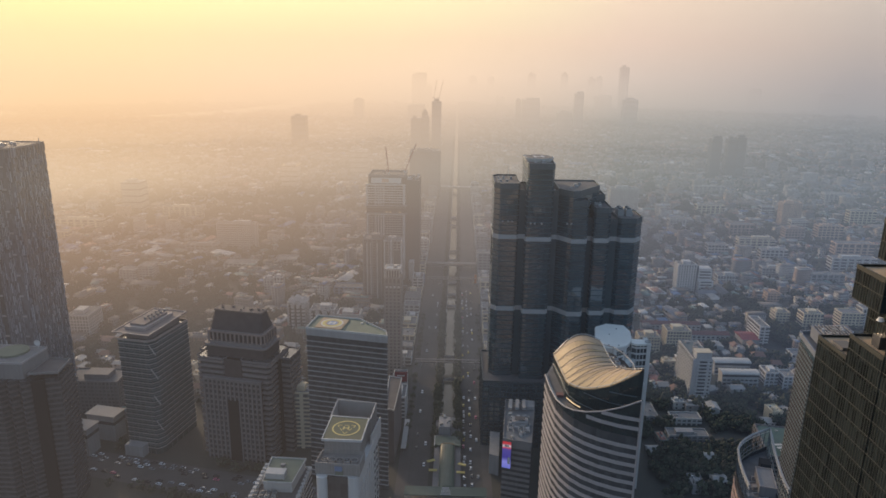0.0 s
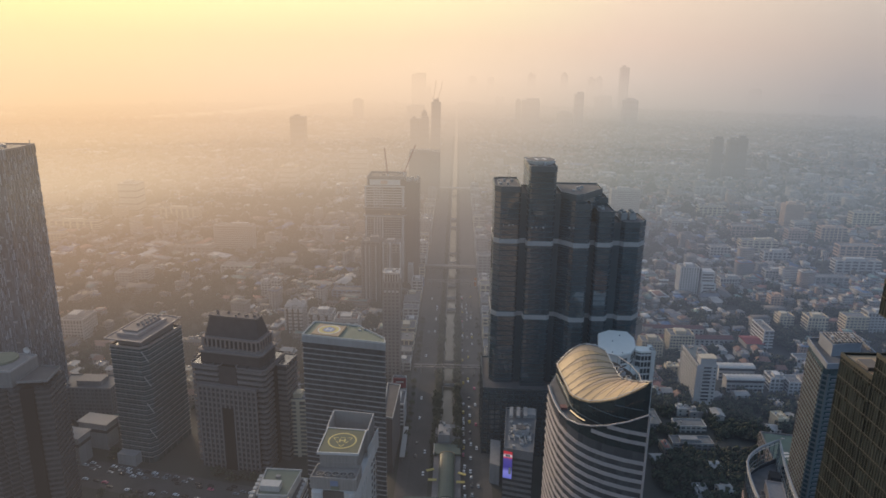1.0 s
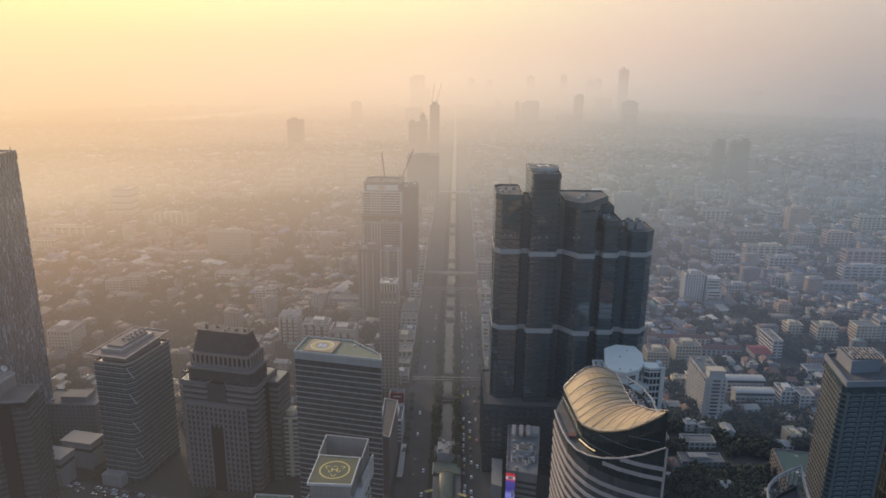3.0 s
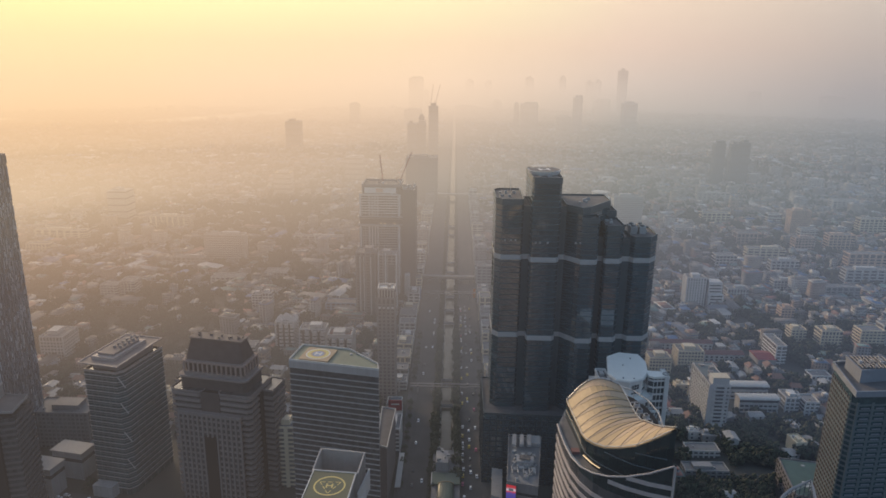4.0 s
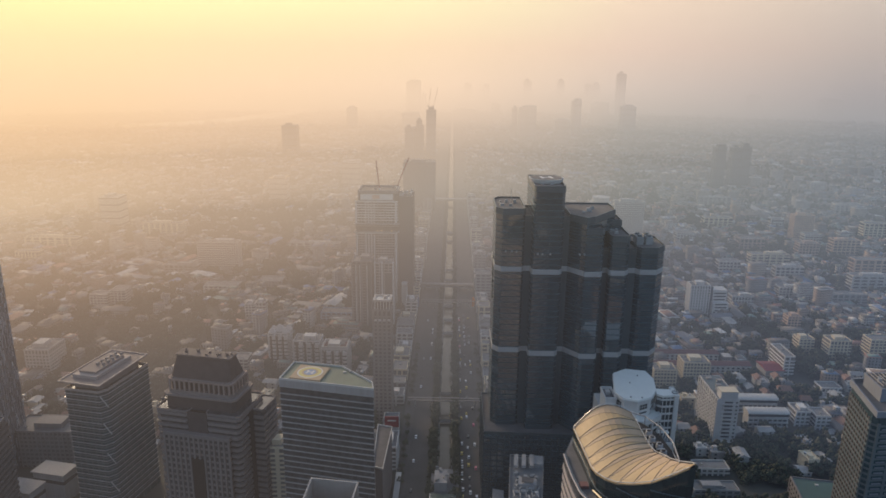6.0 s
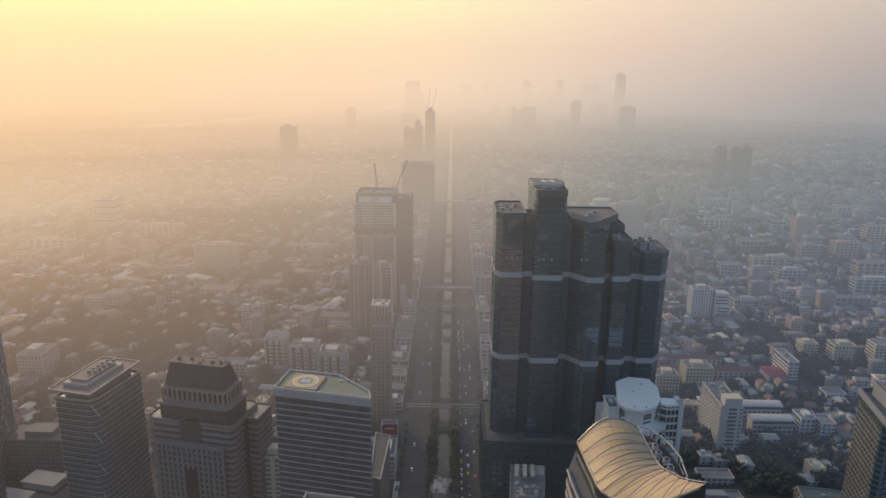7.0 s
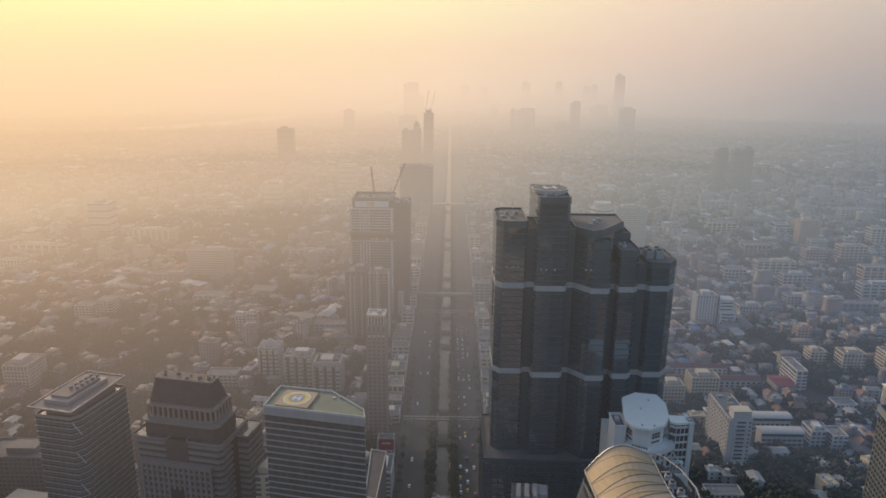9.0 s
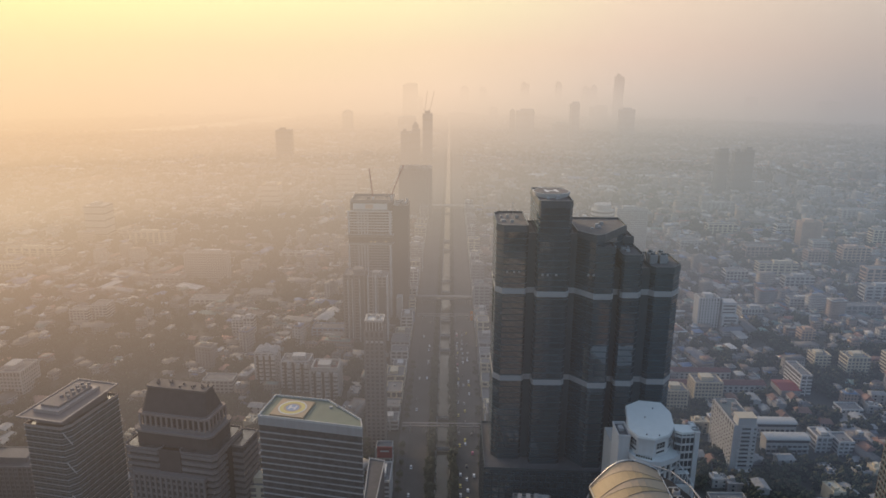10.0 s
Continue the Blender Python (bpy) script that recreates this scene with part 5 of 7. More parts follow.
def canopy_tower():
    """Glass tower under a thin overhanging roof frame."""
    t = thing("glass_tower", "greenish glass tower with sunshade rows under a thin roof frame", "office tower", -234.6, 478, tall=0.9645)
    o = lambda pts: [(x + 233, y - 478) for x, y in pts]
    plan = o([(-249.5, 458.6), (-226, 454), (-222, 458), (-213, 497), (-241, 503)])
    part("glass_wall", prism(plan, 0, 96, M["teal_glass"], "glass_wall"), t)
    floors(t, plan, 5, 95, 4.0, 0.5, 0.5, M["concrete"], "sunshade")
    floors(t, plan, 7, 95, 4.0, 0.9, 0.08, M["teal_frame"], "spandrel")
    for x in (0.18, 0.36, 0.54, 0.72, 0.9):
        a, b = Vector(plan[0]).lerp(Vector(plan[1]), x), Vector(plan[2]).lerp(Vector(plan[3]), x)
        part("mullion", box(0.35, 0.35, 95, M["teal_frame"], "mullion"), t, a.x, a.y, 0, -11)
        part("mullion", box(0.35, 0.35, 95, M["teal_frame"], "mullion"), t, b.x, b.y, 0, -11)
    part("top_block", prism(offset(plan, -4), 96, 101, M["brown_stone"], "top_block"), t)
    part("terrace_edge", kerb(offset(plan, 0.3), 95.4, 97.2, 0.5, M["tan_stone"], "terrace_edge"), t)
    frame_poly = o([(-252.5, 456.5), (-222.5, 449.8), (-213.5, 500), (-242.5, 506.5)])
    part("roof_frame", kerb(frame_poly, 102.4, 103.1, 0.9, M["tan_stone"], "roof_frame"), t)
    part("roof_deck", prism(offset(frame_poly, -0.8), 101.6, 102.5, M["brown_stone"], "roof_deck"), t)
    part("penthouse", prism(o([(-246, 463), (-229, 459.5), (-222, 493), (-239, 497)]), 102.5, 104.6, M["tan_stone"], "penthouse"), t)
    part("penthouse", prism(o([(-243, 466), (-231, 463.5), (-225, 490), (-237, 493)]), 104.6, 106, M["brown_stone"], "penthouse"), t)
    for k in range(10):
        part("roof_fan", prism(disc(1.1, 12), 0, 1.6, M["concrete_dark"], "roof_fan"), t, -2.5 + (k % 2) * 4 + (k // 2) * 1.0, -3 + (k // 2) * 4.2, 106)
    for z in (20, 42, 64, 84):
        part("brace", tube([(8, -23.8, z + 9), (11, -21, z)], 0.35, M["offwhite"], "brace"), t)
    part("entrance", prism(o([(-251, 452), (-236, 449), (-234, 457), (-249, 460)]), 0, 9, M["concrete"], "entrance"), t)


def brown_tower():
    """Brown stone tower with setbacks, a colonnade and a dark hipped roof."""
    t = thing("hipped_roof_tower", "brown stone tower with a colonnade and dark hipped roof", "office tower", -161.9, 468.2, 0, -11)
    rail = lambda p, z, h, w, m, name: part(name, kerb(p, z, z + h, w, M[m], name), t)
    # banded shaft, open in the middle of its front
    shaft = cut(-29, 29, -17, 17, 2.5)
    part("core_wall", prism(offset(shaft, -1.2), 0, 81, M["black_glass"], "core_wall"), t)
    for x0, x1 in ((-29, -6), (6, 29)):
        p = cut(x0, x1, -17, 17, 2.0)
        floors(t, p, 2, 81, 4.2, 1.9, 0.3, M["brown_stone"], "floor_band")
        rail(offset(p, 0.5), 80.4, 1.2, 0.6, "brown_stone", "ledge")
    part("front_recess", box(13.5, 3.0, 81, M["brown_roof"], "front_recess"), t, 0, -15.2, 0)
    # gridded lower front
    grid = rect(-22.5, 22.5, -19.4, -10)
    part("front_wall", prism(grid, 0, 66, M["black_glass"], "front_wall"), t)
    floors(t, grid, 2, 65, 4.2, 1.5, 0.35, M["brown_stone"], "grid_band")
    for k in range(14):
        x = -22.5 + 45 * k / 13
        part("grid_pier", box(1.3, 1.2, 66, M["brown_stone"], "grid_pier"), t, x, -19.7, 0)
    part("grid_cap", prism(offset(grid, 0.6), 64.6, 67, M["brown_stone"], "grid_cap"), t)
    part("entry_slot", box(8.5, 2.6, 50, M["near_black"], "entry_slot"), t, 0, -19.3, 0)
    # dark attic, ledges and colonnade
    attic = cut(-25, 25, -13.2, 13.2, 2.5)
    part("attic_wall", prism(offset(attic, -0.8), 80.6, 90, M["brown_roof"], "attic_wall"), t)
    part("attic_ledge", prism(offset(attic, 0.4), 89, 90.4, M["brown_stone"], "attic_ledge"), t)
    col = cut(-22.6, 22.6, -11.2, 11.2, 2)
    part("inner_wall", prism(offset(col, -1.6), 90.4, 100, M["brown_roof"], "inner_wall"), t)
    part("column_base", prism(offset(col, 0.25), 90.4, 92.6, M["brown_stone"], "column_base"), t)
    part("architrave", kerb(offset(col, 0.25), 98.8, 100, 1.6, M["brick_brown"], "architrave"), t)
    for x, y, turn in along(col, 3.4):
        part("column", box(1.1, 0.9, 6.4, M["brick_brown"], "column"), t, x, y, 92.5, turn)
    part("eave", prism(cut(-21.2, 21.2, -10.6, 10.6, 2), 100, 100.8, M["brown_stone"], "eave"), t)
    part("hipped_roof", prism(cut(-20.8, 20.8, -10.2, 10.2, 2), 100.8, 113.6, M["brown_roof"], "hipped_roof", cut(-18.6, 18.6, -4.6, 4.6, 1)), t)
    part("roof_cap", prism(cut(-19.2, 19.2, -5.2, 5.2, 1), 113.6, 114.6, M["dim_band"], "roof_cap"), t)
    plant(t, -17, 17, -3, 3, 114.6, 16, random.Random(7), 1.6, "dim_band")
    for s in (-1, 1):
        wing = rect(s * 32 - 4.5, s * 32 + 4.5, 1, 20)
        part("side_wing", prism(wing, 0, 78, M["black_glass"], "side_wing"), t)
        floors(t, wing, 0, 77, 4.2, 2.3, 0.4, M["brown_stone"], "floor_band")
        rail(offset(wing, 0.5), 77.4, 1.2, 0.6, "brown_stone", "ledge")
        # Proud near-black box paints the shaded gap beside the wing.
        part("side_slot", box(1.4, 5, 78, M["near_black"], "side_slot"), t, s * 29.1, -1.6, 0)


def tower_crane(x, y, z, h, lean, turn):
    c = thing("tower_crane", "red and white luffing tower crane on a rooftop", "crane", x, y, z, turn, group="rooftop cranes")
    part("mast", box(1.6, 1.6, 12, M["steel"], "mast"), c)
    part("cab", box(2.4, 2.4, 2.6, M["white"], "cab"), c, 0, 0, 12)
    tip = (lean, 0, 12 + h)
    part("jib", tube([(0, 0, 13), (lean * 0.5, 0, 13 + h * 0.5), tip], 0.55, M["red"], "jib", 4), c)
    part("jib_brace", tube([(-3, 0, 20), tip], 0.14, M["steel"], "jib_brace", 4), c)
    part("a_frame", tube([(0, 0, 14), (-3, 0, 20), (-5, 0, 14)], 0.3, M["red"], "a_frame", 4), c)
    part("counterweight", box(4, 2, 2.4, M["concrete_dark"], "counterweight"), c, -5, 0, 12)


def unfinished_tower():
    t = thing("unfinished_tower", "grey and white condominium tower nearing completion, with cranes", "apartment tower", -90.3, 905, tall=0.957)
    p = rect(-33, 18, -18, 22)
    part("core_wall", prism(p, 0, 138, M["black_glass"], "core_wall"), t)
    # balcony bays between white strips; a dark open garden storey divides the shaft
    for z0, z1, wall in ((0, 96, "concrete"), (109, 138, "white")):
        floors(t, p, z0 + 3, z1 - 1, 3.4, 1.0, 0.9, M[wall], "balcony_slab")
        piers(t, p, z0, z1, 3.4, 0.7, 1.0, M["concrete"], "pier", (0, 3))
        for x, w in ((-32, 1.6), (-21, 1.0), (-17.5, 1.0), (-14, 1.0), (-10.5, 1.0), (16.6, 2.4)):
            part("white_strip", box(w, 1.4, z1 - z0, M["white"], "white_strip"), t, x, -18.6, z0, label="white painted wall strip")
        part("top_beam", box(51.5, 1.6, 1.4, M["white"], "top_beam"), t, -7.5, -18.7, z1 - 1.4)
    part("garden_core", prism(rect(-24, 17.4, -17.2, 21), 96, 109, M["roof_dark"], "garden_core"), t)
    for z, out, w in ((96.2, 2.6, "concrete"), (104.5, 1.4, "concrete_dark"), (107.4, 3.0, "concrete")):
        part("garden_slab", prism(offset(p, out), z, z + 1.2, M[w], "garden_slab"), t)
    for x in (-6.5, -1.5, 11.0):
        part("garden_lamp", box(1.0, 0.4, 1.0, M["warm_lamp"], "garden_lamp"), t, x, -19.2, 98.4, label="small warm lamp")
    part("side_wall", prism(rect(18, 37, -14, 24), 0, 143, M["dim_band"], "side_wall"), t)
    floors(t, rect(18, 37, -14, 24), 6, 143, 8, 0.4, 0.2, M["dim_band"], "floor_slab")
    part("crown", prism(rect(-29, 18, -16.4, 21), 138, 149, M["roof_dark"], "crown"), t)
    part("crown_frame", kerb(rect(-30, 19, -18, 22), 147.6, 151, 1.2, M["concrete_dark"], "crown_frame"), t)
    for x in (-29.4, 13.5):
        part("crown_post", box(1.4, 1.4, 13, M["concrete_dark"], "crown_post"), t, x, -17.2, 138)
    part("sign_board", box(40, 0.8, 7.5, M["pale_roof"], "sign_board"), t, -7, -17.4, 139, label="pale hoarding with a dark unreadable band")
    part("sign_bar", box(9, 0.4, 5, M["peach"], "sign_bar"), t, -8, -17.9, 140.4)
    plant(t, 20, 34, -10, 20, 143, 12, random.Random(11), 5)
    part("white_slab", box(7, 12, 30, M["offwhite"], "white_slab"), t, 27, -22, 0)
    tower_crane(-94.4, 896, 132, 36, -4, 0)
    tower_crane(-73.4, 898, 134, 38, 15, 0)


def slab_tower(name, label, x, y, w, d, h, step=3.4, gap=3.2, wall="offwhite", glass="haze_pale_glass", rz=0, crown=4, seed=1, category="apartment tower", sides=(0, 1, 3), corners=True, fill=0.3, band=0.42):
    """A residential or office slab: glass core, storey bands, piers, parapet and plant room."""
    t = thing(name, label, category, x, y, 0, rz)
    p = rect(-w / 2, w / 2, -d / 2, d / 2)
    part("core_wall", prism(p, 0, h, M[glass], "core_wall"), t)
    floors(t, p, 1.5, h - 1, step, step * band, 0.25, M[wall], "floor_band")
    piers(t, p, 0, h, gap, gap * fill, 0.9, M[wall], "pier", sides)
    me = box(1.2, 1.2, h, M[wall], "corner_pier")
    for a, b in (p if corners else ()):
        part("corner_pier", me, t, a, b)
    roof_edge(t, p, h, 1.1, 0.5, M[wall], M["roof_grey"])
    rng = random.Random(seed)
    if crown:
        part("plant_room", box(w * 0.45, d * 0.5, crown, M[wall], "plant_room"), t, rng.uniform(-0.15, 0.15) * w, 0, h)
    plant(t, -w * 0.35, w * 0.35, -d * 0.35, d * 0.35, h + 0.1, 4 if corners else 1, rng, 2.4)
    return t


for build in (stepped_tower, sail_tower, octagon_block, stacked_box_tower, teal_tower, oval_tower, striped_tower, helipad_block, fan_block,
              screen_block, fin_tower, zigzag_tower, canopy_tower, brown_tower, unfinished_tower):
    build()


# ---------------------------------------------------------------- middle-distance buildings
USED = []          # plots already taken: x0, x1, y0, y1
for r in ((-56, 27, 380, 4700), (20, 142, 405, 540), (-106, -42, 405, 508), (-206, -120, 440, 505), (-258, -208, 445, 512), (-366, -308, 480, 530),
          (-322, -252, 380, 424), (215, 264, 385, 438), (84, 135, 405, 460), (-125, -48, 880, 935), (-320, -262, 440, 500)):
    USED.append(r)


def rng_crown(k):
    return (0, 2.6, 0, 3.2)[int(abs(k)) % 4]


def block(name, label, x0, x1, y0, y1, h, **more):
    USED.append((x0 - 2, x1 + 2, y0 - 2, y1 + 2))
    return slab_tower(name, label, (x0 + x1) / 2, (y0 + y1) / 2, x1 - x0, y1 - y0, h, **more)


TWIN = block("condominium_tower", "beige twin-shaft condominium tower", -116.5, -94.5, 798, 822, 80, gap=5.5, fill=0.3, band=0.3, crown=5, wall="concrete_dark", glass="black_glass", seed=2)
FINNED = block("condominium_tower", "beige condominium tower with a white fin", -91, -70.5, 802, 822, 77, gap=5.0, fill=0.28, band=0.32, crown=4, wall="concrete", glass="black_glass", seed=3)
for dx in (-6.5, -2.0, 6.0):
    part("white_fin", box(1.1, 1.4, 76, M["offwhite"], "white_fin"), TWIN, dx, -12.4, 0, label="pale wall strip")
# Dark strip on the front, painted as the shade of a recess.
part("dark_recess", box(4.6, 0.9, 78, M["dark_rib"], "dark_recess"), TWIN, 9.2, -12.2, 0)
for dx in (-10.4, -2.2, 10.4):
    part("white_fin", box(1.8, 2.4, 79 if dx else 77, M["white"], "white_fin"), FINNED, dx, -10.4, 0, label="tall white wall fin")
# A second proud strip whose dark colour is recess shade.
part("dark_recess", box(6.5, 1.0, 66, M["dark_rib"], "dark_recess"), FINNED, 4.6, -10.3, 0)
SLIM = block("slim_tower", "slim dark tower with a white roof terrace", -68.6, -54.1, 592, 606, 99.1, wall="concrete_dark", glass="black_glass", gap=3.6, fill=0.45, crown=0, seed=4, category="office tower")
part("terrace_core", box(11, 10, 7, M["brown_roof"], "terrace_core"), SLIM, 0, 0, 100)
for dx in (-6, -3.6, -1.2, 1.2, 3.6, 6):
    part("terrace_post", box(0.9, 0.9, 7, M["offwhite"], "terrace_post"), SLIM, dx, -6.4, 100)
part("roof_frame", kerb(rect(-7.4, 7.4, -7.2, 7.2), 107, 108.6, 1.4, M["offwhite"], "roof_frame"), SLIM, label="pale roof frame")
part("roof_deck", prism(rect(-6, 6, -6, 6), 106.6, 107.2, M["pale_roof"], "roof_deck"), SLIM)
part("roof_unit", box(3, 3, 2.4, M["machine"], "roof_unit"), SLIM, 2, 1, 107.2)
part("white_belt", prism(rect(-7.5, 7.5, -7.3, 7.3), 90, 92, M["white"], "white_belt"), SLIM)
FIRST = w = block("apartment_block", "white apartment block with a peaked ornate top", -185.4, -166.4, 694, 712, 35, wall="white", fill=0.26, gap=6, band=0.5, glass="black_glass", crown=0, seed=5)
for k, (dx, dy, s) in enumerate(((0, 0, 7), (-7, -4, 4), (7, -4, 4), (-7, 4, 4), (7, 4, 4))):
    part("gable", prism([(-s, -s / 2), (s, -s / 2), (s, s / 2), (-s, s / 2)], 35, 35 + s, M["white"], "gable", [(-s * 0.2, -0.3), (s * 0.2, -0.3), (s * 0.2, 0.3), (-s * 0.2, 0.3)]), w, dx, dy)
w2 = block("apartment_block", "white apartment block with bowed balconies", -158.9, -132.9, 685.1, 703.1, 31, wall="white", fill=0.26, gap=6, band=0.5, glass="black_glass", seed=6)
w = block("apartment_block", "cream apartment block with a roof frame", -128.3, -103.3, 668.2, 690.2, 30, wall="offwhite", seed=7)
part("roof_deck", box(23, 20, 0.3, M["row_roof"], "roof_deck"), w, 0, 0, 30.3)
for dx, dy, lx, ly in ((0, -9.6, 24, 0.9), (0, 9.6, 24, 0.9), (-11.6, 0, 0.9, 18), (11.6, 0, 0.9, 18), (3, 2, 11, 0.8), (-2.5, 5, 0.8, 7)):
    part("roof_frame", box(lx, ly, 2.6, M["offwhite"], "roof_frame"), w, dx, dy, 30.5)
for home, half, front, high in ((FIRST, 9.5, -9, 34), (w2, 13, -9, 30), (w, 12.5, -11, 29)):
    for u in (-0.72, -0.1, 0.5):
        # Near-black strips paint shade between the balcony bays.
        part("balcony_recess", box(1.9, 1.0, high - 3, M["near_black"], "balcony_recess"), home, u * half, front - 0.1, 2)
    for u in (-0.42, 0.2, 0.8):
        part("balcony_bay", prism([(-2.2, 0), (-1.5, -1.6), (1.5, -1.6), (2.2, 0)], 2, high, M["white"], "balcony_bay"), home, u * half, front - 0.3)
        slot = prism([(-1.9, -0.9), (-1.4, -1.75), (1.4, -1.75), (1.9, -0.9)], 0, 1.3, M["black_glass"], "balcony_opening")
        for z in range(4, high - 2, 4):
            part("balcony_opening", slot, home, u * half, front - 0.3, z)
block("cream_block", "plain cream block between taller towers", -127.3, -112.3, 467.3, 483.3, 47, wall="cream", gap=9, seed=8, category="office block")
w = block("apartment_block", "white condominium slab with square windows and a cream stair tower", 210, 227, 565, 607, 38, wall="offwhite", gap=4.2, fill=0.5, band=0.5, crown=0, seed=9, sides=(3,), glass="black_glass")
part("front_wall", box(17.4, 0.8, 38.6, M["white"], "front_wall"), w, 0, -21.4, 0)
for j in range(10):
    part("balcony_slot", box(6.5, 0.3, 1.5, M["near_black"], "balcony_slot"), w, 0.5, -21.85, 4.5 + 3.4 * j)
    part("balcony", box(10.5, 1.3, 0.9, M["white"], "balcony"), w, 0.5, -22.4, 3.3 + 3.4 * j)
    part("window", box(1.6, 0.3, 1.3, M["black_glass"], "window"), w, 7.0, -21.85, 4.5 + 3.4 * j)
part("stair_tower", box(13.5, 9, 6.6, M["white"], "stair_tower"), w, 0.6, -17, 38)
part("stair_roof", box(14.2, 9.8, 0.5, M["cream"], "stair_roof"), w, 0.6, -17, 44.6)
part("roof_sheet", box(13.5, 27, 0.4, M["teal_frame"], "roof_sheet"), w, -0.4, 5.5, 38.4, label="grey-green roof sheeting")
for k, dy in enumerate((-6, 1, 9, 15)):
    part("roof_unit", box(3.2 + k % 2, 3.4, 1.4 + 0.5 * (k % 3), M["louvre"], "roof_unit"), w, -3 + 3.1 * (k % 3), dy, 38.8)
part("porch", box(12, 6, 3.5, M["offwhite"], "porch"), w, 2, -25, 0)
for cx, cy, n_win in ((264.8, 594, 8), (266.6, 619, 8)):
    h = thing("school_block", "long white low block with a curved roof", "building", cx, cy, 0)
    USED.append((cx - 20, cx + 20, cy - 9, cy + 9))
    part("wall", box(34, 10, 13, M["offwhite"], "wall"), h)
    # Near-black strip on the wall paints the shade under the eaves.
    part("shaded_storey", box(33.6, 0.5, 2.2, M["near_black"], "shaded_storey"), h, 0, -5.05, 10.4)
    for z in (2, 6):
        part("gallery_rail", box(34.2, 0.9, 1.2, M["white"], "gallery_rail"), h, 0, -5.3, z - 1.4)
        for k in range(n_win):
            part("window", box(2.9, 0.4, 1.7, M["black_glass"], "window"), h, -14.5 + k * 4.1, -5.05, z)
    n = 9
    arc = [(6.2 * math.cos(math.pi * (1 - i / n)), 2.0 * math.sin(math.pi * (1 - i / n))) for i in range(n + 1)]
    v = [(sx, y, 13 + z) for sx in (-17.6, 17.6) for y, z in arc]
    part("curved_roof", pmesh("curved_roof", v, [(i, i + 1, n + 2 + i, n + 1 + i)[::-1] for i in range(n)] + [tuple(range(n, -1, -1)), tuple(range(n + 1, 2 * n + 2))], M["offwhite"]), h)
block("apartment_block", "cream low apartment block", 188.1, 209.1, 660.3, 676.3, 18, wall="cream", seed=10)
block("apartment_block", "cream apartment block with brown stair tower", 220.9, 245.9, 675.6, 693.6, 19, wall="cream", seed=11)
HOTEL = block("apartment_block", "white hotel slab of two parts with a dark joint", 287.7, 310.7, 860.6, 876.6, 37, wall="white", glass="black_glass", fill=0.62, gap=3.2, seed=12)
part("dark_joint", box(4.5, 13, 35, M["dark_rib"], "dark_joint"), HOTEL, 13.6, 1, 0)
part("stepped_wing", box(17, 15, 32, M["white"], "stepped_wing"), HOTEL, 24, 0, 0)
part("low_wing", box(19, 10, 17, M["white"], "low_wing"), HOTEL, 24, -9, 0)
for z in range(3, 30, 4):
    part("balcony_slot", box(14, 0.5, 1.5, M["black_glass"], "balcony_slot"), HOTEL, 24, -7.6 if z > 17 else -14.1, z)
block("hotel_block", "pale slab block with a flat roof", 256.8, 303.8, 1150, 1166, 82.4, wall="offwhite", seed=13, category="hotel")
block("apartment_block", "peach coloured apartment tower with flat roof", 596, 630, 1246, 1264, 43, wall="peach", seed=14)
block("college_block", "long white college block", -374.7, -315.7, 1021.9, 1037.9, 40, wall="offwhite", seed=15, category="building")
block("office_block", "grey block behind the cranes", -104.6, -40.6, 1450, 1490, 98.9, wall="concrete_dark", seed=16, category="office block", step=5, gap=6)
block("office_block", "pale block beside the avenue", -61.9, -43.9, 1077.1, 1097.1, 40, wall="offwhite", seed=17, category="office block")
block("apartment_block", "white low-rise block with balconies", -416.3, -393.3, 670.4, 698.4, 24, wall="offwhite", seed=18)
block("apartment_block", "grey block with a cream roof strip", -331, -285, 512.4, 537.4, 29, wall="concrete_dark", seed=19)
CAR_PARK = block("car_park", "low block with a green sports deck", 232.3, 266.3, 443, 489, 16, wall="concrete_dark", crown=0, seed=20, category="building", rz=-10.6, gap=4.5, sides=(0, 3), glass="near_black")
part("sports_deck", prism(rect(-15.6, 15.6, -21.5, 21.5), 16.2, 16.4, M["dark_green"], "sports_deck"), CAR_PARK, label="green sports deck")
for k, (dx, dy) in enumerate(((-7, -9), (-6.2, -13), (-5, -17), (1, -8))):
    part("shade_sail", box(5.5, 2.2, 0.15, M["white"], "shade_sail"), CAR_PARK, dx, dy, 18.6, 14 + 9 * k)
    part("sail_post", box(0.2, 0.2, 2.3, M["steel"], "sail_post"), CAR_PARK, dx, dy, 16.4)
rt = thing("round_tower", "pale round tower with rows of windows", "hotel", 229.6, 1135, tall=1.041)
part("wall", prism(disc(17, 24), 0, 82, M["offwhite"], "wall"), rt)
for z in range(6, 80, 6):
    part("window_band", prism(disc(17.3, 24), z, z + 2.4, M["black_glass"], "window_band"), rt)
part("crown", prism(disc(13, 24), 82, 90, M["offwhite"], "crown"), rt)
USED.append((212, 250, 1115, 1155))
for x0, x1, y0, y1, h in ((-291, -267, 472, 485, 21), (-298, -277, 450, 463, 22)):
    s = thing("white_hall", "low white hall with a pale flat roof", "building", (x0 + x1) / 2, (y0 + y1) / 2, 0, -11)
    p = rect((x0 - x1) / 2, (x1 - x0) / 2, (y0 - y1) / 2, (y1 - y0) / 2)
    part("wall", prism(p, 0, h, M["concrete"], "wall"), s)
    part("window_band", prism(offset(p, 0.12), h - 7, h - 4.5, M["black_glass"], "window_band"), s)
    part("roof_slab", prism(offset(p, 0.9), h, h + 0.8, M["concrete"], "roof_slab"), s)

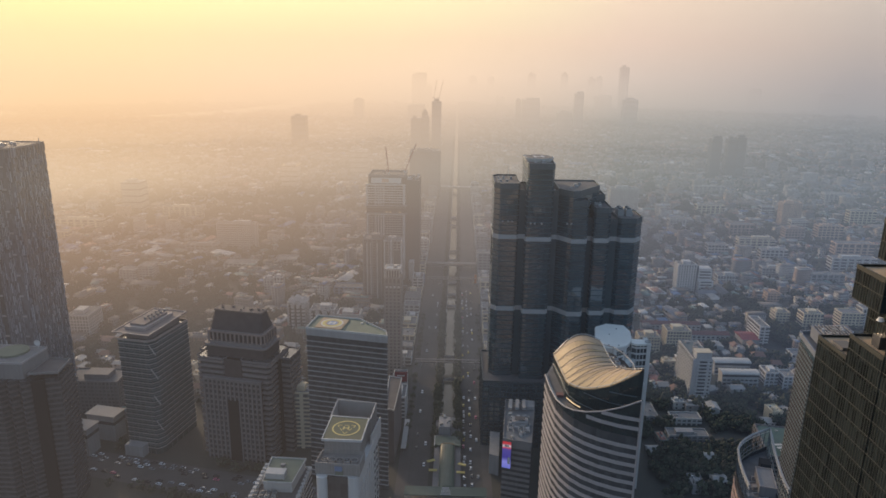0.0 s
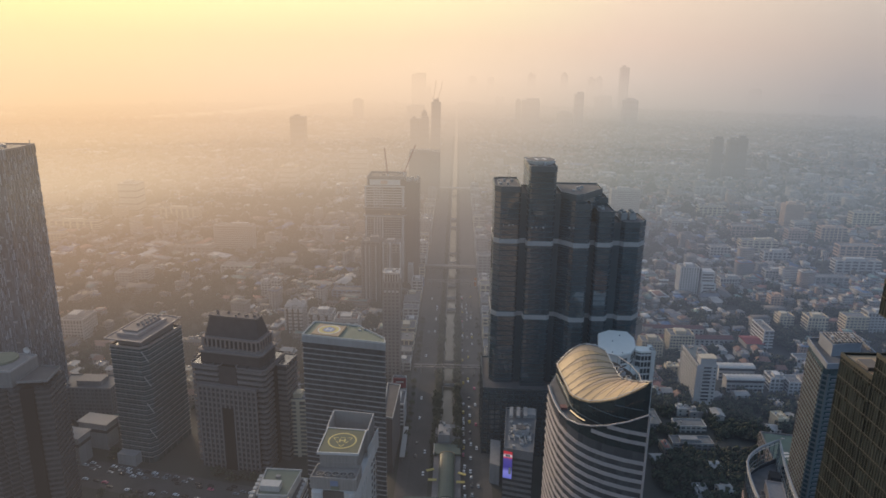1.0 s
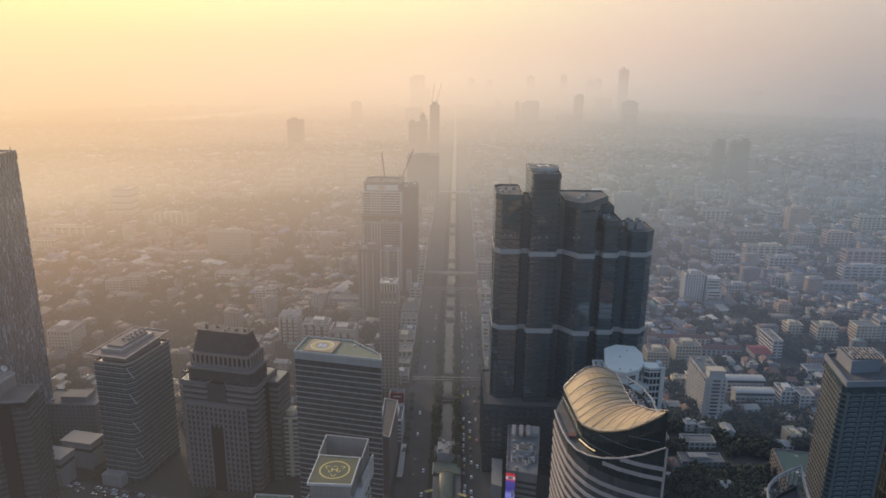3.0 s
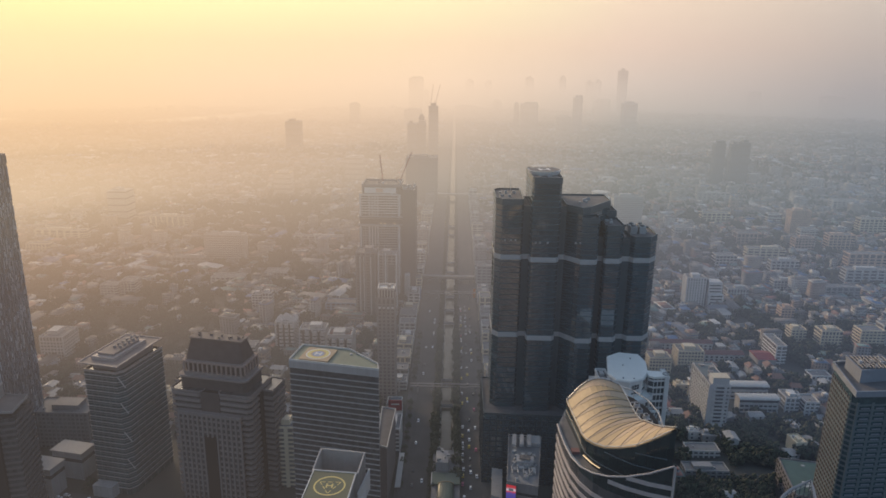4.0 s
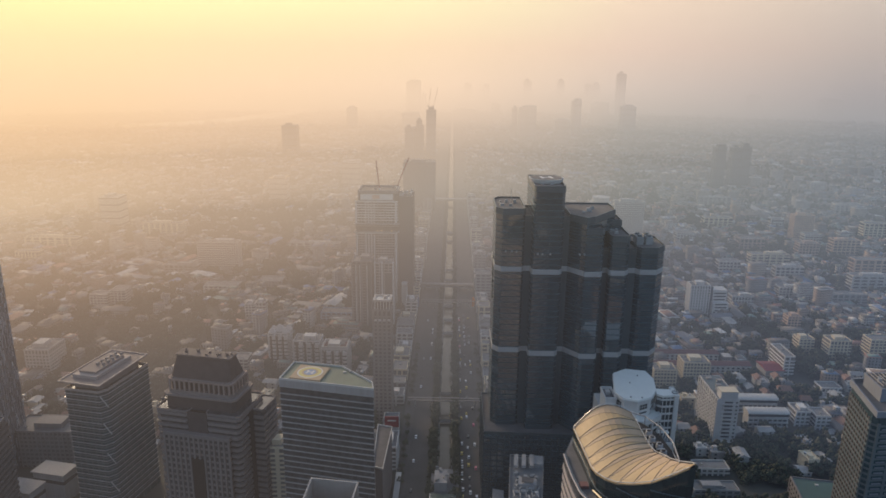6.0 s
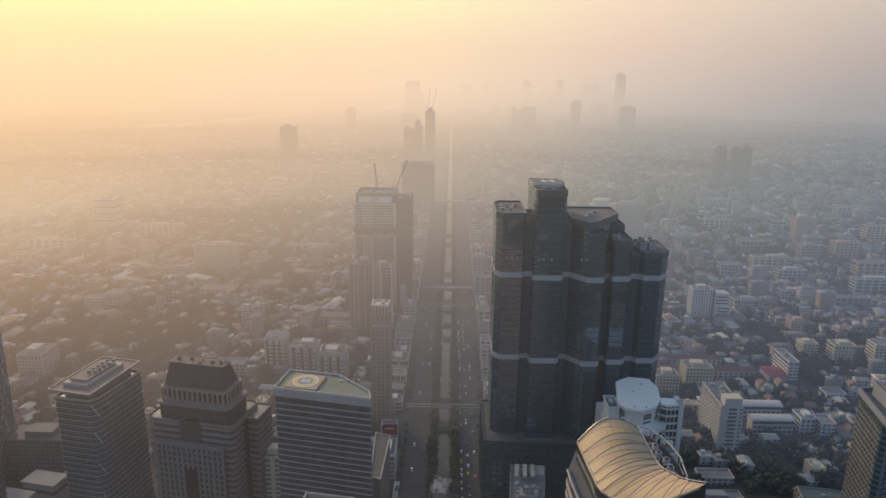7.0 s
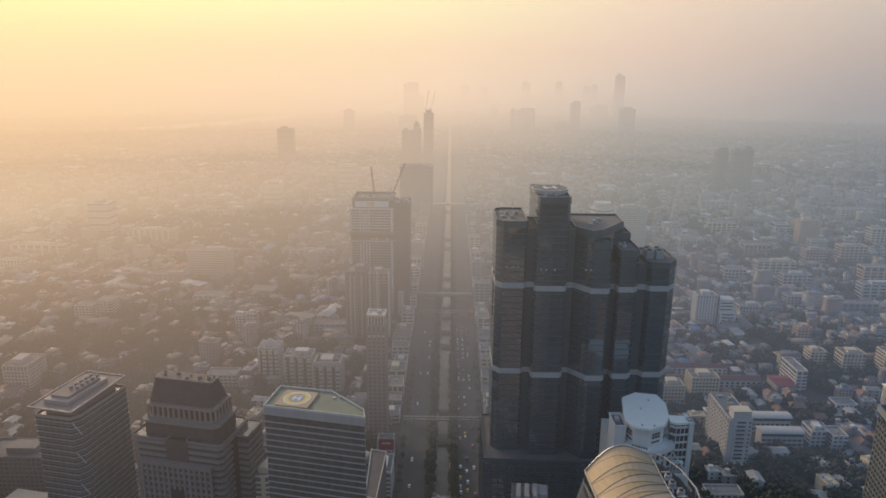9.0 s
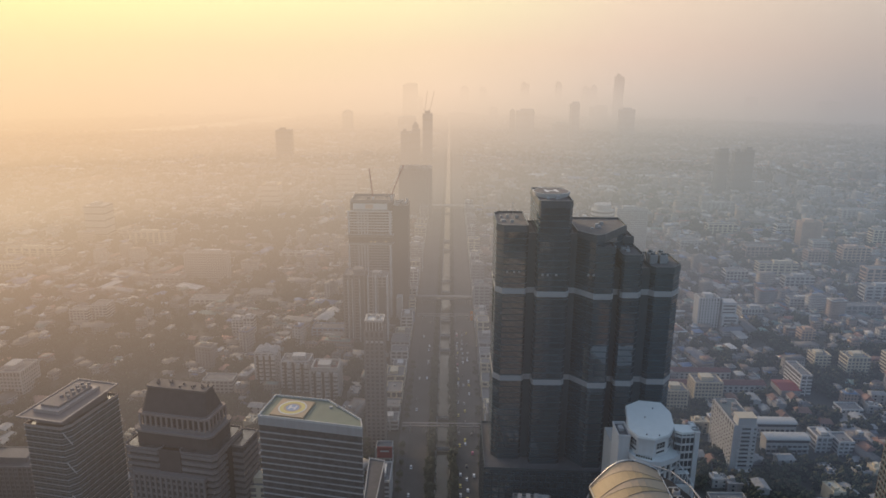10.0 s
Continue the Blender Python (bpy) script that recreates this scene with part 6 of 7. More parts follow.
for x0, x1, y0, y1, h, wall, lab in ((-539.3, -470.3, 1213.1, 1230.1, 22, "cream", "long beige block with a pale roof"), (-265.4, -184.4, 1127, 1139, 13, "offwhite", "long low pale school block"),
                                     (-450.6, -429.6, 857.8, 872.8, 15, "offwhite", "white low block with rows of windows"), (-428.6, -410.6, 865.5, 886.5, 18, "offwhite", "white low block with a bare roof"),
                                     (-247.9, -236.9, 824, 835, 18, "white", "small white tower house"), (-235.2, -224.2, 824.5, 835.5, 20, "white", "small white tower house with a flat roof"),
                                     (-264.7, -233.7, 939.1, 963.1, 9, "concrete", "wide low hall with a pale roof"), (-232.5, -204.5, 682.6, 698.6, 12, "offwhite", "white flat-roofed block under trees"),
                                     (324.7, 334.7, 691, 723, 20, "white", "narrow white slab of flats"), (289.6, 301.6, 592.3, 608.3, 13, "white", "white stepped town house"), (304.1, 316.1, 586.7, 602.7, 12, "white", "white stepped town house with terrace"),
                                     (391.5, 413.5, 733.2, 749.2, 20, "cream", "tan block of flats"), (367.4, 383.4, 748.6, 763.6, 15, "cream", "tan low block of flats"), (383, 398, 808.3, 821.3, 18, "peach", "peach painted block of flats"),
                                     (429.3, 461.3, 931.3, 945.3, 13, "offwhite", "long white low block"), (476.1, 529.1, 903.1, 917.1, 14, "concrete", "long grey low block"), (351, 378, 888.9, 903.9, 14, "offwhite", "white block with a flat roof"),
                                     (-699.5, -614.5, 1135.9, 1150.9, 14, "cream", "long low hall with cream walls"), (-662.4, -627.4, 1049.7, 1064.7, 14, "cream", "cream low block with flat roof"), (-330, -286, 915.7, 935.7, 9, "offwhite", "pale low block among trees"),
                                     (-413.9, -365.9, 993.2, 1010.2, 13, "concrete", "grey block with three roof ridges"), (-737.7, -701.7, 1435.2, 1455.2, 42, "concrete", "grey slab in the haze"), (-158, -116, 823.4, 840.4, 9, "blue_wall", "blue low shed with an orange roof"),
                                     (533.7, 602.7, 1544.6, 1558.6, 17, "offwhite", "long pale slab block"), (310.2, 374.2, 1410.2, 1424.2, 24, "offwhite", "pale slab block in the haze"), (342.5, 361.5, 652, 666, 6, "white", "low hall with a white roof"), (169.9, 201.9, 490.3, 502.3, 4.6, "concrete", "long low grey hall among trees"),
                                     (180, 205, 516.7, 528.7, 5, "offwhite", "pale low hall among dark trees"), (154.4, 169.4, 519, 544, 5, "concrete", "low shed with a sloping grey roof"), (432.3, 457.3, 731.7, 747.7, 22, "cream", "tan block of flats with balconies"), (461.8, 489.8, 742, 757, 24, "offwhite", "white block of flats with balconies")):
    block("city_block", lab, x0, x1, y0, y1, h, wall=wall, gap=max(4, (x1 - x0) / 7), seed=int(abs(x0)), crown=rng_crown(x0), category="building", sides=(0,), corners=False)

# mid-rise flats among the low houses: centre, width, depth, height
for x, y, w, d, h, wall, lab in ((606, 1328, 24, 16, 18, "white", "small white block of flats"), (563, 1124, 31, 18, 24, "brick_pink", "pink-brown block of flats"), (633, 1144, 42, 18, 25, "peach", "peach painted block of flats with dark windows"),
                                 (575, 963, 64, 17, 20, "offwhite", "long pale block of flats"), (479, 1072, 57, 16, 19, "cream", "long cream block of flats"), (402, 1223, 33, 22, 14, "offwhite", "pale flat-roofed hall among low houses"),
                                 (602, 1189, 28, 17, 23, "offwhite", "pale block of flats"), (877, 1712, 37, 20, 24, "white", "white block in the haze"), (606, 1021, 58, 17, 27, "peach", "wide peach block of flats"),
                                 (494, 1172, 41, 18, 18, "brick_pink", "wide pink-brown block of flats"), (406, 1040, 31, 18, 16, "offwhite", "pale low block of flats"), (483, 1016, 40, 15, 16, "offwhite", "pale low slab of flats"),
                                 (754, 1263, 48, 18, 26, "cream", "cream block of flats"), (808, 1454, 54, 20, 23, "offwhite", "pale slab in the haze"), (498, 1335, 53, 18, 17, "cream", "low cream slab of flats")):
    if not any(a < x + w / 2 and b > x - w / 2 and c < y + d and e > y for a, b, c, e in USED[11:]):
        block("city_block", lab, x - w / 2, x + w / 2, y, y + d, h, wall=wall, glass="black_glass", gap=w / 6, step=4.6, seed=int(x), crown=rng_crown(x), category="building", sides=(0,), corners=False)


def terrace_row(x0, x1, y, d, h):
    """A row of joined town houses under one dark red roof."""
    USED.append((x0 - 2, x1 + 2, y - 2, y + d + 2))
    t = thing("terraced_row", "long white row of town houses with dark red roof", "house row", (x0 + x1) / 2, y + d / 2)
    w = x1 - x0
    part("wall", box(w, d, h, M["offwhite"], "wall"), t)
    part("roof", prism(rect(-w / 2 - 0.6, w / 2 + 0.6, -d / 2 - 0.7, d / 2 + 0.7), h - 0.1, h + 2.4, M["row_roof"], "roof", rect(-w / 2, w / 2, -0.3, 0.3)), t)
    n = int(w / 5)
    for k in range(n):
        x = -w / 2 + (k + 0.5) * w / n
        for z in (1.0, 4.2):
            part("window", box(2.4, 0.3, 1.6, M["black_glass"], "window"), t, x, -d / 2 - 0.04, z)


terrace_row(199, 295, 695.5, 11, 8)
terrace_row(208, 273, 723.5, 10, 8)
rh = thing("market_hall", "low hall with a dull red sheet roof", "building", 316.3, 700.7)
USED.append((301, 333, 682, 718))
part("wall", box(18, 22, 6, M["concrete"], "wall"), rh)
part("roof", prism(rect(-10, 10, -12, 12), 6, 8.5, M["red"], "roof", rect(-10, 10, -0.5, 0.5)), rh)

block("shop_house", "white corner block with a dark red side sign", -53.9, -43.9, 514.8, 538.8, 20, wall="white", fill=0.6, gap=5, crown=3, seed=71, category="shop building", sides=(0, 1), corners=False)
cw = thing("covered_walkway", "long pale canopy along the footway", "canopy", -41.5, 484)
part("roof", box(4, 44, 0.4, M["offwhite"], "roof"), cw, 0, 0, 5)
for k in range(6):
    part("post", box(0.3, 0.3, 5, M["concrete"], "post"), cw, 0, -20 + k * 8, 0)

# shop and office rows that face the avenue
rng = random.Random(31)
for side in (-1, 1):
    y = 560 if side < 0 else 545
    while y < 1500:
        d, w, h = rng.uniform(10, 24), rng.uniform(11, 20), rng.choice((9, 12, 14, 18, 22, 28, 34))
        x1 = -46 if side < 0 else 27 + w
        if not any(a < x1 and b > x1 - w and c < y + d and e > y for a, b, c, e in USED[11:]):
            block("shop_house", rng.choice(("grey shop block facing the avenue", "white shop block facing the avenue", "beige shop block facing the avenue")), x1 - w, x1, y, y + d, h,
                  wall=rng.choice(("offwhite", "concrete", "white", "cream", "concrete")), gap=rng.choice((5, 6, 7)), step=4.0, seed=int(y), crown=rng.choice((0, 3)), category="shop building", sides=(0,), corners=False)
        y += d + rng.uniform(1, 14)

# distant skyline
SKY = ((-559.6, -511.6, 2300, 95.6), (-483.6, -439.6, 3200, 96.8), (-282, -195, 4200, 187.3), (-178.1, -153.1, 3900, 130.4), (-91.4, -60.4, 2300, 151.8), (-221.4, -146.4, 3000, 87.1),
       (-146.8, -119.8, 2100, 112.9), (-120.9, -102.9, 2250, 121.3), (-122.7, -93.7, 2150, 109.3), (-6, 108, 3600, 66.8), (54.3, 105.3, 4300, 172.3), (170.4, 211.4, 4300, 167))
SKY2 = ((184.4, 223.4, 3500, 103.2), (234.1, 255.1, 2900, 123.9), (257.1, 327.1, 2850, 127.6), (412, 459, 4250, 197.9), (620, 658, 4300, 199.1), (477.7, 512.7, 2900, 153.8), (784.5, 825.5, 4300, 174.7),
        (834.4, 868.4, 4300, 181.4), (655.4, 735.4, 3400, 114.9), (928.3, 977.3, 4100, 248), (724.3, 787.3, 3100, 120.9), (637.5, 662.5, 1750, 106.2))
SKY3 = ((685.6, 707.6, 1770, 103), (708.5, 731.5, 1770, 107.3), (1722.5, 1788.5, 4200, 124.6), (2091.8, 2222.8, 4100, 111.9), (367.6, 419.6, 2600, 98.2), (-271.1, -227.1, 1700, 63.1), (-631.1, -597.1, 1250, 60.4), (-394, -358, 1500, 56.1))
for i, (x0, x1, y, h) in enumerate(SKY + SKY2 + SKY3):
    w, d = x1 - x0, min(x1 - x0, 40)
    t = thing("distant_tower", "hazy grey tower on the far skyline", "tower", (x0 + x1) / 2, y + d / 2, group="far skyline")
    USED.append((x0, x1, y, y + d))
    p = rect(-w / 2, w / 2, -d / 2, d / 2)
    # Towers 2500 to 3700 m off take paler concrete to paint in haze.
    shell = M["concrete" if x0 < 0 and y < 1800 or 2500 < y < 3700 else "slate_band" if x0 > 600 and y < 1800 else "haze_blue_tower"]
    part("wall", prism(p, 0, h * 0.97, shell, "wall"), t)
    me = prism(offset(p, 0.3), 0, 2.0, M["black_glass"], "window_band")
    z = 8
    while z < h * 0.95:
        part("window_band", me, t, 0, 0, z)
        z += max(10, h / 5)
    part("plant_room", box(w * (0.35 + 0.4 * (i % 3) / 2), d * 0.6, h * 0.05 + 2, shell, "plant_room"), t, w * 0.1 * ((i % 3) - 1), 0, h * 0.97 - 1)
for x, lean in ((-84.4, 8), (-68.4, 14)):
    tower_crane(x, 2315, 145, 60, lean, 0)


# ---------------------------------------------------------------- trees
def crown_mesh(name, seed, r, h, m, clumps=70):
    """A broad uneven crown out of many small leaf clumps with gaps between."""
    rng, v, f = random.Random(seed), [], []
    for _ in range(clumps):
        a, u, q = rng.uniform(0, 6.283), rng.uniform(-0.7, 1), rng.random() ** 0.4
        s = math.sqrt(max(0, 1 - u * u * 0.8))
        c = Vector((r * q * s * math.cos(a), r * q * s * math.sin(a), h * (0.62 + 0.36 * u * q)))
        k = rng.uniform(0.14, 0.3) * r
        o = len(v)
        for d in ((1, 0, 0), (0, 1, 0), (-1, 0, 0), (0, -1, 0), (0, 0, 0.8), (0, 0, -0.6)):
            v.append(c + Vector(d) * k * rng.uniform(0.5, 1.3) + Vector((rng.uniform(-0.3, 0.3) * k, rng.uniform(-0.3, 0.3) * k, 0)))
        for i in range(4):
            f += [(o + i, o + (i + 1) % 4, o + 4), (o + (i + 1) % 4, o + i, o + 5)]
    return pmesh(name, v, f, m)


def trunk_mesh(seed, h):
    rng, v, f = random.Random(seed), [], []

    def limb(p, q, r0, r1):
        o = len(v)
        d = (q - p).normalized().to_track_quat("Z", "Y")
        for c, r in ((p, r0), (q, r1)):
            for k in range(5):
                v.append(c + d @ Vector((r * math.cos(k * 1.2566), r * math.sin(k * 1.2566), 0)))
        f.extend((o + k, o + (k + 1) % 5, o + 5 + (k + 1) % 5, o + 5 + k) for k in range(5))

    top = Vector((0, 0, h * 0.5))
    limb(Vector((0, 0, -0.2)), top, 0.32, 0.2)
    for _ in range(4):
        limb(top, top + Vector((rng.uniform(-2, 2), rng.uniform(-2, 2), h * rng.uniform(0.15, 0.3))), 0.15, 0.05)
    return pmesh("trunk", v, f, M["trunk"])


TREES = []
for seed, r, h in ((1, 3.6, 8.5), (2, 4.4, 10), (3, 3.0, 7), (4, 5.2, 11)):
    TREES.append((trunk_mesh(seed, h), crown_mesh("crown", seed, r, h, M["leaf"])))


def tree(x, y, k, rz, s=1.0, label="dusty green street tree with a broad crown", group="street trees"):
    t = thing("tree", label, "tree", x, y, 0, rz, group)
    t.scale = (s, s, s)
    part("trunk", TREES[k][0], t)
    part("crown", TREES[k][1], t)
    return t


rng = random.Random(77)
for x in (-17.2, 0.0):
    y = 466
    while y < 760:
        tree(x + rng.uniform(-1.2, 1.2), y, rng.choice((0, 1, 2)), rng.uniform(0, 360), rng.uniform(0.75, 1.1), "dusty green tree on the canal bank", "canal bank trees")
        y += rng.uniform(3.8, 6.6)
for x in (-40, 22):
    y = 470
    while y < 760:
        if rng.random() < 0.85:
            tree(x + rng.uniform(-1, 1), y, rng.choice((0, 2)), rng.uniform(0, 360), rng.uniform(0.6, 0.9))
        y += rng.uniform(8, 18)


# ---------------------------------------------------------------- houses and the city field
def house_mesh_set(seed):
    """One house with its parts, to be copied."""
    rng = random.Random(seed)
    w, d, n = rng.uniform(8, 16), rng.uniform(7, 10), rng.choice((1, 2, 2, 2, 3))
    h = n * 3.3
    t = thing("house", rng.choice(("low white house with a flat roof", "low grey house with a tin roof", "low beige house with a tiled roof")), "house", 0, 0, group="houses")
    wall = M[rng.choice(("offwhite", "offwhite", "concrete", "cream", "concrete", "offwhite"))]
    part("wall", prism(rect(-w / 2, w / 2, -d / 2, d / 2), -0.1, h, wall, "wall"), t)
    kind = (0, 1, 1, 1, 2, 0, 1, 1, 1, 0, 1, 2)[seed % 12]
    if kind == 0:
        part("parapet", kerb(rect(-w / 2 - 0.1, w / 2 + 0.1, -d / 2 - 0.1, d / 2 + 0.1), h - 0.3, h + 0.9, 0.3, wall, "parapet"), t)
        part("water_tank", prism(disc(0.9, 10), h, h + 1.8, M["steel"], "water_tank"), t, w * 0.2, d * 0.2)
        part("stair_room", box(3.4, 3, 2.6, wall, "stair_room"), t, -w * 0.2, d * 0.15, h)
    else:
        m = M["tin"] if kind == 1 else M["terracotta"]
        e = 0.8
        a = [(-w / 2 - e, -d / 2 - e), (w / 2 + e, -d / 2 - e), (w / 2 + e, d / 2 + e), (-w / 2 - e, d / 2 + e)]
        g = 0.0 if kind == 1 else 0.25
        ridge = [(-w / 2 * (1 - g), -0.1), (w / 2 * (1 - g), -0.1), (w / 2 * (1 - g), 0.1), (-w / 2 * (1 - g), 0.1)]
        part("roof", prism(a, h - 0.2, h + (1.6 if kind == 1 else 3), m, "roof", ridge), t)
    for z in range(n):
        for k in range(2):
            part("window", box(1.5, 0.24, 1.4, M["black_glass"], "window"), t, -w / 2 + (k + 0.5) * w / 2, -d / 2 - 0.02, z * 3.3 + 1.1)
    return t, max(w, d)


def in_river(x, y):
    n, inside = len(RIVER), False
    for i in range(n):
        (x0, y0), (x1, y1) = RIVER[i], RIVER[i - 1]
        if (y0 > y) != (y1 > y) and x < (x1 - x0) * (y - y0) / (y1 - y0) + x0:
            inside = not inside
    return inside


def free(x, y, r):
    if y > 3000 and in_river(x, y):
        return False
    if x < 0 and y < 560 and abs((x + 156) * 0.213 + (y - 415) * 0.977) < 22 + r:      # the cross road
        return False
    return not any(a < x + r and b > x - r and c < y + r and d > y - r for a, b, c, d in USED)


def box_rows(cx, cy, z0, w, d, h, turn, tw=1.0, td=1.0, tilt=0.0):
    """Vertices (n, 8, 3) of upright boxes. tw, td: the top's size against the foot's; tilt: how far one long edge of the top is raised."""
    sx, sy = np.array([-1, 1, 1, -1]) / 2, np.array([-1, -1, 1, 1]) / 2
    c, s = np.cos(turn)[:, None], np.sin(turn)[:, None]
    tw, td, tilt = (np.broadcast_to(v, cx.shape)[:, None] for v in (tw, td, tilt))

    def ring(kw, kd, z):
        lx, ly = w[:, None] * sx * kw, d[:, None] * sy * kd
        return np.stack([cx[:, None] + lx * c - ly * s, cy[:, None] + lx * s + ly * c, z], 2)

    low = ring(1.0, 1.0, np.broadcast_to(z0[:, None], (len(cx), 4)))
    up = ring(tw, td, (z0 + h)[:, None] + tilt * (sy + 0.5))
    return np.concatenate([low, up], 1)


def quads(name, verts, faces, mats, index, label, category):
    me = bpy.data.meshes.new(name)
    nf = len(faces)
    me.vertices.add(len(verts))
    me.vertices.foreach_set("co", verts.astype(np.float32).ravel())
    me.loops.add(nf * 4)
    me.loops.foreach_set("vertex_index", faces.astype(np.int32).ravel())
    me.polygons.add(nf)
    me.polygons.foreach_set("loop_start", np.arange(nf, dtype=np.int32) * 4)
    for m in mats:
        me.materials.append(m)
    me.polygons.foreach_set("material_index", index.astype(np.int32))
    me.update(calc_edges=True)
    me.validate()
    return tagged(new(name, me), label, category, kind="stuff")


def city():
    rng = random.Random(99)
    protos = [house_mesh_set(s) for s in range(12)]
    near, far, woods = [], [], []
    for u in range(-230, 60, 5):      # trees along both sides of the cross road
        for off in (-19.5, 19.5, 24):
            px, py = -156 + u * 0.977 + off * 0.213, 415 - u * 0.213 + off * 0.977
            if rng.random() < 0.8 and not any(a < px < b and c < py < d for a, b, c, d in USED):
                woods.append((px + rng.uniform(-2, 2), py + rng.uniform(-2, 2), rng.uniform(2.2, 4.2)))
    for _ in range(420):      # dark park trees between the near towers
        px, py = rng.uniform(92, 300), rng.uniform(325, 470)
        if free(px, py, 3.5) and not (132 < px < 172 and py < 328):
            woods.append((px, py, rng.uniform(3.0, 5.4)))
    y = 430.0
    while y < 4550:
        s = 9.2 + 0.0046 * y
        half = 0.66 * y + 90
        x = -half
        while x < half:
            px, py = x + rng.uniform(-0.3, 0.3) * s, y + rng.uniform(-0.3, 0.3) * s
            x += s
            left = px < 0
            # green, low quarter to the west of the avenue; patches of park
            green = noise.noise(Vector((px * 0.004, py * 0.004, 3.1)))
            share = (0.6 if left else 0.76) - 0.55 * (green + 0.1) * (1.5 if left else 1.2 if py < 1000 else 1.6)
            if left and py < 900:
                share -= 0.12
            if not left and px > 130 and py < 570:
                share = 0.2
            if math.hypot(px, py) > 4500 or not free(px, py, s * 0.42):
                continue
            # side streets stay open
            if (px * 0.98 + py * 0.2) % 118 < 7 or (py - px * 0.15) % 152 < 7:
                continue
            # each quarter has its own direction
            bend = 0.35 * noise.noise(Vector((px * 0.006, py * 0.006, 8.7)))
            turn = (-0.19 if left else 0.06) + bend + rng.choice((0, math.pi / 2)) + rng.uniform(-0.06, 0.06)
            if rng.random() < share:
                tall = rng.random()
                h = rng.uniform(3.2, 7.5) if tall < 0.8 else rng.uniform(7.5, 13) if tall < (0.972 if py < 1100 else 0.955) else rng.uniform(13, 27)
                w, d = s * rng.uniform(0.55, 1.15), s * rng.uniform(0.4, 0.8)
                if h > 13:
                    w, d = s * rng.uniform(0.9, 1.7), s * rng.uniform(0.7, 1.0)
                if tall < (0.10 if left else 0.06):
                    w, d, h = s * rng.uniform(1.6, 2.9), s * rng.uniform(0.8, 1.1), rng.uniform(5, 10)
                (near if py < 760 and h < 13 and len(near) < 160 and abs(px) < 0.64 * py and w < s else far).append((px, py, w, d, h, turn))
            else:
                for _ in range(rng.choice((5, 6, 7)) if 120 < px < 330 and py < 580 else rng.choice((2, 3, 4)) if py < 800 else rng.choice((1, 2, 3))):
                    woods.append((px + rng.uniform(-0.5, 0.5) * s, py + rng.uniform(-0.5, 0.5) * s, rng.uniform(2.6, 5.2) * (1 + py / 6000)))
            if rng.random() < 0.4:
                woods.append((px + 0.55 * s, py + rng.uniform(-0.5, 0.5) * s, rng.uniform(2, 4) * (1 + py / 6000)))
        y += s
    for x, y, w, d, h, turn in near:
        copy_thing(protos[rng.randrange(12)][0], pose(x, y, 0, 0, 0, math.degrees(turn)))
    for k, (p, size) in enumerate(protos):
        p.matrix_world = pose(330 + 24 * k, 620 + 10 * (k % 3), 0, 0, 0, 4)
    # the rest of the houses, as one field: flat, pitched and lean-to roofs, with annexes and stair huts
    a = np.array(far)
    n = len(a)
    rnd = np.random.RandomState(5)
    X, Y, W, D, H, T = a.T
    kind = rnd.rand(n)
    pitched, shed = (kind < 0.42) & (H < 9), (kind > 0.76) & (H < 9)
    flat = ~(pitched | shed)
    body = box_rows(X, Y, np.full(n, -0.5), W, D, H + 0.5, T)
    hip = np.where(rnd.rand(n) < 0.4, 0.55, 1.0)
    roof = box_rows(X, Y, H - 0.05, W * 1.1, D * 1.14, np.where(pitched, D * rnd.uniform(0.14, 0.3, n), rnd.uniform(0.2, 0.5, n)), T,
                    np.where(pitched, hip, 1.0), np.where(pitched, 0.04, 1.0), np.where(shed, D * rnd.uniform(0.08, 0.2, n), 0.0))
    # parapets of the flat roofs leave a sunken deck of another colour
    q = flat & (Y < 1700)
    deck = box_rows(X[q], Y[q], H[q] + 0.1, W[q] * 0.86, D[q] * 0.84, np.full(q.sum(), 0.48), T[q])
    q = (rnd.rand(n) < 0.75) & (Y < 2200) & flat
    k = q.sum()
    hut = box_rows(X[q] + rnd.uniform(-0.25, 0.25, k) * W[q], Y[q] + rnd.uniform(-0.25, 0.25, k) * D[q], H[q], W[q] * rnd.uniform(0.2, 0.5, k), D[q] * rnd.uniform(0.25, 0.6, k), rnd.uniform(1.5, 3.8, k), T[q])
    parts = [(body, 0, False), (hut, 0, True), (roof, 1, True), (deck, 1, True)]
    for chance, reach in ((0.75, 2600), (0.55, 1500), (0.4, 1100)):
        q = (rnd.rand(n) < chance) & (Y < reach)
        k = q.sum()
        away = rnd.choice((-1, 1), k) * rnd.uniform(0.45, 0.75, k)
        aw, ad, ah = W[q] * rnd.uniform(0.3, 0.7, k), D[q] * rnd.uniform(0.4, 0.9, k), np.minimum(H[q], 9) * rnd.uniform(0.4, 0.95, k)
        ax, ay = X[q] + away * D[q] * -np.sin(T[q]) + rnd.uniform(-0.4, 0.4, k) * W[q] * np.cos(T[q]), Y[q] + away * D[q] * np.cos(T[q]) + rnd.uniform(-0.4, 0.4, k) * W[q] * np.sin(T[q])
        parts.append((box_rows(ax, ay, np.full(k, -0.5), aw, ad, ah + 0.5, T[q]), 0, False))
        parts.append((box_rows(ax, ay, ah - 0.05, aw * 1.12, ad * 1.12, np.full(k, 0.18), T[q], 1.0, 1.0, rnd.uniform(-0.14, 0.2, k) * ad), 1, True))
    side = np.array([[0, 1, 5, 4], [1, 2, 6, 5], [2, 3, 7, 6], [3, 0, 4, 7]])
    top = np.array([[4, 5, 6, 7]])
    V = np.concatenate([arr.reshape(-1, 3) for arr, slot, caps in parts])
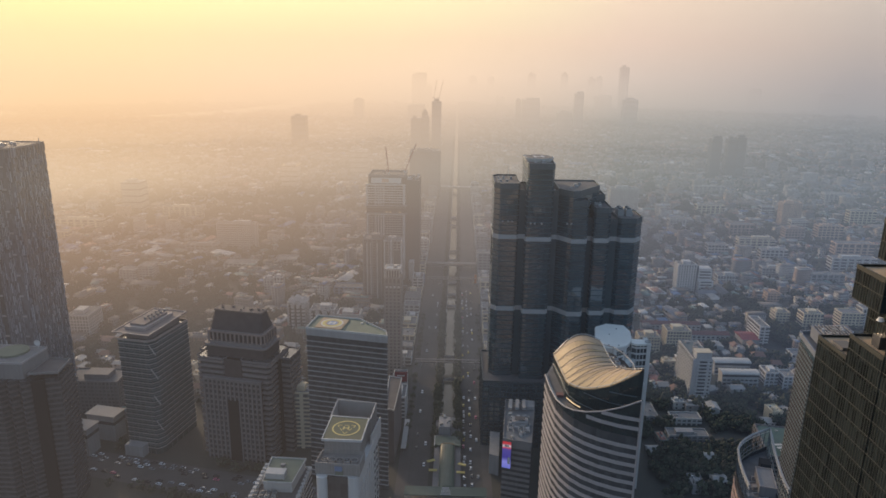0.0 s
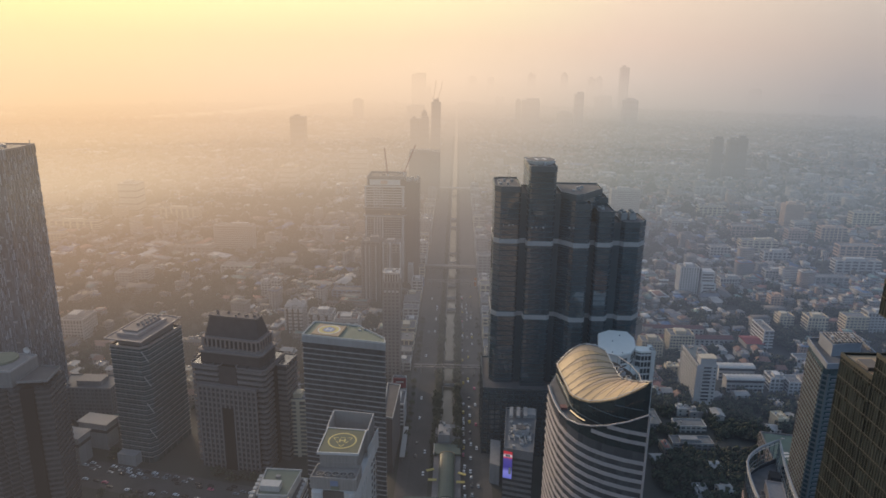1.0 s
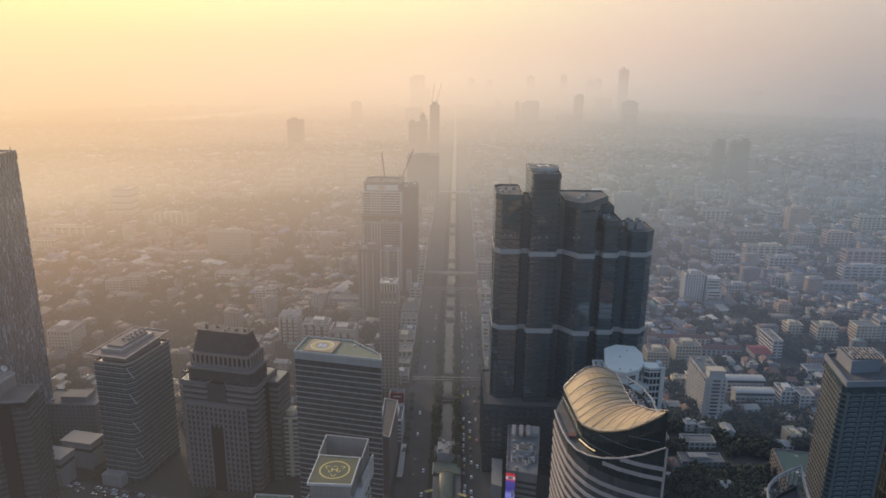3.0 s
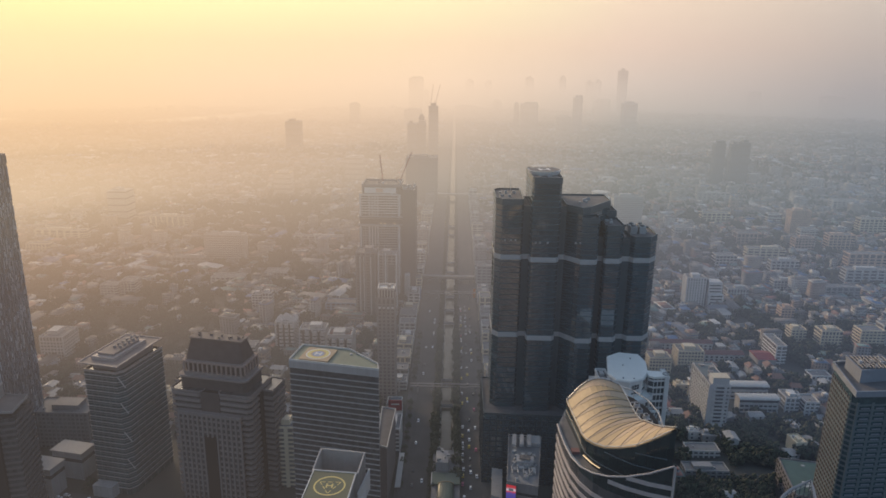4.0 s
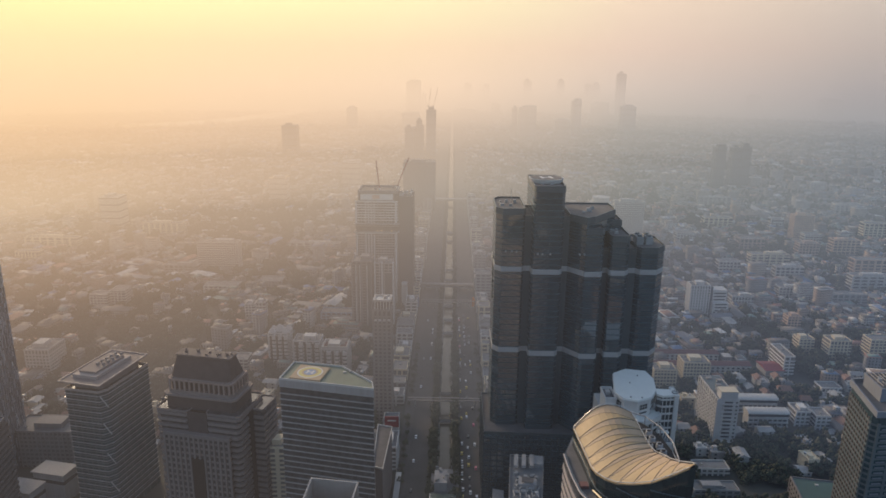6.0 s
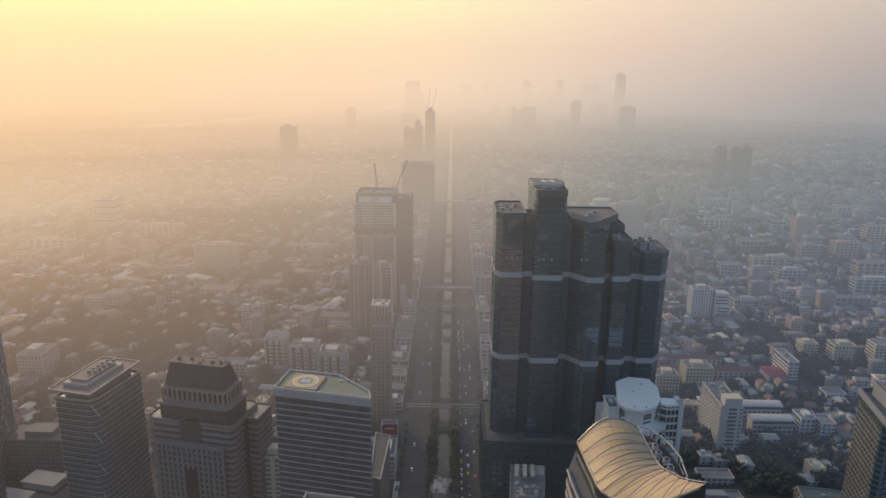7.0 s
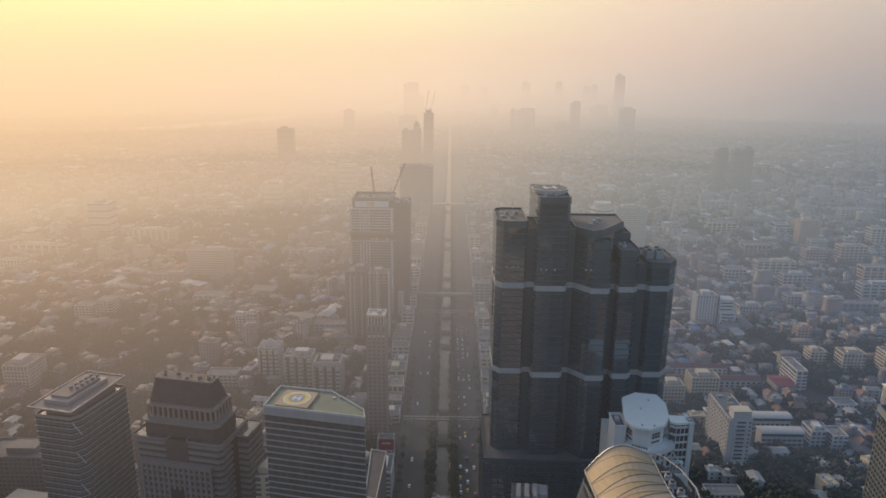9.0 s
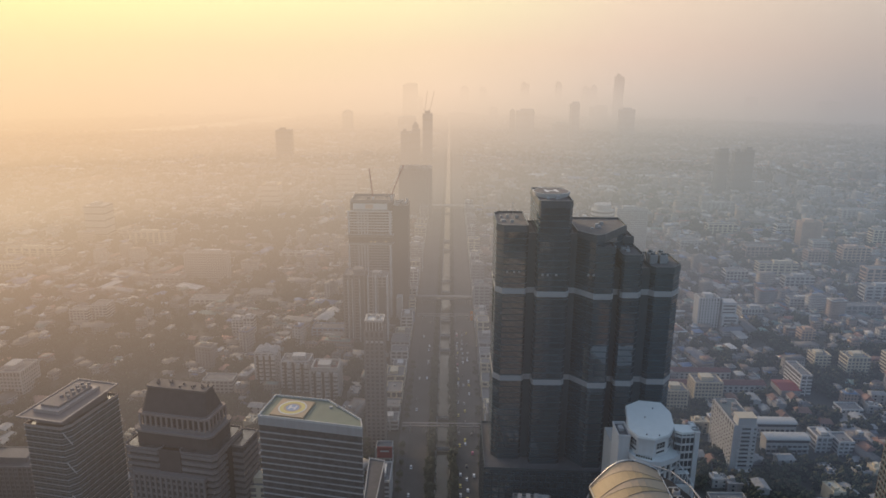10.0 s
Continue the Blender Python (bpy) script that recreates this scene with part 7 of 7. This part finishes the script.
    F, I, o = [], [], 0
    for arr, slot, caps in parts:
        m = len(arr)
        base = (np.arange(m) * 8 + o)[:, None, None]
        F.append((base + side[None]).reshape(-1, 4))
        I.append(np.full(m * 4, slot))
        if caps:
            F.append((base + top[None]).reshape(-1, 4))
            I.append(np.full(m, 1))
        o += m * 8
    quads("low_rise_houses", V, np.concatenate(F), [M["far_wall"], M["far_roof"]], np.concatenate(I), "dense field of pale low-rise houses with mixed roofs", "houses")
    # woods between them: several uneven leaf clumps a tree
    o = 0
    wv, wf = [], []
    for yy in range(455, 2600, 4):           # green strips along the canal
        for xx in (-17.5, -0.2):
            woods.append((xx + rng.uniform(-1, 1), yy, rng.uniform(1.4, 2.6)))
    for x, y, r in woods:
        near_by = y < 850
        for _ in range(16 if near_by else 5 if y < 1500 else 2):
            c = (x + rng.uniform(-0.8, 0.8) * r, y + rng.uniform(-0.8, 0.8) * r, r * rng.uniform(0.4, 1.7))
            q = r * (rng.uniform(0.22, 0.45) if near_by else rng.uniform(0.4, 0.85))
            j = [q * rng.uniform(0.5, 1.4) for _ in range(6)]
            wv += [(c[0] + j[0], c[1] + 0.4 * j[3], c[2]), (c[0] - 0.3 * j[2], c[1] + j[1], c[2] + 0.2 * q), (c[0] - j[2], c[1] - 0.3 * j[0], c[2]), (c[0] + 0.4 * j[1], c[1] - j[3], c[2] - 0.2 * q), (c[0] + 0.3 * j[1], c[1], c[2] + j[4]), (c[0], c[1] + 0.2 * j[0], max(0, c[2] - 1.2 * j[5]))]
            for i in range(4):
                wf += [(o + i, o + (i + 1) % 4, o + 4), (o + (i + 1) % 4, o + i, o + 5)]
            o += 6
    solid("woods", pmesh("woods", wv, wf, M["leaf_far"]), "dusty green trees scattered between the houses", "trees", "stuff")


# ---------------------------------------------------------------- street things
def car_proto(paint):
    c = thing("car", paint[1], "car", 0, 0, group="cars in traffic")
    body = pmesh("body", [(x * 0.9, y, z) for y, z in ((-2.2, 0.35), (2.2, 0.35), (2.25, 0.8), (1.3, 0.95), (-1.7, 1.0), (-2.25, 0.9)) for x in (-1, 1)],
                 [(0, 2, 3, 1), (2, 4, 5, 3), (4, 6, 7, 5), (6, 8, 9, 7), (8, 10, 11, 9), (10, 0, 1, 11), (0, 10, 8, 6, 4, 2), (1, 3, 5, 7, 9, 11)], paint[0])
    part("body", body, c)
    part("windows", prism(rect(-0.85, 0.85, -1.7, 1.3), 0.94, 1.4, M["black_glass"], "windows", rect(-0.72, 0.72, -1.2, 0.6)), c)
    part("roof", prism(rect(-0.74, 0.74, -1.22, 0.62), 1.4, 1.48, paint[0], "roof"), c)
    v, f = [], []
    for sx in (-0.8, 0.8):
        for sy in (-1.35, 1.4):
            o, ring = len(v), disc(0.33, 8)
            v += [(sx + e, sy + a, 0.33 + b) for e in (-0.1, 0.1) for a, b in ring]
            f += [(o + i, o + (i + 1) % 8, o + 8 + (i + 1) % 8, o + 8 + i) for i in range(8)] + [tuple(range(o + 7, o - 1, -1)), tuple(range(o + 8, o + 16))]
    part("running_gear", pmesh("running_gear", v, f, M["tyre"]), c)
    return c


def traffic():
    rng = random.Random(41)
    paints = [(mat("white_car_paint", (0.75, 0.75, 0.75), 0.25, var=0.03), "white saloon car in slow traffic"), (mat("silver_car_paint", (0.45, 0.46, 0.47), 0.25, metal=0.5, var=0.03), "silver saloon car in slow traffic"),
              (mat("black_car_paint", (0.03, 0.03, 0.035), 0.25, var=0.03), "black saloon car in slow traffic"), (mat("pink_taxi_paint", (0.55, 0.12, 0.2), 0.3, var=0.03), "red taxi in slow traffic"),
              (mat("yellow_taxi_paint", (0.6, 0.45, 0.05), 0.3, var=0.03), "yellow and green taxi in slow traffic")]
    protos = [car_proto(p) for p in paints]
    homes = [(5.2, 452), (10.4, 470), (10.4, 496), (15.6, 520), (5.2, 540)]
    for p, (x, y) in zip(protos, homes):
        p.matrix_world = pose(x, y, 0.08)
    for x in (5.2, 10.4, 15.6):
        y = 420 + rng.uniform(0, 6)
        while y < 860:
            if rng.random() < (0.64 if x < 12 else 0.25) and all(abs(y - b) > 6 or abs(x - a) > 3 for a, b in homes):
                copy_thing(protos[rng.choice((0, 0, 0, 1, 1, 1, 1, 2, 2, 3, 0, 4))], pose(x + rng.uniform(-0.5, 0.5), y, 0.08, 0, 0, rng.uniform(-2, 2)))
            y += rng.uniform(5.6, 11)
    for _ in range(16):
        copy_thing(protos[rng.choice((0, 0, 1, 2))], pose(rng.choice((-32, -25)), rng.uniform(440, 900), 0.08, 0, 0, 180))
    c, s = math.cos(radians(-12.3)), math.sin(radians(-12.3))
    for lane in (-11, -7.5, 4, 7.5, 11):
        u = -140
        while u < 60:
            if rng.random() < 0.72:
                copy_thing(protos[rng.choice((0, 0, 1, 1, 1, 2, 2, 2, 1, 3))], pose(-156 + u * c - lane * s, 415 + u * s + lane * c, 0.12, 0, 0, 90 - 12.3 if lane < 0 else -90 - 12.3))
            u += rng.uniform(6, 11)


def bridges():
    for y, w in ((590, 2.5), (640, 3), (787, 4), (828, 5), (878, 9), (983, 5), (1031, 4), (1200, 5), (1262, 10)):
        b = thing("canal_bridge", "low concrete bridge over the canal", "bridge", -8, y, group="canal bridges")
        part("deck", box(12.4, w, 0.8, M["concrete_dark"], "deck"), b, 0, 0, -0.3)
        for s in (-1, 1):
            part("railing", box(12.4, 0.2, 1.0, M["concrete"], "railing"), b, 0, s * (w / 2 - 0.1), 0.5)
    for y, w, z, x0, x1, m in ((616, 1.8, 5.5, -42, 24, "concrete_dark"), (938, 9, 6.5, -46, 26, "concrete_dark"), (1535, 14, 6, -46, 60, "concrete"), (876, 1.8, 5.5, -42, 24, "concrete_dark")):
        b = thing("footbridge", "raised footbridge across the avenue and canal", "footbridge", (x0 + x1) / 2, y, group="raised footbridges")
        part("deck", box(x1 - x0, w, 0.9, M["concrete_dark"], "deck"), b, 0, 0, z)
        part("canopy", box(x1 - x0, w * 0.9, 0.3, M[m], "canopy"), b, 0, 0, z + 3.2)
        for k in range(5):
            x = (x0 - x1) / 2 + (x1 - x0) * (k + 0.5) / 5
            if not -14 < x + (x0 + x1) / 2 < -2:
                part("pillar", box(0.9, 0.9, z, M["concrete"], "pillar"), b, x, 0, 0)
            for s in (-1, 1):
                part("canopy_post", box(0.2, 0.2, 2.4, M["steel"], "canopy_post"), b, x, s * w * 0.42, z + 0.85)


def median_station():
    """Covered landing in the middle of the avenue, with sheds and a crossing gallery."""
    s = thing("station", "long green-roofed station between the carriageways", "station", -7.5, 440)
    part("platform", box(20, 110, 6, M["concrete_dark"], "platform"), s, 0, 15, 0)
    n = 8
    arc = [(5.6 * math.cos(math.pi * (1 - i / n)), 2.2 * math.sin(math.pi * (1 - i / n))) for i in range(n + 1)]
    v = [(x, y, 8.5 + z) for y in (-32, 22) for x, z in arc]
    part("roof", pmesh("roof", v, [(i, i + 1, n + 2 + i, n + 1 + i) for i in range(n)] + [tuple(range(n + 1)), tuple(range(2 * n + 1, n, -1))], M["dark_green"]), s, label="dark green curved roof")
    part("roof_edge", tube([(x, 22, 8.6 + z) for x, z in arc], 0.35, M["pad_tan"], "roof_edge"), s)
    part("hall", box(10.5, 54, 3, M["concrete"], "hall"), s, 0, -5, 6)
    part("shed_roof", box(20, 14, 0.6, M["dark_green"], "shed_roof"), s, 0, 30, 7.4)
    part("shed_edge", box(0.6, 14.4, 0.7, M["offwhite"], "shed_edge"), s, -10.2, 30, 7.5)
    part("back_block", box(9, 16, 7, M["concrete"], "back_block"), s, -3, 50, 6)
    plant(s, -7, 2, 42, 60, 13, 8, random.Random(15), 2.6)
    for dx, dy, rz in ((-12, 2, 24), (11, -2, -24), (-10, -10, 0), (10, -12, 0)):
        part("yellow_canopy", box(6, 2.4, 0.4, M["yellow"], "yellow_canopy"), s, dx, dy, 8, rz)
    g = thing("crossing_gallery", "green roofed gallery crossing the avenue", "footbridge", -8, 402)
    part("roof", box(56, 10, 0.6, M["dark_green"], "roof"), g, 0, 0, 10)
    part("deck", box(56, 8, 0.8, M["concrete"], "deck"), g, 0, 0, 6)
    for k in range(8):
        part("pillar", box(0.6, 0.6, 10, M["concrete"], "pillar"), g, -26 + k * 7.4, 0, 0)
    for k in range(6):
        part("skylight_bar", box(7.4 - k * 0.5, 0.5, 0.3, M["white"], "skylight_bar"), g, 0, -4 + k * 1.5, 10.7)


def signs():
    for x, y, z, w, h, m, lab in ((-50, 545, 20, 11, 9, "red", "tall roadside billboard with dark red and navy fields"), (-52, 862, 4, 16, 13, "blue", "large blue billboard by the avenue"), (23, 872, 2, 3, 12, "orange", "upright orange sign by the avenue")):
        b = thing("billboard", lab, "billboard", x, y)
        part("panel", box(w, 0.6, h, M[m], "panel"), b, 0, 0, z)
        part("text_bar", box(w * 0.6, 0.1, h * 0.12, M["white"], "text_bar"), b, 0, -0.33, z + h * 0.55)
        for s in (-1, 1):
            part("post", box(0.5, 0.5, z + 1, M["steel"], "post"), b, s * w * 0.35, 0.4, 0)


city()
traffic()
bridges()
median_station()
signs()
